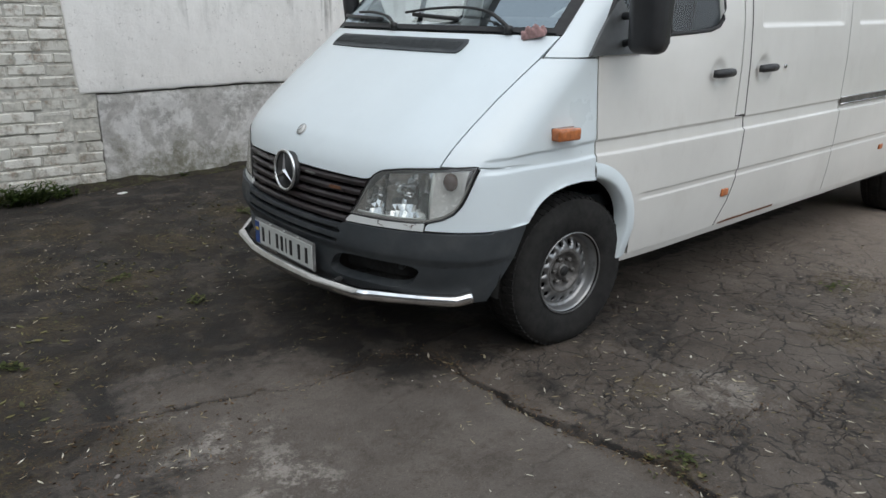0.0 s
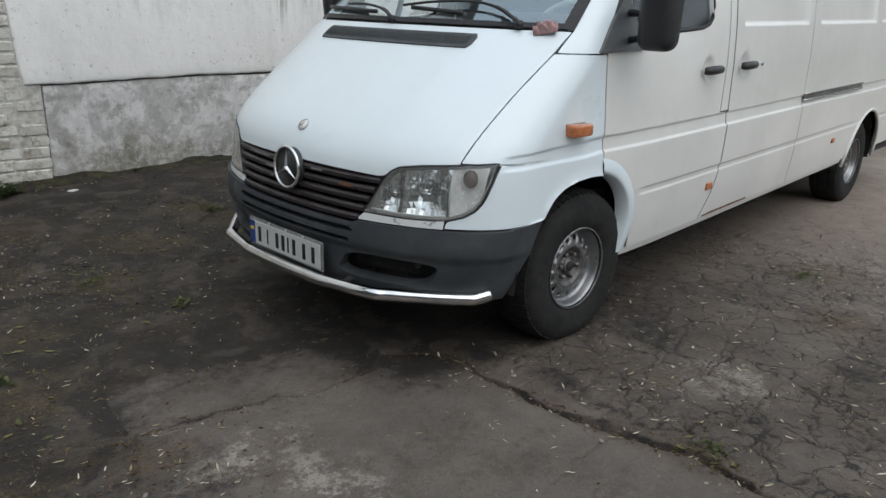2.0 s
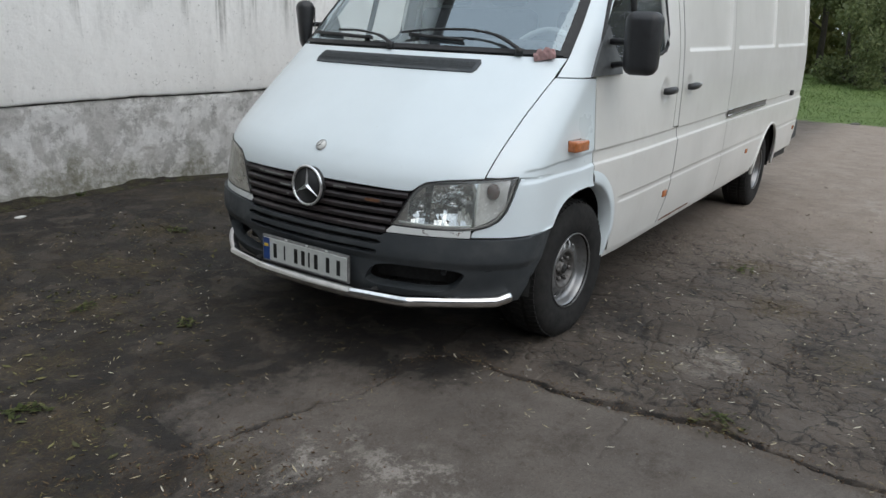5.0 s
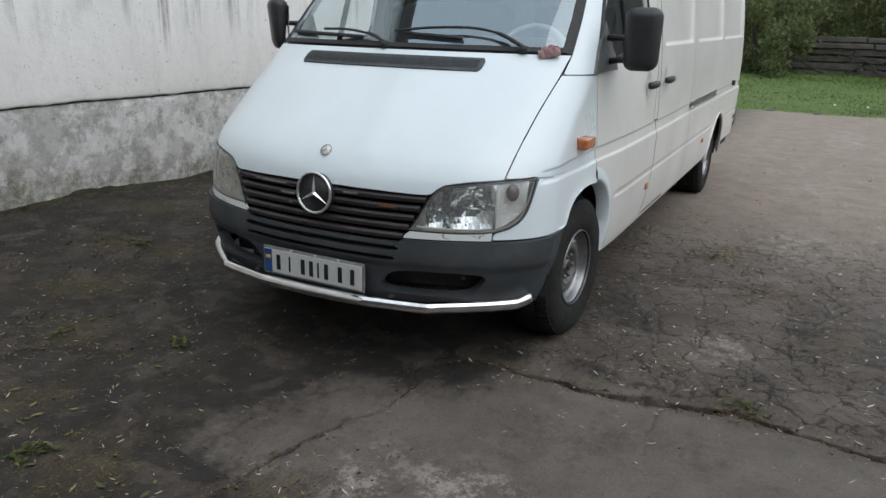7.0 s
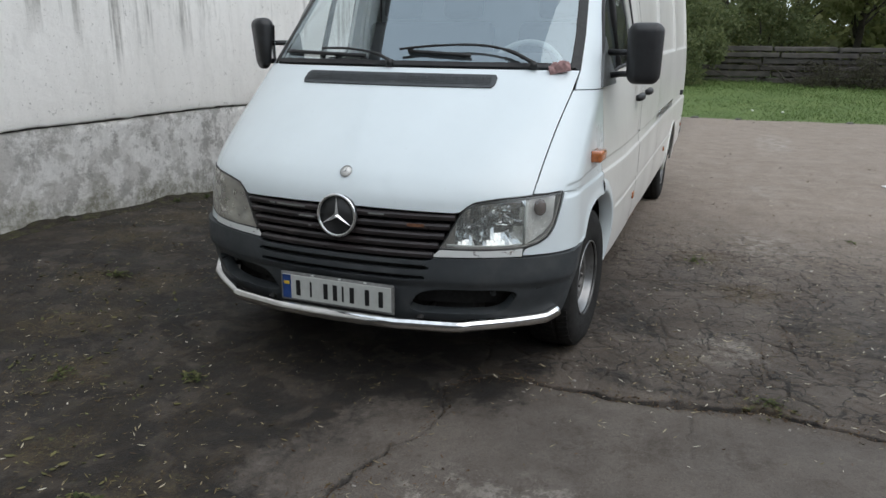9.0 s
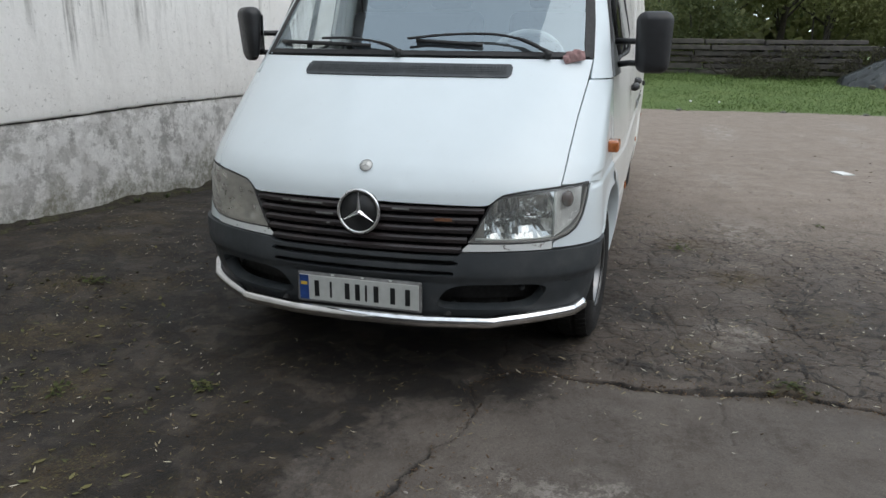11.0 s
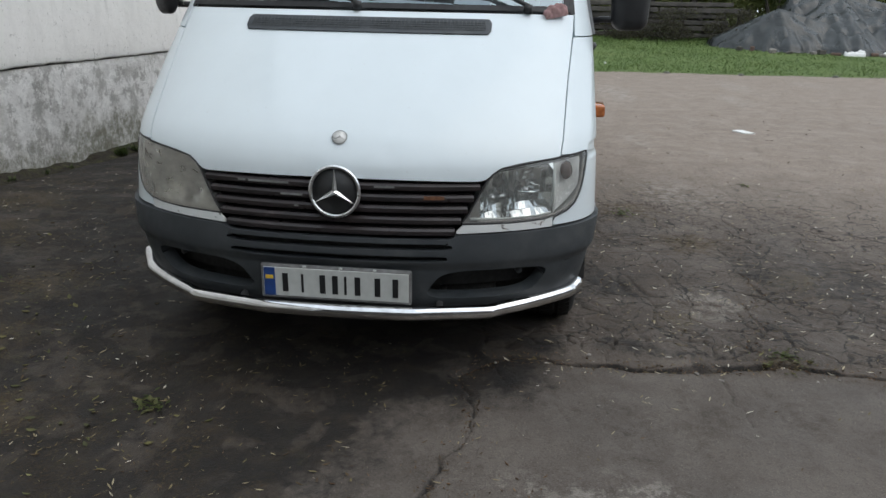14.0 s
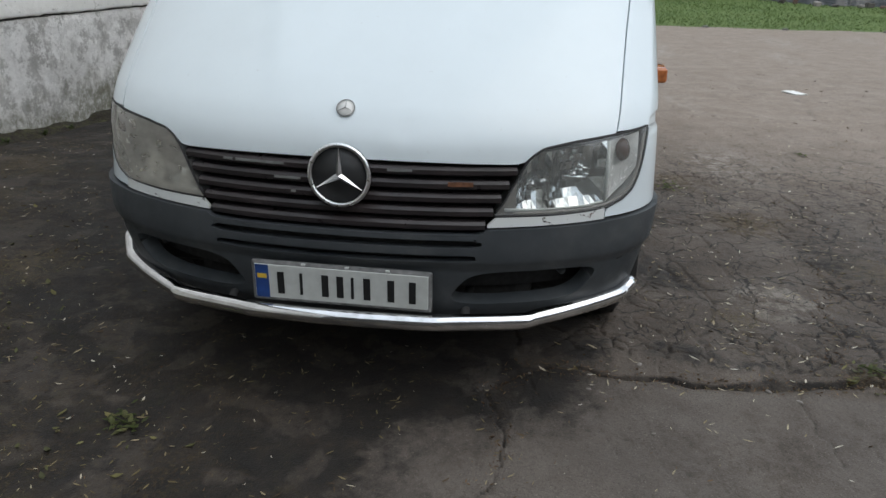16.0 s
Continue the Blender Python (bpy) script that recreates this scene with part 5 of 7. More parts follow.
WIPERS = [([(-0.62, 1.352), (-0.50, 1.405), (-0.36, 1.428), (-0.16, 1.424), (0.02, 1.405)], [(-0.33, 1.392), (-0.02, 1.408)]),
          ([(0.05, 1.352), (0.14, 1.385), (0.30, 1.405), (0.46, 1.405)], [(0.20, 1.384), (0.72, 1.400)])]
for arm, blade in WIPERS:
    w = van_mesh("wiper", *tube(curve_through([on_screen(v, z, 0.028) for v, z in arm], 5), [0.009 if i < 6 else 0.006 for i in range(5 * (len(arm) - 1) + 1)], 8), BLACK, "black windscreen wiper")
    mesh("blade", *tube([on_screen(blade[0][0] + (blade[1][0] - blade[0][0]) * i / 10, blade[0][1] + (blade[1][1] - blade[0][1]) * i / 10, 0.012) for i in range(11)], 0.008, 6, flat=1.3), BLACK, w)
    p = on_screen(*arm[0], 0.02)
    mesh("pivot", *tube([p - Vector((0, 0, 0.02)), p + Vector((0, 0, 0.012))], 0.017, 12), BLACK, w)

# pillars beside the screen
SAIL = simple("grey_mirror_base", (0.085, 0.09, 0.092), 0.5, vary=0.25, scale=14)
PILLAR_BACK = [(1.262, 2.436), (1.40, 2.50), (1.60, 2.61), (2.1, 3.0)]


def pillar(mirror):
    def f(a, b):
        z = 1.264 + (2.08 - 1.264) * b
        v = 0.817 if z < 1.352 else interp(z, SCREEN_V) * 1.021
        qa, qb = q_at_v(v, z), max(q_at_x(interp(z, PILLAR_BACK), z), 1.0)
        return qa + (qb - qa) * a, z
    return build_skin("screen_pillar", 14, 30, f, WHITE, depth=0.02, mirror=mirror)


for mirror in (False, True):
    pillar(mirror)

# sides: doors, side panels, sills
LEVELS = [0.375, 0.39, 0.42, 0.46, 0.5, 0.54, 0.58, 0.61] + [0.625 + 0.004 * i for i in range(12)] + [0.69, 0.72, 0.75, 0.78, 0.80, 0.82, 0.84] + [0.85 + 0.005 * i for i in range(22)] + [0.97, 1.0, 1.05, 1.09] + [1.10 + 0.009 * i for i in range(16)] + [1.25, 1.28, 1.30, 1.32, 1.335, 1.345, 1.355, 1.36, 1.365, 1.37, 1.38, 1.39, 1.40, 1.41, 1.42, 1.44, 1.47, 1.5, 1.6, 1.7, 1.8, 1.9, 2.0, 2.1]
BELT = [(2.4, 1.27), (2.6, 1.30), (2.87, 1.338), (3.1, 1.350), (3.22, 1.358), (3.29, 1.375), (3.325, 1.41), (3.335, 1.45)]
ARCH_R = 0.425


def door_low(x):
    """Lower edge of the front door: the flared arch, then the sill."""
    dx = max(0.0, x - 2.40)
    if dx < 0.318:
        return 0.505 + math.sqrt(0.318 ** 2 - dx * dx)
    return 0.375 if dx > 0.32 else 0.505


def rear_low(x):
    dx = abs(x - 6.405)
    if dx < ARCH_R:
        return max(0.375, 0.30 + math.sqrt(ARCH_R ** 2 - dx * dx))
    return 0.375


SEAM_X = [(0.375, 3.458), (0.41, 3.478), (0.5, 3.532), (0.6, 3.574), (0.68, 3.588), (0.87, 3.592), (0.96, 3.590), (1.2, 3.578), (1.6, 3.565)]


def seam_x(z):
    """Where the sliding door begins, at height z."""
    return interp(z, SEAM_X)


def door_x(x, z):
    if x < 3.3:
        return x
    end = seam_x(z) - 0.004 if z < 0.945 else 3.492
    return 3.3 + (end - 3.3) * (x - 3.3) / 0.26


def pillar_x(x, z):
    return x + (seam_x(z) - 3.566) * (x - 3.502) / 0.06


def slide_x(x, z):
    return x + (seam_x(z) + 0.003 - 3.568) * max(0.0, 1 - (x - 3.568) / 0.25)


HANDLES = ((3.302, 1.166), (3.728, 1.172))


def handle_dish(x, z):
    """Hollows behind the handles."""
    return sum(-0.020 * math.exp(-((((x - hx + 0.004) / 0.050) ** 2 + ((z - hz - 0.006) / 0.052) ** 2) ** 2)) for hx, hz in HANDLES)


for mirror in (False, True):
    door = side_panel("front_door", spread(2.444, 3.22, 0.024) + spread(3.23, 3.40, 0.01) + spread(3.42, 3.56, 0.02), LEVELS, door_low, lambda x: interp(x, BELT) if x < 3.336 else 2.05, DOORWHITE, xlim=door_x, emboss=handle_dish, mirror=mirror, label="white front door")
    # window: frame, glass, quarter divider, mirror triangle
    gl = side_panel("door_glass", spread(2.50, 3.36, 0.1), [1.25, 1.4, 1.6, 1.8, 2.0], lambda x: max(1.30, interp(x, BELT) - 0.02), lambda x: min(2.0, 1.262 + (x - 2.436) * 1.35 + 0.05), SIDEGLASS, lift=-0.018, depth=0.0, mirror=mirror, crease=False, parent=None)
    gl.visible_shadow = False
    s = 1 if mirror else -1
    wf = [skin_point(q_at_x(x, z), z) - Vector((0, 0.004, 0)) for x, z in [(2.72, 1.32), (2.87, 1.343), (3.1, 1.354), (3.22, 1.362), (3.285, 1.379), (3.32, 1.412), (3.333, 1.46), (3.336, 1.7), (3.33, 2.0)]]
    van_mesh("window_seal", *tube([Vector((p.x, s * p.y, p.z)) for p in wf], 0.010, 8), SEAL)
    pq = [skin_point(q_at_x(x, z), z) for x, z in [(2.93, 1.345), (2.96, 1.6), (2.99, 2.0)]]
    van_mesh("quarter_divider", *tube([Vector((p.x, s * (p.y - 0.012), p.z)) for p in pq], 0.017, 8), SEAL)
    pf = [skin_point(q_at_x(interp(z, PILLAR_BACK) + 0.012, z), z) for z in (1.27, 1.4, 1.6, 1.8, 2.05)]
    van_mesh("window_seal", *tube([Vector((p.x, s * p.y, p.z)) for p in pf], 0.012, 8), SEAL)
    # mirror triangle
    tri = [(2.37, 1.268), (2.71, 1.274), (2.71, 1.335), (2.66, 1.40), (2.60, 1.50), (2.545, 1.46), (2.46, 1.37)]
    outer = [skin_point(q_at_x(x, z), z) + Vector((0, 0.012, 0)) for x, z in tri]
    inner = [skin_point(q_at_x(x, z), z) - Vector((0, 0.02, 0)) for x, z in tri]
    tv = [Vector((p.x, s * p.y, p.z)) for p in outer + inner]
    m = len(tri)
    tf = [tuple(range(m)), tuple(range(2 * m - 1, m - 1, -1))] + [(i, m + i, m + (i + 1) % m, (i + 1) % m) for i in range(m)]
    if s < 0:
        tf = [tuple(reversed(f)) for f in tf]
    sail = van_mesh("mirror_triangle", tv, tf, SAIL, smooth=False)
    # door mirror
    bm = box_bm(0, 0, 0, 0.13 if s < 0 else 0.105, 0.165, 0.278, 0.046, 6)
    for vert in bm.verts:
        t = (vert.co.z + 0.136) / 0.272
        vert.co.y *= 0.93 + 0.09 * t
        vert.co.x *= 0.85 + 0.2 * t
        if s > 0 and t < 0.4:
            vert.co.x *= 0.55 + 0.45 * t / 0.4
        if vert.co.x < 0:
            vert.co.x *= 1 - 0.5 * (abs(vert.co.y) / 0.09) ** 2 * 0.6
    my = -1.068 if s < 0 else 1.045
    mz = 1.420 if s < 0 else 1.445
    mirror_ob = van_part("door_mirror", bm, MIRRORBLACK, "large black door mirror on two arms", smooth=True)
    mirror_ob.matrix_local = pose(2.53 - AXLE, my, mz, 0, 0, 8 if s < 0 else -40)
    part("mirror_glass", box_bm(0.066 if s < 0 else 0.054, 0, 0.0, 0.004, 0.12, 0.20, 0.001, 1), CHROME, mirror_ob)
    for za, zb in ((1.315, 1.325), (1.425, 1.425)):
        dz = mz - 1.42
        van_mesh("mirror_arm", *tube([(2.60, s * 0.895, za + dz), (2.57, s * 0.96, zb + dz), (2.54, s * 1.04, zb + dz)], [0.016, 0.014, 0.014], 8), MIRRORBLACK)

PANELS = [(3.67, 4.65), (4.85, 6.12), (6.24, 7.62)]


def emboss(x, z):
    best = 0.0
    zb = 1.368 + 0.006 * (x - 3.6)
    for a, b in PANELS:
        inx = float(smooth01((x - a) / 0.03)) * float(smooth01((b - x) / 0.03))
        inz = float(smooth01((z - zb) / 0.022))
        best = max(best, inx * inz)
    return -0.018 * best + handle_dish(x, z)


def cols_between(a, b):
    base = spread(a, b, 0.06)
    for p, q in PANELS:
        for e in (p, p + 0.01, p + 0.02, p + 0.03, q, q - 0.01, q - 0.02, q - 0.03):
            if a < e < b:
                base.append(e)
    if a < HANDLES[1][0] < b:
        base += spread(HANDLES[1][0] - 0.08, HANDLES[1][0] + 0.07, 0.01)
    return sorted(set(round(v, 4) for v in base))


for mirror in (False, True):
    pil = side_panel("door_pillar", [3.502, 3.52, 3.54, 3.562], [z for z in LEVELS if z > 0.94], lambda x: 0.95, lambda x: 2.1, DOORWHITE, depth=0.01, xlim=pillar_x, mirror=mirror)
    side_panel("sliding_door", cols_between(3.568, 4.728), LEVELS, lambda x: 0.375, lambda x: 2.1, DOORWHITE, xlim=slide_x, emboss=emboss, mirror=mirror, label="white sliding side door")
    arch_cols = sorted(set(cols_between(4.734, REAR) + spread(5.97, 6.84, 0.02) + [REAR - 0.14 + 0.14 * math.sin(t * math.pi / 16) for t in range(9)]))
    side_panel("rear_side", arch_cols, LEVELS, rear_low, lambda x: 2.1, DOORWHITE, emboss=emboss, mirror=mirror, label="white rear side panel")
    side_panel("sill", spread(2.70, 5.96, 0.1), [0.335, 0.345, 0.36, 0.371], lambda x: 0.335, lambda x: 0.371, DOORWHITE, lift=-0.006, crease=False, mirror=mirror)
    # dark strips laid over the door gaps, standing in for the shade inside them
    side_panel("door_seal", [-0.004, 0.004], LEVELS, lambda x: 0.378, lambda x: 2.09, SEAL, lift=0.0008, depth=0.0, xlim=lambda x, z: x + seam_x(z), mirror=mirror)
    side_panel("door_seal", [4.7293, 4.7327], LEVELS, lambda x: 0.378, lambda x: 2.09, SEAL, lift=0.0002, depth=0.0, mirror=mirror)
    # flared lip behind the front wheel
    s = 1 if mirror else -1
    lip = []
    for i in range(25):
        t = math.radians(max(0.0, 94 - 94 * i / 18))
        drop = max(0, i - 18) / 6 * 0.135
        for r, off in ((0.336, -0.001), (0.324, 0.003), (0.306, 0.008), (0.285, 0.010), (0.269, 0.007), (0.262, -0.055)):
            x, z = max(2.434, 2.40 + (r - 0.20 * drop) * math.cos(t)), 0.505 + r * math.sin(t) - drop
            p = skin_point(q_at_x(max(x, 2.40), z), z)
            lip.append(Vector((x, s * (p.y + off), z)))
    lf = grid_faces(25, 6)
    van_mesh("arch_lip", lip, lf if s < 0 else [tuple(reversed(f)) for f in lf], WHITE)
    rl = []
    for i in range(25):
        t = math.radians(-8 + 196 * i / 24)
        x, z = 6.405 + 0.418 * math.cos(t), 0.365 + 0.418 * math.sin(t)
        p = skin_point(q_at_x(x, max(0.37, z)), max(0.37, z))
        rl.append(Vector((x, s * (p.y - 0.004), max(0.37, z))))
    van_mesh("arch_lip", *tube(rl, 0.012, 8), DOORWHITE)
    # roof side above the doors
    side_panel("roof_side", spread(3.0, REAR, 0.3), [2.105, 2.15, 2.2, 2.25], lambda x: 2.105, lambda x: 2.25, WHITE, depth=0.0, crease=False, mirror=mirror)
rv = []
for x in spread(2.86, REAR, 0.25):
    zc = 2.25 if x > 3.1 else 2.08 + (x - 2.86) * 0.7
    for j in range(13):
        t = -1 + j / 6
        rv.append((x, 0.838 * t, zc + rake(x) + 0.09 * (1 - t * t)))
van_mesh("roof", rv, grid_faces(len(spread(2.86, REAR, 0.25)), 13), WHITE, "white roof")
van_part("rear_end", box_bm(REAR - 0.02, 0, 1.36, 0.04, 1.62, 1.9, 0.01, 1), WHITE)
van_part("rear_bumper", box_bm(7.80, 0, 0.62, 0.26, 1.90, 0.22, 0.04, 3), PLASTIC, "dark grey rear bumper", smooth=True)

# dark inside: floor pan, inner walls behind the joints, wheel housings
van_part("floor_pan", box_bm(4.75, 0, 0.36, 5.9, 1.5, 0.08, 0.01, 1), DARK)
van_part("engine_box", box_bm(2.0, 0, 0.50, 0.66, 1.1, 0.52, 0.05, 2), DARK)
for s in (1, -1):
    for cx, x0, x1 in ((2.36, 1.9, 2.84), (6.405, 5.96, 6.85)):
        hv = []
        for i in range(15):
            t = math.pi * i / 14
            for v in (0.52, 0.90):
                hv.append((cx + 0.44 * math.cos(t), s * v, 0.33 + 0.46 * math.sin(t)))
        hv += [(cx, s * 0.52, 0.33)]
        hf = grid_faces(15, 2) + [(2 * i, 2 * i + 2, 30) for i in range(14)]
        van_mesh("wheel_housing", hv, hf, DARK)
    for xa, xb in ((2.87, 3.60), (3.60, 5.92), (6.88, 7.7)):
        van_part("inner_wall", box_bm((xa + xb) / 2, s * 0.885, 0.80, xb - xa, 0.02, 0.86), DARK)
    van_part("inner_wall", box_bm(5.7, s * 0.84, 1.7, 4.1, 0.02, 0.95), DARK)
    van_part("inner_wall", box_bm(2.66, s * 0.84, 1.05, 0.5, 0.02, 0.36), DARK)

# handles, lamps, rail
for mirror in (False, True):
    s = 1 if mirror else -1

    def on_side(x, z, off):
        p = skin_point(q_at_x(x, z), z)
        return Vector((p.x, s * (p.y + off), p.z))

    for hx, hz in HANDLES:
        van_mesh("door_handle", *tube([on_side(hx - 0.075, hz, 0.012), on_side(hx - 0.068, hz, 0.026), on_side(hx, hz + 0.002, 0.034), on_side(hx + 0.068, hz + 0.002, 0.028), on_side(hx + 0.075, hz + 0.002, 0.012)], [0.015, 0.018, 0.019, 0.018, 0.014], 8, flat=1.1), BLACK, "black door handle")
    van_mesh("key_lock", *tube([on_side(3.95, 1.172, -0.004), on_side(3.95, 1.172, 0.008)], 0.011, 14), DULLCHROME)
    for lx, lz, w, h, d in ((2.235, 0.972, 0.064, 0.025, 0.062), (3.490, 0.556, 0.032, 0.020, 0.012), (5.54, 0.566, 0.030, 0.018, 0.012), (7.58, 0.572, 0.030, 0.018, 0.012)):
        n0 = skin_normal(q_at_x(lx, lz) if q_at_x(lx, lz) > 1 else 1.0, lz)
        p = on_side(lx, lz, 0.0)
        lens = van_part("side_lamp", box_bm(0, 0, 0, w * 2, d, h * 2, min(0.011, d * 0.45), 3), AMBER, "amber side marker lamp", smooth=True)
        tilt = math.degrees(math.atan2(n0.x, n0.y))
        lens.matrix_local = Matrix.Translation((p.x - AXLE, p.y + s * d * 0.3, p.z)) @ Matrix.Rotation(math.radians(s * -tilt), 4, "Z")
        part("base", box_bm(0, -s * d * 0.38, 0, w * 2.1, d * 0.3, h * 2.1, 0.002, 1), SEAL, lens)
for x0, x1, z, h in ((4.735, 5.99, 0.935, 0.040),):
    p0 = [skin_point(q_at_x(x, z), z) for x in spread(x0, x1, 0.1)]
    rail = van_mesh("door_rail", [Vector((p.x, -p.y - 0.003, p.z + dz)) for p in p0 for dz in (-h / 2, h / 2)], grid_faces(len(p0), 2), RAIL, "dull aluminium sliding door rail", smooth=False)
    mesh("channel", *tube([Vector((p.x, -p.y - 0.006, p.z + h / 2)) for p in p0], 0.005, 6), DULLCHROME, rail)
    mesh("channel", *tube([Vector((p.x, -p.y - 0.006, p.z - h / 2)) for p in p0], 0.006, 6), DULLCHROME, rail)
p = skin_point(q_at_x(7.13, 0.95), 0.95)
van_part("door_stop", box_bm(p.x, -p.y - 0.012, p.z, 0.07, 0.03, 0.05, 0.008, 2), BLACK, smooth=True)
# rust along the sliding door's lower edge
rv = []
for i in range(13):
    x = 3.50 + 0.60 * i / 12
    for z in (0.377, 0.383 + 0.012 * float(fbm(np.array(x * 19), np.array(0.3), 3, 5))):
        p = skin_point(q_at_x(x, z), z)
        rv.append((p.x, -p.y - 0.0012, p.z))
van_mesh("rust_edge", rv, grid_faces(13, 2), RUST)

# cab
van_part("bulkhead", box_bm(3.62, 0, 1.35, 0.03, 1.64, 1.9, 0.01, 1), CABLIGHT, "pale grey cab bulkhead")
van_part("cab_floor", box_bm(2.95, 0, 0.62, 1.3, 1.6, 0.06), CABGREY)
bm = box_bm(2.52, 0, 1.20, 0.50, 1.58, 0.30, 0.06, 3)
van_part("dashboard", bm, CABGREY, "dark grey dashboard", smooth=True)
van_part("instrument_hood", box_bm(2.55, -0.42, 1.37, 0.24, 0.42, 0.09, 0.035, 3), CABGREY, smooth=True)
ring = []
for i in range(37):
    t = 2 * math.pi * i / 36
    ring.append(Vector((2.80, -0.42, 1.30)) + Vector((0.10 * math.sin(t), 0, 0.17 * math.sin(t))) + Vector((0, 0.20 * math.cos(t), 0)))
sw = van_mesh("steering_wheel", *tube(ring, 0.017, 8, cap=False), CABPALE, "pale covered steering wheel")
for t in (0.0, math.pi, 1.5 * math.pi):
    e = Vector((2.80, -0.42, 1.30)) + Vector((0.10 * math.sin(t), 0.20 * math.cos(t), 0.17 * math.sin(t)))
    mesh("spoke", *tube([(2.79, -0.42, 1.28), e], 0.022, 6), CABPALE, sw)
mesh("column", *tube([(2.79, -0.42, 1.29), (2.62, -0.42, 1.15)], 0.045, 10), CABGREY, sw)
for y, w in ((-0.45, 0.48), (0.38, 0.85)):
    seat = van_part("seat", box_bm(3.12, y, 0.93, 0.5, w, 0.16, 0.05, 3), CABFABRIC, "dark cloth cab seat", smooth=True)
    bk = part("backrest", box_bm(0, 0, 0, 0.14, w, 0.66, 0.05, 3), CABFABRIC, seat, smooth=True)
    bk.matrix_local = pose(3.38, y, 1.27, 0, 12, 0)
    for hy in ((y,) if w < 0.6 else (y - 0.21, y + 0.21)):
        hr = part("headrest", box_bm(0, 0, 0, 0.09, 0.26, 0.17, 0.04, 3), CABFABRIC, seat, smooth=True)
        hr.matrix_local = pose(3.47, hy, 1.70, 0, 10, 0)
van_mesh("inner_mirror", *tube([(2.62, 0.10, 1.74), (2.62, -0.10, 1.74)], 0.03, 8), BLACK)


# wheels
def wheel(name, x, v, steer, out):
    """A steel wheel with round holes; out is the side its face looks to."""
    tyre_prof = [(0.178, -0.098), (0.20, -0.112), (0.225, -0.117), (0.27, -0.122), (0.305, -0.115), (0.330, -0.098), (0.341, -0.075), (0.343, -0.05), (0.336, -0.045), (0.336, -0.035), (0.343, -0.03), (0.344, 0.0), (0.343, 0.03), (0.336, 0.035), (0.336, 0.045), (0.343, 0.05), (0.341, 0.075), (0.330, 0.098), (0.305, 0.115), (0.27, 0.122), (0.225, 0.117), (0.20, 0.112), (0.178, 0.098)]
    w = new(name)
    w.parent = van
    w.location = (x - AXLE, v, 0.341 + (0.004 if x > 5 else 0))
    w.rotation_euler = (0, 0.3, radians(steer))
    tv, tf = lathe(tyre_prof, 64)
    mesh("tyre", tv, [tuple(reversed(f)) for f in tf], RUBBER, w, "dusty black tyre")
    # tread blocks on both shoulders
    bv, bf = [], []
    for i in range(64):
        t0 = 2 * math.pi * i / 64
        for ya, yb in ((-0.098, -0.052), (0.052, 0.098), (-0.028, 0.028)):
            base = len(bv)
            for rr in (0.336, 0.3475):
                for dt, yy in ((0.012, ya), (0.072, ya), (0.082, yb), (0.022, yb)):
                    r2 = rr - 0.011 * (abs(yy) / 0.098) ** 4
                    bv.append((r2 * math.cos(t0 + dt), yy, r2 * math.sin(t0 + dt)))
            bf += [tuple(base + k2 for k2 in f) for f in ((4, 5, 6, 7), (0, 1, 5, 4), (1, 2, 6, 5), (2, 3, 7, 6), (3, 0, 4, 7))]
    mesh("tread", bv, bf, RUBBER, w, smooth=False)
    o = out
    rim_prof = [(0.190, 0.110), (0.1945, 0.112), (0.197, 0.108), (0.1945, 0.101), (0.186, 0.097), (0.180, 0.088), (0.176, 0.066), (0.168, 0.050), (0.158, 0.052)]
    rv, rf = lathe([(r, o * y) for r, y in rim_prof], 60)
    rim = mesh("rim", rv, rf if o < 0 else [tuple(reversed(f)) for f in rf], STEEL, w, "silver steel rim with round holes")
    rim.scale = (0.95, 1, 0.95)
    dull = [(0.176, -0.10), (0.176, 0.03)]
    iv, if_ = lathe([(r, o * y) for r, y in dull], 40)
    mesh("barrel", iv, if_, DARK, rim)
    # ring of holes
    holes, ra, rb2 = 15, 0.104, 0.158

    def ring_y(r):
        t = (rb2 - r) / (rb2 - ra)
        return o * (0.052 + 0.020 * math.sin(math.pi * t * 0.62))

    hv, hf = [], []
    for h in range(holes):
        t0 = 2 * math.pi * h / holes
        dt = math.pi / holes
        rc, rr = 0.137, 0.0145
        sq, ci, dp = [], [], []
        for u in range(16):
            a = 2 * math.pi * u / 16
            cx, cy = math.cos(a), math.sin(a)
            k2 = 1 / max(abs(cx), abs(cy))
            r = rc + (rb2 - rc if cx * k2 > 0 else rc - ra) * cx * k2
            t = t0 + dt * cy * k2
            sq.append((r * math.cos(t), ring_y(r), r * math.sin(t)))
            r, t = rc + rr * cx, t0 + rr * cy / rc
            ci.append((r * math.cos(t), ring_y(r), r * math.sin(t)))
            dp.append((r * math.cos(t), ring_y(r) - o * 0.012, r * math.sin(t)))
        b0 = len(hv)
        hv += sq + ci + dp
        for u in range(16):
            u2 = (u + 1) % 16
            hf.append((b0 + u, b0 + u2, b0 + 16 + u2, b0 + 16 + u))
            hf.append((b0 + 16 + u, b0 + 16 + u2, b0 + 32 + u2, b0 + 32 + u))
    mesh("hole_ring", hv, hf, STEEL, rim)
    hub_prof = [(0.104, 0.0705), (0.097, 0.073), (0.090, 0.070), (0.080, 0.058), (0.074, 0.050), (0.058, 0.046), (0.036, 0.046), (0.034, 0.060), (0.030, 0.066), (0.0, 0.066)]
    cv, cf = lathe([(max(r, 0.0004), o * y) for r, y in hub_prof], 40)
    mesh("hub", cv, cf, HUBSTEEL, rim)
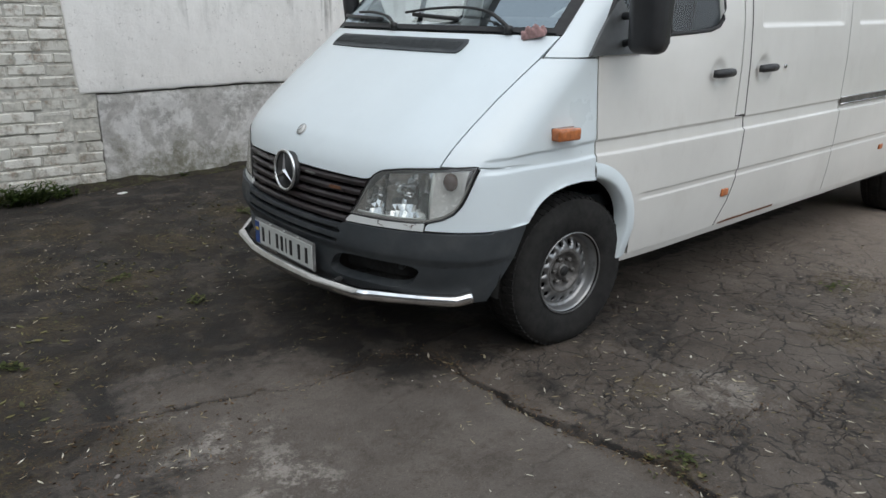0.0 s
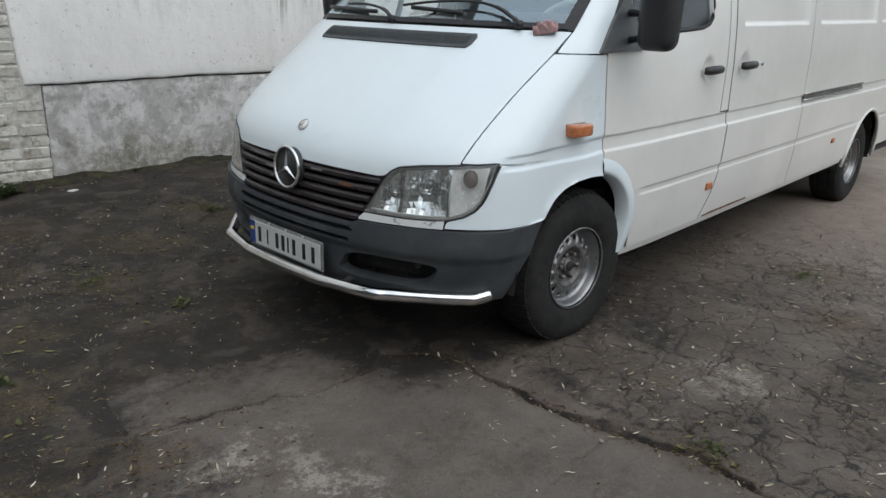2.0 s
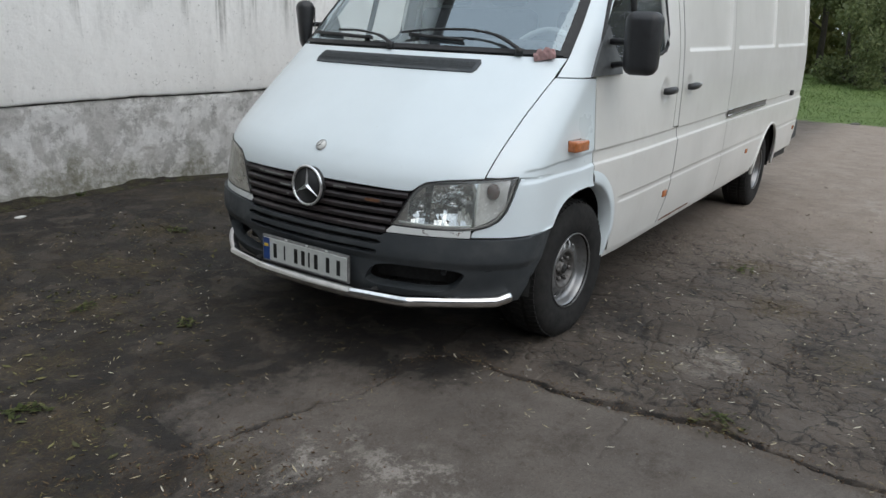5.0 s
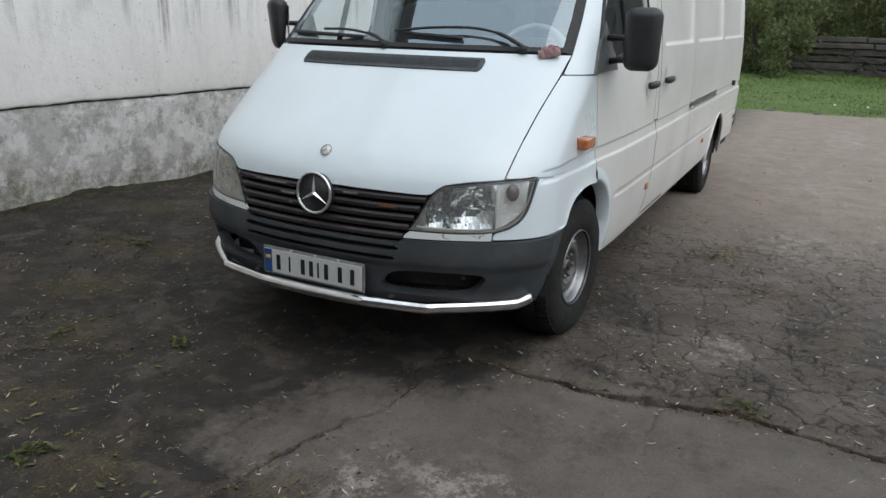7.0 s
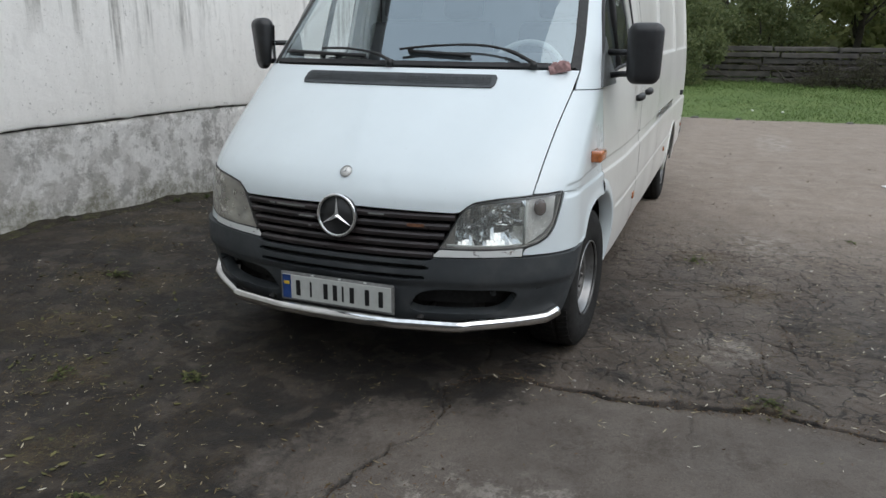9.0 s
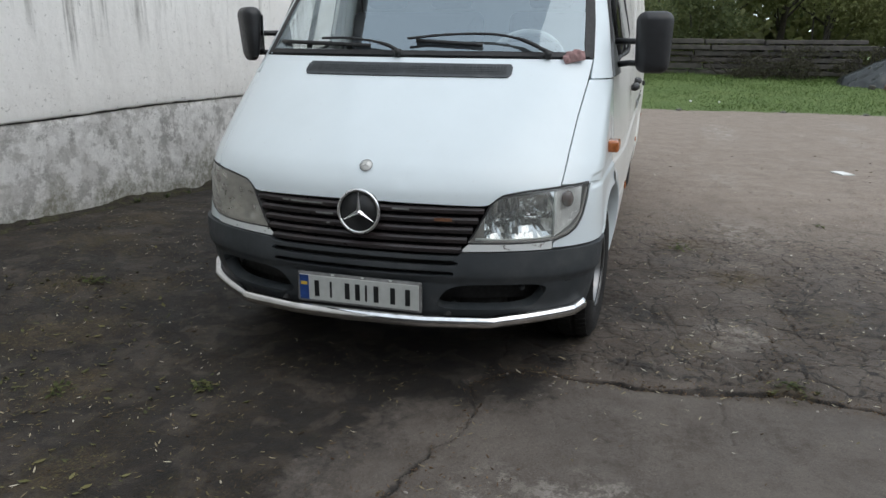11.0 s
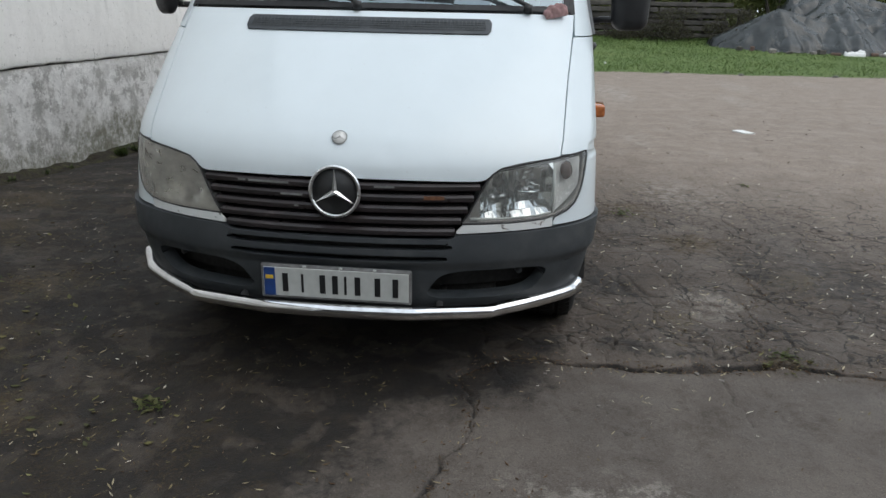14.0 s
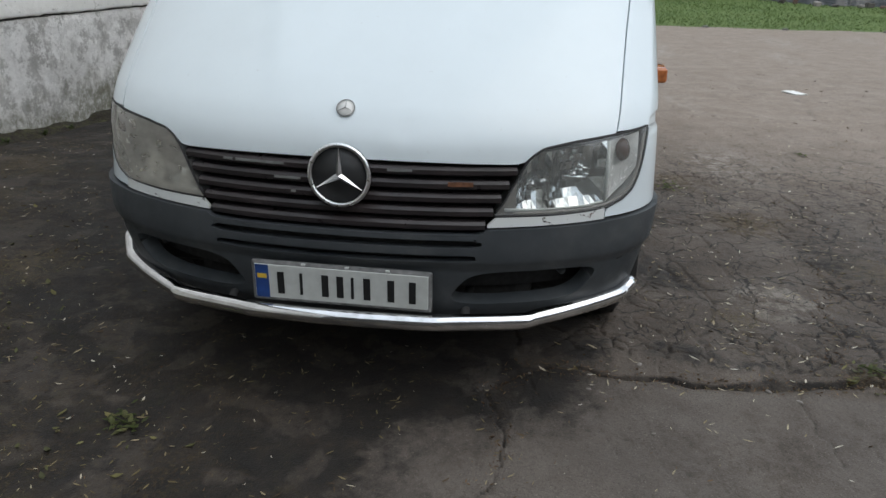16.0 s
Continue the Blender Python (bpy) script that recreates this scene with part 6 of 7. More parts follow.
    for h in range(6):
        t = 2 * math.pi * h / 6 + 0.2
        c = Vector((0.060 * math.cos(t), 0, 0.060 * math.sin(t)))
        nv2, nf = tube([c + Vector((0, o * 0.036, 0)), c + Vector((0, o * 0.066, 0)), c + Vector((0, o * 0.072, 0))], [0.0125, 0.0125, 0.007], 6)
        mesh("wheel_nut", nv2, nf, HUBSTEEL, rim, smooth=False)
    cap, capf = tube([(0, o * 0.05, 0), (0, o * 0.070, 0)], 0.024, 20)
    mesh("hub_cap", cap, capf, DARK, rim)
    bd, bdf = tube([(0, o * 0.0, 0), (0, o * 0.015, 0)], 0.16, 30)
    mesh("brake", bd, bdf, DARK, rim)
    return w


wheel("wheel", 2.38, -0.785, -3.5, -1)
wheel("wheel", 2.38, 0.785, -3.5, 1)
wheel("wheel", 6.405, -0.785, 0, -1)
wheel("wheel", 6.405, 0.785, 0, 1)


# the body sits a little askew on its springs: lower on the driver's side, the nose pushed over by a centimetre
def settle(ob):
    if ob.name.startswith("wheel") or ob.name.startswith("front_bar"):
        return
    if ob.matrix_basis.to_euler().to_matrix() != Matrix.Identity(3) or not ob.data:
        ob.location.z += 0.006 * ob.location.y
        if ob.name.startswith("side_lamp") and ob.location.x < 0:
            ob.location.y += 0.004 if ob.location.y < 0 else 0.008
        return
    off = ob.matrix_local.translation if ob.parent == van else ob.parent.matrix_local.translation + ob.location
    n = len(ob.data.vertices)
    co = np.zeros(n * 3)
    ob.data.vertices.foreach_get("co", co)
    co = co.reshape(n, 3)
    x, y = co[:, 0] + off.x + AXLE, co[:, 1] + off.y
    co[:, 2] += 0.006 * y
    co[:, 1] += np.where(y < 0, 0.020, 0.019) * smooth01((np.abs(y) - 0.5) / 0.35) * smooth01((2.75 - x) / 0.6)
    co[:, 1] += np.where(y < 0, 0.013, 0.0) * smooth01((np.abs(y) - 0.5) / 0.35) * smooth01((2.3 - x) / 0.3) * smooth01((0.9 - co[:, 2]) / 0.25)
    ob.data.vertices.foreach_set("co", co.ravel())
    ob.data.update()
    for c in ob.children:
        settle(c)


for ob in list(van.children):
    settle(ob)


# ---- far edge of the yard: lawn, timber stack, tarpaulin heap, bushes and trees ----
rng = np.random.default_rng(7)


def leaf_cloud(name, blobs, count, size, material, parent=None, seed=1, label=""):
    """Many small bent leaves spread through blobs (x, y, z, rx, ry, rz), thinner towards the middle of each."""
    r = np.random.default_rng(seed)
    weights = np.array([b[3] * b[4] * b[5] for b in blobs]) ** (2 / 3)
    pick = r.choice(len(blobs), count, p=weights / weights.sum())
    d = r.normal(size=(count, 3))
    d /= np.linalg.norm(d, axis=1)[:, None]
    rad = r.uniform(0.25, 1.0, count) ** 0.45 * (1 + 0.22 * r.normal(size=count))
    bl = np.array(blobs)[pick]
    c = bl[:, :3] + d * rad[:, None] * bl[:, 3:]
    verts = np.zeros((count, 4, 3))
    u = r.normal(size=(count, 3)) + np.array([0, 0, -0.3])
    u /= np.linalg.norm(u, axis=1)[:, None]
    w = np.cross(u, r.normal(size=(count, 3)))
    w /= np.linalg.norm(w, axis=1)[:, None]
    s = size * r.uniform(0.6, 1.4, count)[:, None]
    verts[:, 0], verts[:, 2] = c - u * s, c + u * s
    verts[:, 1], verts[:, 3] = c + w * s * 0.55 + np.array([0, 0, 0.15]) * s, c - w * s * 0.55 + np.array([0, 0, 0.15]) * s
    me = bpy.data.meshes.new(name)
    me.vertices.add(count * 4)
    me.vertices.foreach_set("co", verts.astype(np.float32).ravel())
    me.loops.add(count * 4)
    me.loops.foreach_set("vertex_index", np.arange(count * 4, dtype=np.int32))
    me.polygons.add(count)
    me.polygons.foreach_set("loop_start", np.arange(0, count * 4, 4, dtype=np.int32))
    me.polygons.foreach_set("loop_total", np.full(count, 4, dtype=np.int32))
    me.update(calc_edges=True)
    me.materials.append(material)
    ob = new(name, me)
    if parent:
        ob.parent = parent
    if label:
        tagged(ob, label)
    return ob


def stem_mesh(r, base, top, rad, kinks=5):
    pts, radii = [], []
    for i in range(kinks + 1):
        t = i / kinks
        p = Vector(base).lerp(Vector(top), t)
        pts.append(p + Vector((r.normal() * 0.06 * t, r.normal() * 0.06 * t, 0)))
        radii.append(rad * (1 - 0.75 * t))
    return tube(pts, radii, 6)


def joined(pieces):
    verts, faces = [], []
    for v, f in pieces:
        faces += [tuple(len(verts) + i for i in c) for c in f]
        verts += list(v)
    return verts, faces


def bush(label, seed, height, spread_r, count, material, leaf=0.085, low=0.0, stems=5):
    """A bush: a few bent stems from the root and an uneven crown of leaves in clumps."""
    r = np.random.default_rng(seed)
    b = tagged(new("bush"), label, "bush")
    blobs = []
    for i in range(11):
        t = r.uniform(0, 2 * math.pi)
        d = spread_r * math.sqrt(r.uniform(0.02, 1))
        z = low + (height - low) * r.uniform(0.12, 0.95)
        k2 = 1 - 0.5 * (z / height) ** 2
        blobs.append((d * math.cos(t) * k2, d * math.sin(t) * k2, z, spread_r * r.uniform(0.28, 0.5), spread_r * r.uniform(0.28, 0.5), height * r.uniform(0.13, 0.24)))
    pieces = [stem_mesh(r, (0.1 * r.normal(), 0.1 * r.normal(), 0), (bl[0], bl[1], bl[2] + 0.2), 0.045) for bl in blobs[:stems]]
    mesh("stem", *joined(pieces), BARK, b)
    leaf_cloud("crown", blobs, count, leaf, material, b, seed + 50)
    return b


def tree(label, seed, height, crown_r, count, material, crown_low, leaf=0.11):
    r = np.random.default_rng(seed)
    b = tagged(new("tree"), label, "tree")
    top = (0.4 * r.normal(), 0.4 * r.normal(), height * 0.85)
    mesh("trunk", *stem_mesh(r, (0, 0, -0.1), top, 0.16, 8), BARK, b)
    blobs, limbs = [], []
    for i in range(14):
        t = r.uniform(0, 2 * math.pi)
        d = crown_r * math.sqrt(r.uniform(0.05, 1))
        z = crown_low + (height - crown_low) * r.uniform(0.05, 1)
        blobs.append((d * math.cos(t), d * math.sin(t), z, crown_r * r.uniform(0.22, 0.4), crown_r * r.uniform(0.22, 0.4), height * r.uniform(0.07, 0.13)))
        limbs.append(stem_mesh(r, (0, 0, max(0.8, z * 0.55)), (blobs[-1][0], blobs[-1][1], z), 0.055, 5))
    mesh("limb", *joined(limbs), BARK, b)
    leaf_cloud("crown", blobs, count, leaf, material, b, seed + 90)
    return b


def stand(ob, x, y, turn=0, dz=-0.05):
    ob.matrix_basis = pose(x, y, ground_z(x, y) + dz, 0, 0, turn)
    return ob


b1 = stand(bush("dense dark green bush at the lawn's far edge", 3, 4.2, 1.9, 9500, BUSH, 0.075), 27.4, 3.7)
b2 = stand(bush("dense green bush reaching down to the grass", 4, 3.6, 1.6, 7500, BUSHPALE, 0.075, low=0.2), 28.3, 6.6, 30)
b3 = stand(bush("loose dark bush behind the timber stack", 5, 3.4, 1.7, 4500, BUSH, 0.07, low=1.0), 29.2, 0.6)
b5 = stand(bush("low dull tangle of brambles before the timber stack", 8, 1.1, 1.1, 1900, BRAMBLE, 0.04, low=0.05, stems=14), 25.3, -2.6)
copy_thing(b5, pose(25.2, -4.3, ground_z(25.2, -4.3) - 0.05, 0, 0, 70))
copy_thing(b5, pose(25.4, -0.9, ground_z(25.4, -0.9) - 0.35, 0, 0, 160))
stand(bush("dense dark bush standing down to the grass", 15, 2.7, 1.15, 6500, BUSH, 0.06, low=0.0, stems=7), 25.1, 3.15)
b4 = stand(bush("pale young bush hanging over the timber stack", 6, 4.6, 2.3, 9000, BUSHPALE, 0.075, low=1.5), 28.6, -3.6)
for src, x, y, turn in ((b1, 28.6, 9.6, 70), (b1, 29.8, -8.4, 140), (b2, 30.5, -11.8, 200), (b4, 28.9, -6.9, 95), (b3, 30.6, 3.0, 40), (b1, 29.2, -14.5, 260), (b2, 27.0, 12.2, 15)):
    c = copy_thing(src, pose(x, y, ground_z(x, y) - 0.05, 0, 0, turn))
t1 = stand(tree("slender tree with young leaves behind the lawn", 11, 8.0, 2.6, 5200, BUSHPALE, 2.6), 31.5, 1.9)
t2 = stand(tree("dark leafy tree behind the timber stack", 12, 9.0, 3.0, 6500, BUSH, 2.2), 33.0, -4.8)
for src, x, y, turn in ((t1, 32.4, -0.6, 80), (t1, 31.2, -2.6, 190), (t2, 34.5, 5.6, 60), (t1, 33.4, 8.6, 300), (t2, 34.0, -10.5, 130), (t1, 34.4, -7.6, 20), (t2, 35.5, -15.5, 250), (t2, 35.8, 12.5, 10)):
    copy_thing(src, pose(x, y, ground_z(x, y) - 0.05, 0, 0, turn))
# woods far behind
blobs = []
for i in range(60):
    y = -42 + 84 * i / 59
    h = rng.uniform(6, 10) * (0.35 if -2.6 < y < 3.0 else 1.0)
    blobs.append((42 + rng.normal() * 2.5, y, 0.3 + h * 0.45, 2.4, 2.6, h * 0.58))
tagged(leaf_cloud("far_woods", blobs, 95000, 0.26, BUSHPALE, None, 333), "dark green woods far behind the yard", "woods", kind="stuff")

# timber stack
stack = tagged(new("timber_stack"), "stack of weathered grey timber beams on the grass", "timber")
SX, SY = 26.2, -1.2
stack.location = (SX, SY, ground_z(SX, SY))
for layer in range(6):
    y = -3.4 + 0.25 * rng.normal()
    while y < 3.3:
        ln = rng.uniform(1.8, 3.4)
        for row in range(2):
            bm = box_bm(row * 0.34 + 0.05 * rng.normal(), y + ln / 2, 0.12 + layer * 0.205 + 0.01 * rng.normal(), 0.26, ln - 0.06, 0.15 + 0.02 * rng.normal(), 0.015, 1)
            ob = part("beam", bm, TIMBER, stack)
        y += ln
    if layer < 5:
        for yy in (-2.6, -0.4, 2.0):
            part("spacer", box_bm(0.15, yy + 0.2 * rng.normal(), 0.22 + layer * 0.205, 0.7, 0.08, 0.05), TIMBER, stack)
# loose branches lying against the stack
for i in range(9):
    y0 = rng.uniform(-4.0, 1.5)
    p = [(SX - 0.55, y0, ground_z(SX - 0.5, y0) + 0.08), (SX - 0.4, y0 + rng.uniform(0.4, 1.2), ground_z(SX, y0) + rng.uniform(0.3, 0.6)), (SX - 0.3, y0 + rng.uniform(1.3, 2.2), ground_z(SX, y0) + rng.uniform(0.4, 0.9))]
    tagged(mesh("branch", *tube(curve_through(p, 4), [0.03 - 0.003 * k2 for k2 in range(9)], 6), BARK), "bare broken branch leaning on the timber stack", "branch", "branches by the timber stack")

# heap under black sheeting
TXC, TYC = 24.6, -8.4
TENTS = [  # top x, y, height; fall towards +y, -y, -x, +x for each metre
    (23.75, -5.40, 1.24, 0.52, 0.30, 0.86, 0.30),
    (25.10, -7.60, 1.76, 0.13, 0.20, 0.62, 0.60),
    (24.00, -7.15, 1.12, 0.55, 0.22, 0.66, 0.20),
    (24.20, -9.40, 1.45, 0.30, 0.35, 0.74, 0.45),
    (23.90, -11.6, 1.10, 0.34, 0.62, 0.66, 0.40),
]


def sheet_height(x, y):
    best = -0.2
    for px, py, h, a, b, c, d in TENTS:
        fall = (a * (y - py) if y > py else b * (py - y)) + (c * (px - x) if x < px else d * (x - px))
        if py == -7.60 and y > -6.05:
            fall += 2.2 * (y + 6.05)
        turn = math.atan2(y - py, x - px)
        r = math.hypot(x - px, y - py)
        fold = 0.10 * r * (abs(math.sin(turn * 4.5 + px * 3)) - 0.6) + 0.05 * r * (abs(math.sin(turn * 11 + py)) - 0.6)
        best = max(best, h - fall + fold)
    return best


cols, rws = 72, 124
tv = []
for i in range(cols + 1):
    for j in range(rws + 1):
        x, y = TXC - 2.4 + 4.8 * i / cols, -13.2 + 9.7 * j / rws
        z = sheet_height(x, y) + 0.05 * (float(fbm(np.array(x * 2.3), np.array(y * 2.3), 3, 29)) - 0.5)
        hem = 0.05 + 0.10 * float(fbm(np.array(y * 3.0), np.array(x * 3.0), 3, 33))
        rim = i in (0, cols) or j in (0, rws)
        tv.append((x, y, ground_z(x, y) + (-0.06 if rim or z < hem else z)))
tagged(mesh("tarpaulin", tv, grid_faces(cols + 1, rws + 1), TARP, smooth=True), "creased black plastic sheeting over a heap on the grass", "tarpaulin")
for i in range(24):
    y = -4.2 - 0.36 * i + 0.1 * rng.normal()
    x = TXC - 2.3 + (0.5 if i < 2 else 0.05) + 0.12 * rng.normal()
    sx, sy, sz = rng.uniform(0.1, 0.22), rng.uniform(0.12, 0.28), rng.uniform(0.07, 0.16)
    bm = box_bm(0, 0, 0, sx, sy, sz, 0.02, 1)
    ob = part("brick" if i % 3 else "rubble_stone", bm, (TIMBER, REDBRICK, RUBBLE)[i % 3], None)
    ob.matrix_basis = pose(x, y, ground_z(x, y) + sz * 0.42, rng.normal() * 6, rng.normal() * 6, rng.uniform(0, 180))
    tagged(ob, "loose broken brick holding down the sheeting" if i % 3 else "grey rubble stone beside the covered heap", "rubble", "rubble along the heap")
for x, y, sx, sy in ((22.1, -7.2, 0.16, 0.55), (22.15, -8.2, 0.14, 0.32), (22.2, -10.3, 0.16, 0.6)):
    nv2 = [(x + sx * (a / 6 - 0.5), y + sy * (b / 8 - 0.5), ground_z(x, y) + 0.06 + 0.16 * float(fbm(np.array(a * 0.7 + x), np.array(b * 0.6 + y), 2, 3)) - 0.1 * abs(a / 6 - 0.5)) for a in range(7) for b in range(9)]
    nv2 += [(p[0], p[1], ground_z(x, y) - 0.02) for p in nv2]
    ff = grid_faces(7, 9)
    edge = [i * 9 for i in range(7)] + [54 + j for j in range(1, 9)] + [i * 9 + 8 for i in range(5, -1, -1)] + [j for j in range(7, 0, -1)]
    ff += [(b, a, 63 + a, 63 + b) for a, b in zip(edge, edge[1:] + edge[:1])]
    tagged(mesh("plastic_scrap", nv2, ff, PAPER), "crumpled white plastic scrap beside the heap", "scrap", "scraps by the heap")

# grass
n = 120000
gxs, gys = rng.uniform(16.3, 27.5, n), rng.uniform(-17, 13, n)
keep = gxs > lawn_edge(gys) - 0.12 * rng.uniform(0, 1, n) ** 3 * 4
gxs, gys = gxs[keep], gys[keep]
n = len(gxs)
gz = ground_base(gxs, gys)
hgt = rng.uniform(0.02, 0.06, n) * (0.35 + 1.5 * fbm(gxs * 0.8, gys * 0.8, 3, 7) ** 1.5) * (1 + 1.2 * smooth01((gxs - 22.5) / 3)) * np.clip((gxs - lawn_edge(gys)) * 1.5 + 0.4, 0.4, 1)
ang = rng.uniform(0, 2 * math.pi, n)
wid = rng.uniform(0.006, 0.013, n)
lean = rng.normal(size=(n, 2)) * 0.06
gv = np.zeros((n, 3, 3))
gv[:, 0] = np.stack([gxs - wid * np.cos(ang), gys - wid * np.sin(ang), gz - 0.01], -1)
gv[:, 1] = np.stack([gxs + wid * np.cos(ang), gys + wid * np.sin(ang), gz - 0.01], -1)
gv[:, 2] = np.stack([gxs + lean[:, 0], gys + lean[:, 1], gz + hgt], -1)
me = bpy.data.meshes.new("grass")
me.vertices.add(n * 3)
me.vertices.foreach_set("co", gv.astype(np.float32).ravel())
me.loops.add(n * 3)
me.loops.foreach_set("vertex_index", np.arange(n * 3, dtype=np.int32))
me.polygons.add(n)
me.polygons.foreach_set("loop_start", np.arange(0, n * 3, 3, dtype=np.int32))
me.polygons.foreach_set("loop_total", np.full(n, 3, dtype=np.int32))
me.update(calc_edges=True)
me.materials.append(GRASS)
tagged(new("grass", me), "short green lawn grass with pale tips", "grass", kind="stuff")
for i in range(4):
    x, y = rng.uniform(18, 25), rng.uniform(-6, 4)
    bm = bmesh.new()
    bmesh.ops.create_icosphere(bm, subdivisions=2, radius=0.032)
    for v in bm.verts:
        v.co *= 1 + 0.35 * noise.noise(v.co * 30 + Vector((i, 0, 0)))
        v.co.z *= 0.7
    ob = part("white_scrap", bm, PAPER, None)
    ob.location = (x, y, ground_z(x, y) + 0.04)
    tagged(ob, "small white scrap lying in the grass", "scrap", "scraps in the grass")
# clods along the lawn's edge
for i in range(7):
    y = -6 + 1.7 * i + 0.5 * rng.normal()
    x = float(lawn_edge(y)) - 0.05
    bm = bmesh.new()
    bmesh.ops.create_icosphere(bm, subdivisions=2, radius=1)
    for v in bm.verts:
        v.co *= 1 + 0.4 * noise.noise(v.co * 1.7 + Vector((i * 3.0, 0, 0)))
    ob = part("soil_clod", bm, CORE, None, smooth=True)
    ob.matrix_basis = pose(x, y, ground_z(x, y) + 0.01, 0, 0, 40 * i) @ Matrix.Diagonal((0.07, rng.uniform(0.05, 0.10), 0.03, 1))
    tagged(ob, "dark soil clod at the lawn's edge", "clod", "clods along the lawn")

# ---- litter on the yard ----


def litter(name, count, place, size, material, label, seed, curl=0.35, broad=1.0):
    r = np.random.default_rng(seed)
    verts, faces = [], []
    for i in range(count):
        x, y = place(r)
        z = ground_z(x, y) + 0.002
        ln = size[0] + (size[1] - size[0]) * r.uniform() ** 2.2
        w = ln * r.uniform(0.12, 0.27) * broad
        t = r.uniform(0, 2 * math.pi)
        ca, sa = math.cos(t), math.sin(t)
        up = curl * ln * r.uniform(0.1, 1)
        tip = r.uniform(0.0, 0.5) * up
        b = len(verts)
        for a, s, h in ((-0.5, 0, tip), (-0.1, 0.5, up * 0.4), (-0.1, 0, 0.0), (-0.1, -0.5, up * 0.4), (0.25, 0.42, up * 0.5), (0.25, 0, 0.002), (0.25, -0.42, up * 0.5), (0.5, 0, up)):
            verts.append((x + ca * a * ln - sa * s * w, y + sa * a * ln + ca * s * w, z + h))
        faces += [(b, b + 2, b + 1), (b, b + 3, b + 2), (b + 1, b + 2, b + 5, b + 4), (b + 2, b + 3, b + 6, b + 5), (b + 4, b + 5, b + 7), (b + 5, b + 6, b + 7)]
    return tagged(mesh(name, verts, faces, material), label, "litter", kind="stuff")


def under_van(x, y):
    return 2.0 < x < 7.7 and 2.3 < y < 3.8


def everywhere(r):
    while True:
        x, y = r.uniform(-0.5, 6.5), r.uniform(-0.8, 6.25)
        dens = (0.13 if x < 1.8 else 0.30) + 0.7 * float(smooth01((y - 2.8) / 1.2)) + 0.55 * float(smooth01((x - 1.85) / 0.2)) * (y < 2.4)
        dens *= 0.4 + 1.2 * float(fbm(np.array(x * 1.7), np.array(y * 1.7), 3, 77))
        if r.uniform() < dens and not (under_van(x, y) and r.uniform() < 0.85):
            return x, y


def mossy(r):
    while True:
        x, y = r.uniform(-0.4, 4.5), r.uniform(2.8, 6.25)
        if r.uniform() < float(smooth01((fbm(np.array(x * 2.4), np.array(y * 2.4), 3, 83) - 0.42) / 0.2)) and not (x > 1.9 and y < 3.9):
            return x, y


def further(r):
    return r.uniform(6, 16), r.uniform(-5, 2.0)


def near_right(r):
    while True:
        x, y = r.uniform(1.5, 5.2), r.uniform(0.2, 2.5)
        if r.uniform() < 0.25 + 0.9 * float(fbm(np.array(x * 1.9), np.array(y * 1.9), 3, 97)) - 0.12 * abs(x - 2.4) and not under_van(x, y):
            return x, y


def cracks_place(r):
    w, d, pts = CRACKS[r.choice([0, 0, 0, 0, 1, 6])]
    i = r.integers(0, len(pts) - 1)
    t = r.uniform()
    return pts[i][0] + (pts[i + 1][0] - pts[i][0]) * t + r.normal() * 0.035, pts[i][1] + (pts[i + 1][1] - pts[i][1]) * t + r.normal() * 0.035


def clump_place(r):
    cx, cy, sx, sy = [(2.1, 5.35, 0.28, 0.2), (1.65, 4.9, 0.3, 0.22), (1.35, 4.35, 0.35, 0.3), (0.9, 4.55, 0.5, 0.4), (1.02, 4.2, 0.2, 0.2), (0.35, 3.4, 0.2, 0.15), (2.3, 1.62, 0.18, 0.12), (2.7, 0.85, 0.2, 0.18)][r.integers(0, 8)]
    return cx + r.normal() * sx, min(6.2, cy + r.normal() * sy)


k = Mat("pale_catkins")
k.put("Base Color", k.ramp(k.isle(), (0.0, (0.20, 0.155, 0.085)), (0.4, (0.34, 0.29, 0.19)), (0.8, (0.48, 0.44, 0.33)), (1.0, (0.66, 0.63, 0.55)))).put("Roughness", 0.8)
CATKIN = k.m
k = Mat("green_leaflets")
k.put("Base Color", k.ramp(k.isle(), (0.0, (0.04, 0.042, 0.014)), (0.4, (0.075, 0.078, 0.024)), (0.75, (0.12, 0.105, 0.034)), (1.0, (0.19, 0.18, 0.075)))).put("Roughness", 0.75)
LEAFLET = k.m
GREENS = [(2.1, 5.15, 0.22), (1.70, 4.48, 0.20), (1.53, 4.70, 0.20), (1.29, 3.66, 0.10), (1.1, 4.25, 0.16), (0.37, 3.36, 0.12), (2.05, 5.06, 0.25), (2.3, 4.63, 0.2), (0.6, 3.74, 0.14), (0.4, 3.0, 0.14), (1.15, 4.19, 0.2), (2.6, 5.4, 0.35), (0.8, 4.6, 0.4), (1.93, 1.27, 0.07)]


def greens_place(r):
    cx, cy, sd = GREENS[r.integers(0, len(GREENS))]
    return cx + r.normal() * sd, min(6.2, cy + r.normal() * sd)


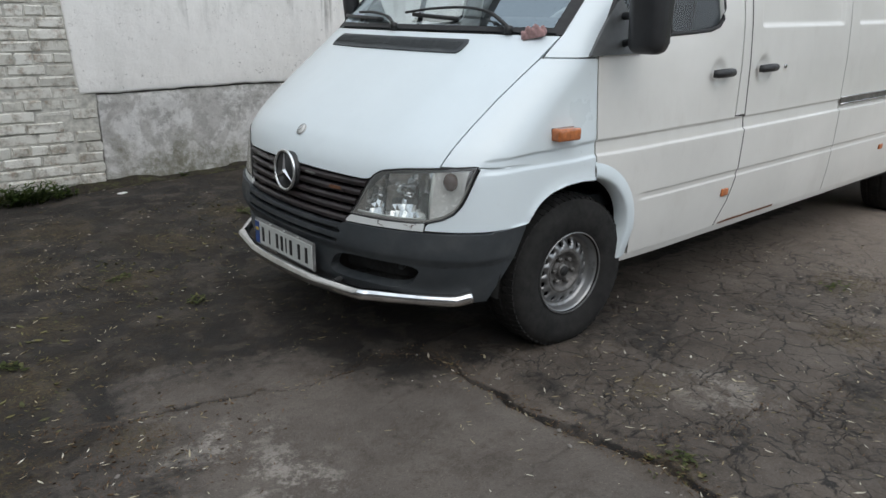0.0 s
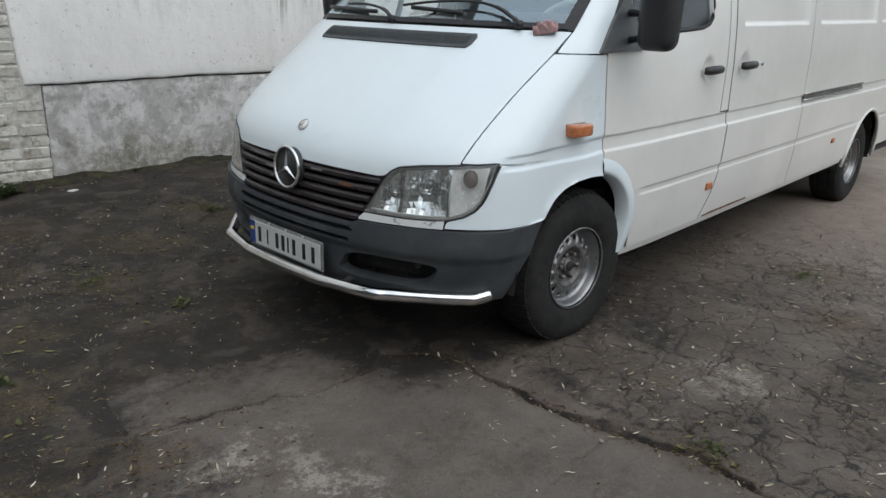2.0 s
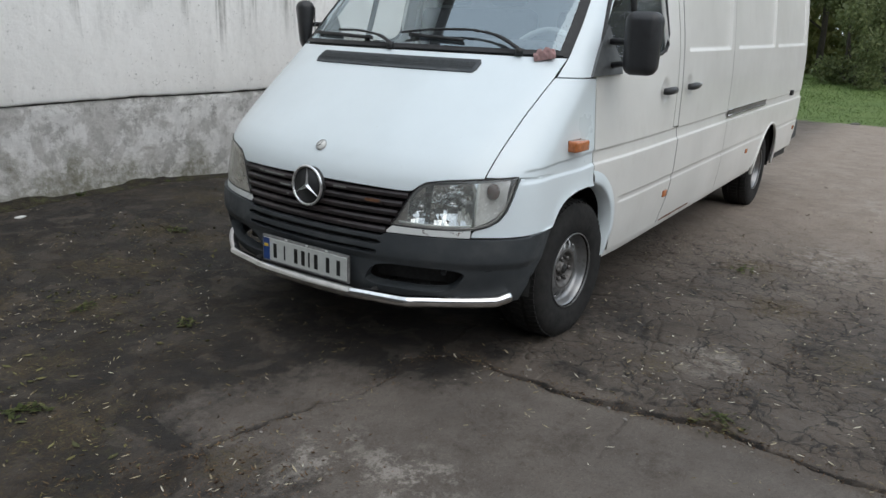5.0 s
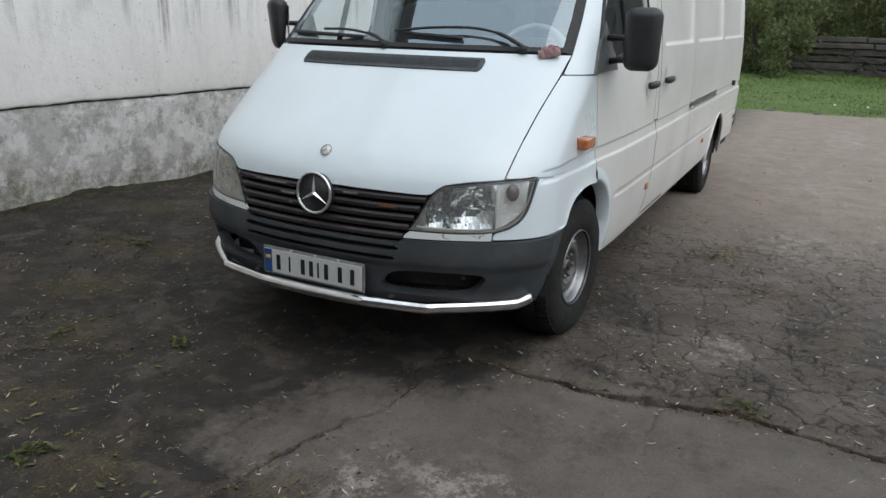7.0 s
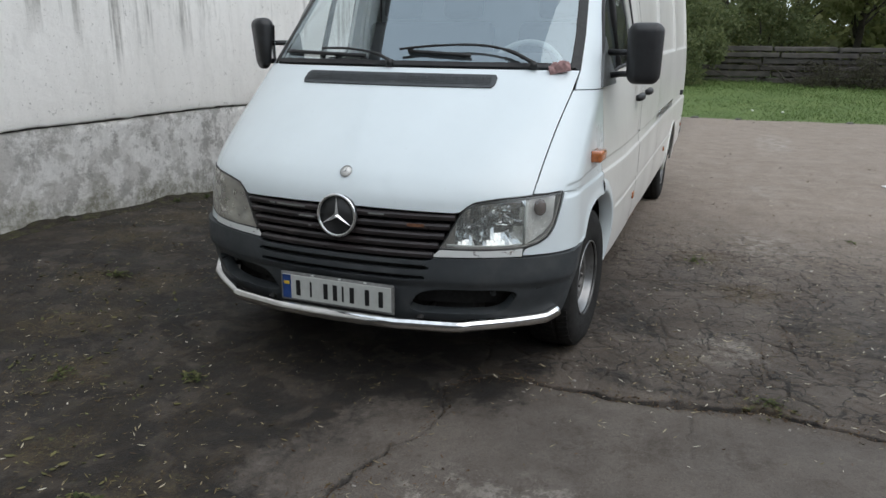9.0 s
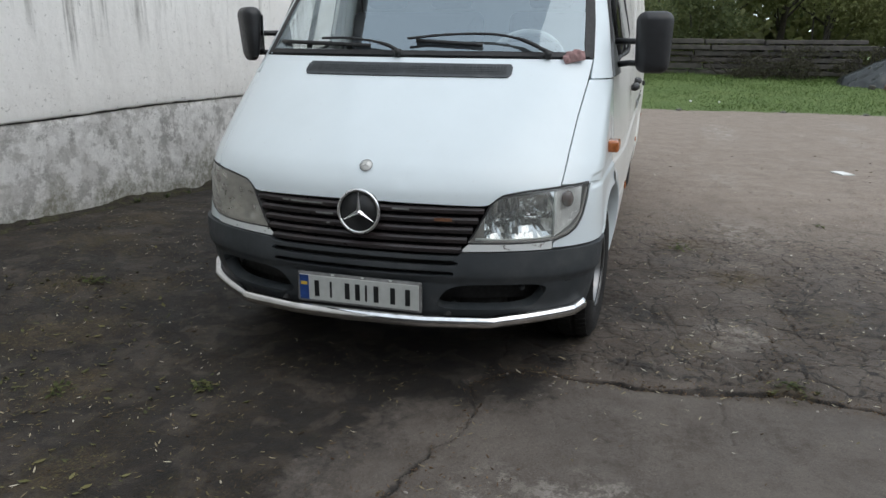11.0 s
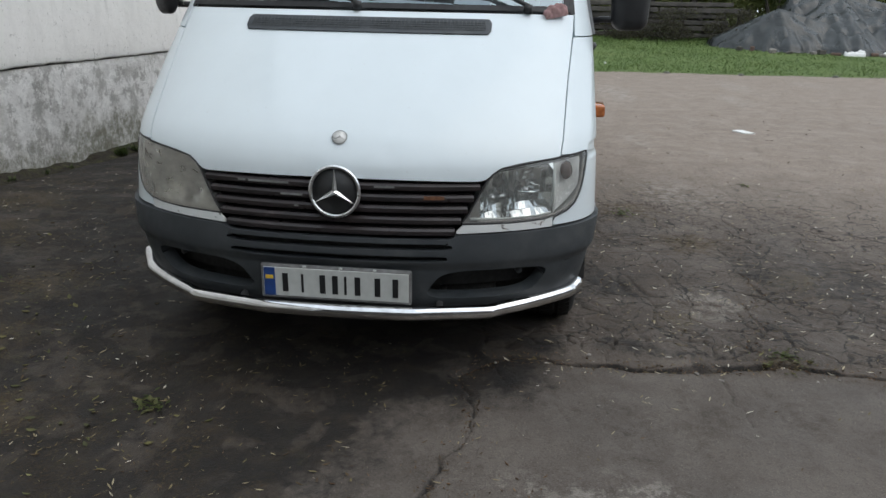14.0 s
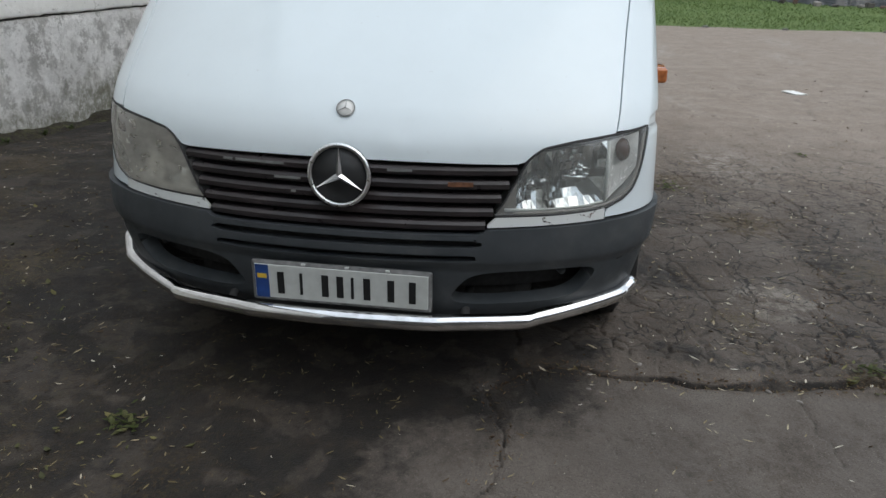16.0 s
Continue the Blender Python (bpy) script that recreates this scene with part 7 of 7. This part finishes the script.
litter("fallen_leaflets", 420, greens_place, (0.014, 0.046), LEAFLET, "small fallen green and yellow leaflets on dark soil", 21, 0.5, 1.9)
litter("catkin_litter", 560, everywhere, (0.016, 0.044), CATKIN, "pale beige fallen catkins on the asphalt", 22, 0.25, 0.9)
litter("catkin_litter", 340, near_right, (0.018, 0.046), CATKIN, "pale catkins strewn over the crazed asphalt", 23, 0.25, 0.85)
litter("leaf_litter", 5000, everywhere, (0.006, 0.034), BITS, "pale and brown fallen catkins and leaf scraps", 5)
litter("leaf_litter", 4200, mossy, (0.006, 0.034), BITS, "yellow-brown fallen blossom on dark soil", 14)
litter("leaf_litter", 700, further, (0.015, 0.055), BITS, "pale leaf scraps scattered over the far asphalt", 6)
litter("leaf_litter", 420, cracks_place, (0.008, 0.036), BITS, "leaf scraps gathered along the broken joint", 8)
litter("leaf_litter", 1500, clump_place, (0.006, 0.030), BITS, "drifts of fallen blossom on the mossy asphalt", 9)
k = Mat("dry_crumbs")
k.put("Base Color", k.ramp(k.isle(), (0.0, (0.05, 0.03, 0.018)), (0.6, (0.13, 0.075, 0.04)), (1.0, (0.20, 0.13, 0.07)))).put("Roughness", 0.95)
def corner_place(r):
    return 0.55 + 0.22 * r.normal(), 2.42 + 0.2 * r.normal()


litter("soil_crumbs", 900, corner_place, (0.006, 0.022), k.m, "brown crumbs and husks by the broken slab corner", 31, 0.7)
litter("catkin_litter", 60, corner_place, (0.018, 0.042), CATKIN, "pale catkins by the broken slab corner", 32, 0.25, 0.9)
litter("soil_crumbs", 2000, cracks_place, (0.006, 0.018), k.m, "reddish brown crumbs in the broken joint", 10, 0.8)
litter("soil_crumbs", 4200, everywhere, (0.005, 0.016), k.m, "brown crumbs of bark and soil on the asphalt", 12, 0.8)


def sprig(x, y, turn, size, seed):
    r = np.random.default_rng(seed)
    s = tagged(new("green_sprig"), "fallen green blossom sprig lying on the asphalt", "sprig", "fallen sprigs")
    s.matrix_basis = pose(x, y, ground_z(x, y) + 0.004, 0, 0, turn)
    mesh("stalk", *tube([(-0.5 * size, 0, 0.004), (0, 0.05 * size, 0.012), (0.5 * size, 0, 0.006)], 0.0018, 5), SPRIG, s)
    verts, faces = [], []
    for i in range(34):
        cx, cy = r.normal() * size * 0.33, r.normal() * size * 0.22
        t, ln = r.uniform(0, 6.28), size * r.uniform(0.12, 0.26)
        b = len(verts)
        for a, w, h in ((-0.5, 0, 0.0), (0, 0.3, 0.35), (0.5, 0, 0.55), (0, -0.3, 0.3)):
            verts.append((cx + ln * (a * math.cos(t) - w * math.sin(t)), cy + ln * (a * math.sin(t) + w * math.cos(t)), 0.004 + h * ln * r.uniform(0.1, 0.7)))
        faces.append((b, b + 1, b + 2, b + 3))
    mesh("foliage", verts, faces, SPRIG, s, smooth=False)
    return s


for i, (x, y, turn, size) in enumerate(((1.07, 4.20, 20, 0.13), (1.29, 3.65, 70, 0.12), (0.36, 3.38, 130, 0.15), (4.10, 1.64, 10, 0.15), (1.96, 1.25, 50, 0.10), (2.2, 5.0, 80, 0.18), (0.2, 3.9, 40, 0.16), (5.1, 0.55, 20, 0.10))):
    sprig(x, y, turn, size, 40 + i)
for i, (x, y, size, turn) in enumerate(((7.95, -0.22, 0.24, 20), (1.66, 6.02, 0.07, 30))):
    pv = [(size * (a / 5 - 0.5), size * 0.6 * (b / 4 - 0.5), 0.004 + 0.016 * size / 0.3 * float(fbm(np.array(a * 0.8 + i), np.array(b * 0.9), 2, 3))) for a in range(6) for b in range(5)]
    pv += [(p[0], p[1], 0.0) for p in pv]
    pf = grid_faces(6, 5)
    edge = [a * 5 for a in range(6)] + [25 + b for b in range(1, 5)] + [a * 5 + 4 for a in range(4, -1, -1)] + [b for b in range(3, 0, -1)]
    pf += [(b, a, 30 + a, 30 + b) for a, b in zip(edge, edge[1:] + edge[:1])]
    ob = mesh("paper_scrap", pv, pf, PAPER, smooth=False)
    ob.matrix_basis = pose(x, y, ground_z(x, y) + 0.002, 0, 0, turn)
    tagged(ob, "crumpled white paper scrap on the asphalt", "paper", "paper scraps")
# pebbles
for i in range(26):
    x, y = (rng.uniform(0.3, 5), rng.uniform(0.2, 2.6)) if i % 3 else (1.84 + 0.06 * rng.normal(), rng.uniform(0.8, 2.3))
    bm = bmesh.new()
    bmesh.ops.create_icosphere(bm, subdivisions=1, radius=1)
    for v in bm.verts:
        v.co *= 1 + 0.35 * noise.noise(v.co * 1.3 + Vector((i * 2.0, 1, 0)))
    ob = part("pebble", bm, RUBBLE, None, smooth=True)
    s2 = rng.uniform(0.004, 0.010)
    ob.matrix_basis = pose(x, y, ground_z(x, y) + s2 * 0.3, 0, 0, 50 * i) @ Matrix.Diagonal((s2 * 1.5, s2, s2 * 0.6, 1))
    tagged(ob, "small grey pebble on the asphalt", "pebble", "pebbles")


# weeds along the wall's foot
def weed(x, y, size, count, seed, label):
    r = np.random.default_rng(seed)
    w = tagged(new("weed"), label, "weed", "weeds along the wall")
    w.matrix_basis = pose(x, y, ground_z(x, y) - 0.005, 0, 0, 0)
    pieces, verts, faces = [], [], []
    for i in range(count):
        t, d = r.uniform(0, 6.28), size * r.uniform(0, 1)
        h = size * r.uniform(0.25, 0.75)
        a = Vector((d * math.cos(t) * 0.7, d * math.sin(t) * 0.35, 0))
        b = a + Vector((r.normal() * 0.25 * size, r.normal() * 0.15 * size - 0.05 * size, h))
        pieces.append(tube([a, (a + b) / 2 + Vector((0, 0, 0.05 * size)), b], 0.0025, 4))
        for k2 in range(5):
            c = a.lerp(b, 0.35 + 0.65 * r.uniform())
            tt, ln = r.uniform(0, 6.28), size * r.uniform(0.12, 0.3)
            u = Vector((math.cos(tt), math.sin(tt), r.uniform(-0.2, 0.6))) * ln
            s2 = Vector((-math.sin(tt), math.cos(tt), 0)) * ln * 0.3
            base = len(verts)
            verts += [c, c + u * 0.5 + s2, c + u, c + u * 0.5 - s2]
            faces.append((base, base + 1, base + 2, base + 3))
    mesh("stalk", *joined(pieces), WEED, w)
    mesh("foliage", verts, faces, WEED, w, smooth=False)


for i, (x, y, size, count) in enumerate(((0.95, 6.12, 0.24, 46), (1.12, 6.16, 0.22, 40), (1.30, 6.20, 0.15, 22), (0.7, 6.15, 0.25, 40), (2.25, 6.27, 0.06, 12), (4.62, 6.26, 0.07, 16), (4.95, 6.27, 0.06, 12), (5.75, 6.25, 0.15, 34), (6.1, 6.24, 0.16, 30), (6.45, 6.2, 0.2, 30), (3.05, 6.27, 0.05, 10), (4.2, 6.26, 0.07, 14))):
    weed(x, y, size, count, 70 + i, "low green weeds growing at the wall's foot")

# soil and moss heaped along the wall's foot
mv = []
mxs = np.arange(0.3, 9.0, 0.025)
for x in mxs:
    hgt = 0.02 + 0.055 * float(smooth01((fbm(np.array(x * 2.3), np.array(0.4), 4, 63) - 0.35) / 0.35))
    wid = 0.05 + 0.11 * float(fbm(np.array(x * 3.1), np.array(4.4), 4, 65))
    for j in range(8):
        u = j / 7
        y = WALL_Y + 0.03 - (wid + 0.03) * u
        bump = 0.012 * float(fbm(np.array(x * 30.0), np.array(u * 6.0), 3, 69) - 0.5)
        mv.append((x, y, ground_z(x, y) + hgt * (1 - u) ** 1.5 + bump * (1 - u) + (0.003 if j < 7 else -0.01)))
tagged(mesh("moss_bank", mv, [tuple(reversed(f)) for f in grid_faces(len(mxs), 8)], MOSSSOIL), "dark soil and moss heaped along the wall's foot", "moss", kind="stuff")

# cloth on the bonnet's corner
cv = []
for a in range(19):
    for b in range(11):
        u, w = a / 18 - 0.5, b / 10 - 0.5
        fold = 0.020 * abs(math.sin(u * 9 + w * 3)) + 0.020 * float(fbm(np.array(u * 7 + 3), np.array(w * 6), 3, 3)) + 0.018 * (1 - 4 * u * u)
        cv.append((u * 0.045 + w * 0.034, -u * 0.086 + w * 0.016, 0.95 * fold * (1 - (2 * w) ** 4 * 0.8)))
cv2 = [(p[0] * 0.95, p[1] * 0.95, -0.004) for p in cv]
ff = grid_faces(19, 11)
edge = [a * 11 for a in range(19)] + [198 + b for b in range(1, 11)] + [a * 11 + 10 for a in range(17, -1, -1)] + [b for b in range(9, 0, -1)]
ff += [(b, a, 209 + a, 209 + b) for a, b in zip(edge, edge[1:] + edge[:1])]
rag = mesh("cloth", cv + cv2, ff, CLOTH)
rp = skin_point(q_at_v(-0.735, 1.332), 1.332)
rag.matrix_basis = pose(rp.x, rp.y + CENTRE, rp.z + 0.006, 0, -24, 0)
tagged(rag, "crumpled pink cloth on the bonnet's rear corner", "cloth")

# ---- bricks of the painted wall ----
BH, BL, BJ = 0.075, 0.25, 0.010


def brick_mesh(length, seed):
    r = np.random.default_rng(seed)
    bm = box_bm(0, 0, 0, length, 0.06, BH, 0.009, 1)
    for v in bm.verts:
        v.co += Vector((r.normal() * 0.0034, r.normal() * 0.003, r.normal() * 0.003))
    me = bpy.data.meshes.new("brick")
    bm.to_mesh(me)
    bm.free()
    me.materials.append(BRICK)
    return me


SHAPES = {ln: [brick_mesh(ln, 5 * i + int(ln * 100)) for i in range(5)] for ln in (0.25, 0.12, 0.185)}
z, course = -0.06, 0
while z < 2.0:
    right = 1.642 if z + BH < 0.80 else left_edge(z + BH / 2) - 0.006
    header = course % 4 == 1
    x = right - (0.0 if course % 2 else 0.065)
    if course % 2 == 0:
        x = right
    first = True
    while x > 0.25:
        ln = 0.12 if header else 0.25
        if first and course % 2 == 0:
            ln = 0.185 if not header else 0.12
        first = False
        ob = new("brick", SHAPES[ln][int(rng.integers(0, 5))])
        ob.parent = brick_wall
        ob.location = (x - ln / 2, WALL_Y + 0.037 + 0.005 * rng.normal(), z + BH / 2)
        ob.rotation_euler = (rng.normal() * 0.012, rng.normal() * 0.01, rng.normal() * 0.012)
        x -= ln + BJ + 0.002 * rng.normal()
    z += BH + BJ
    course += 1
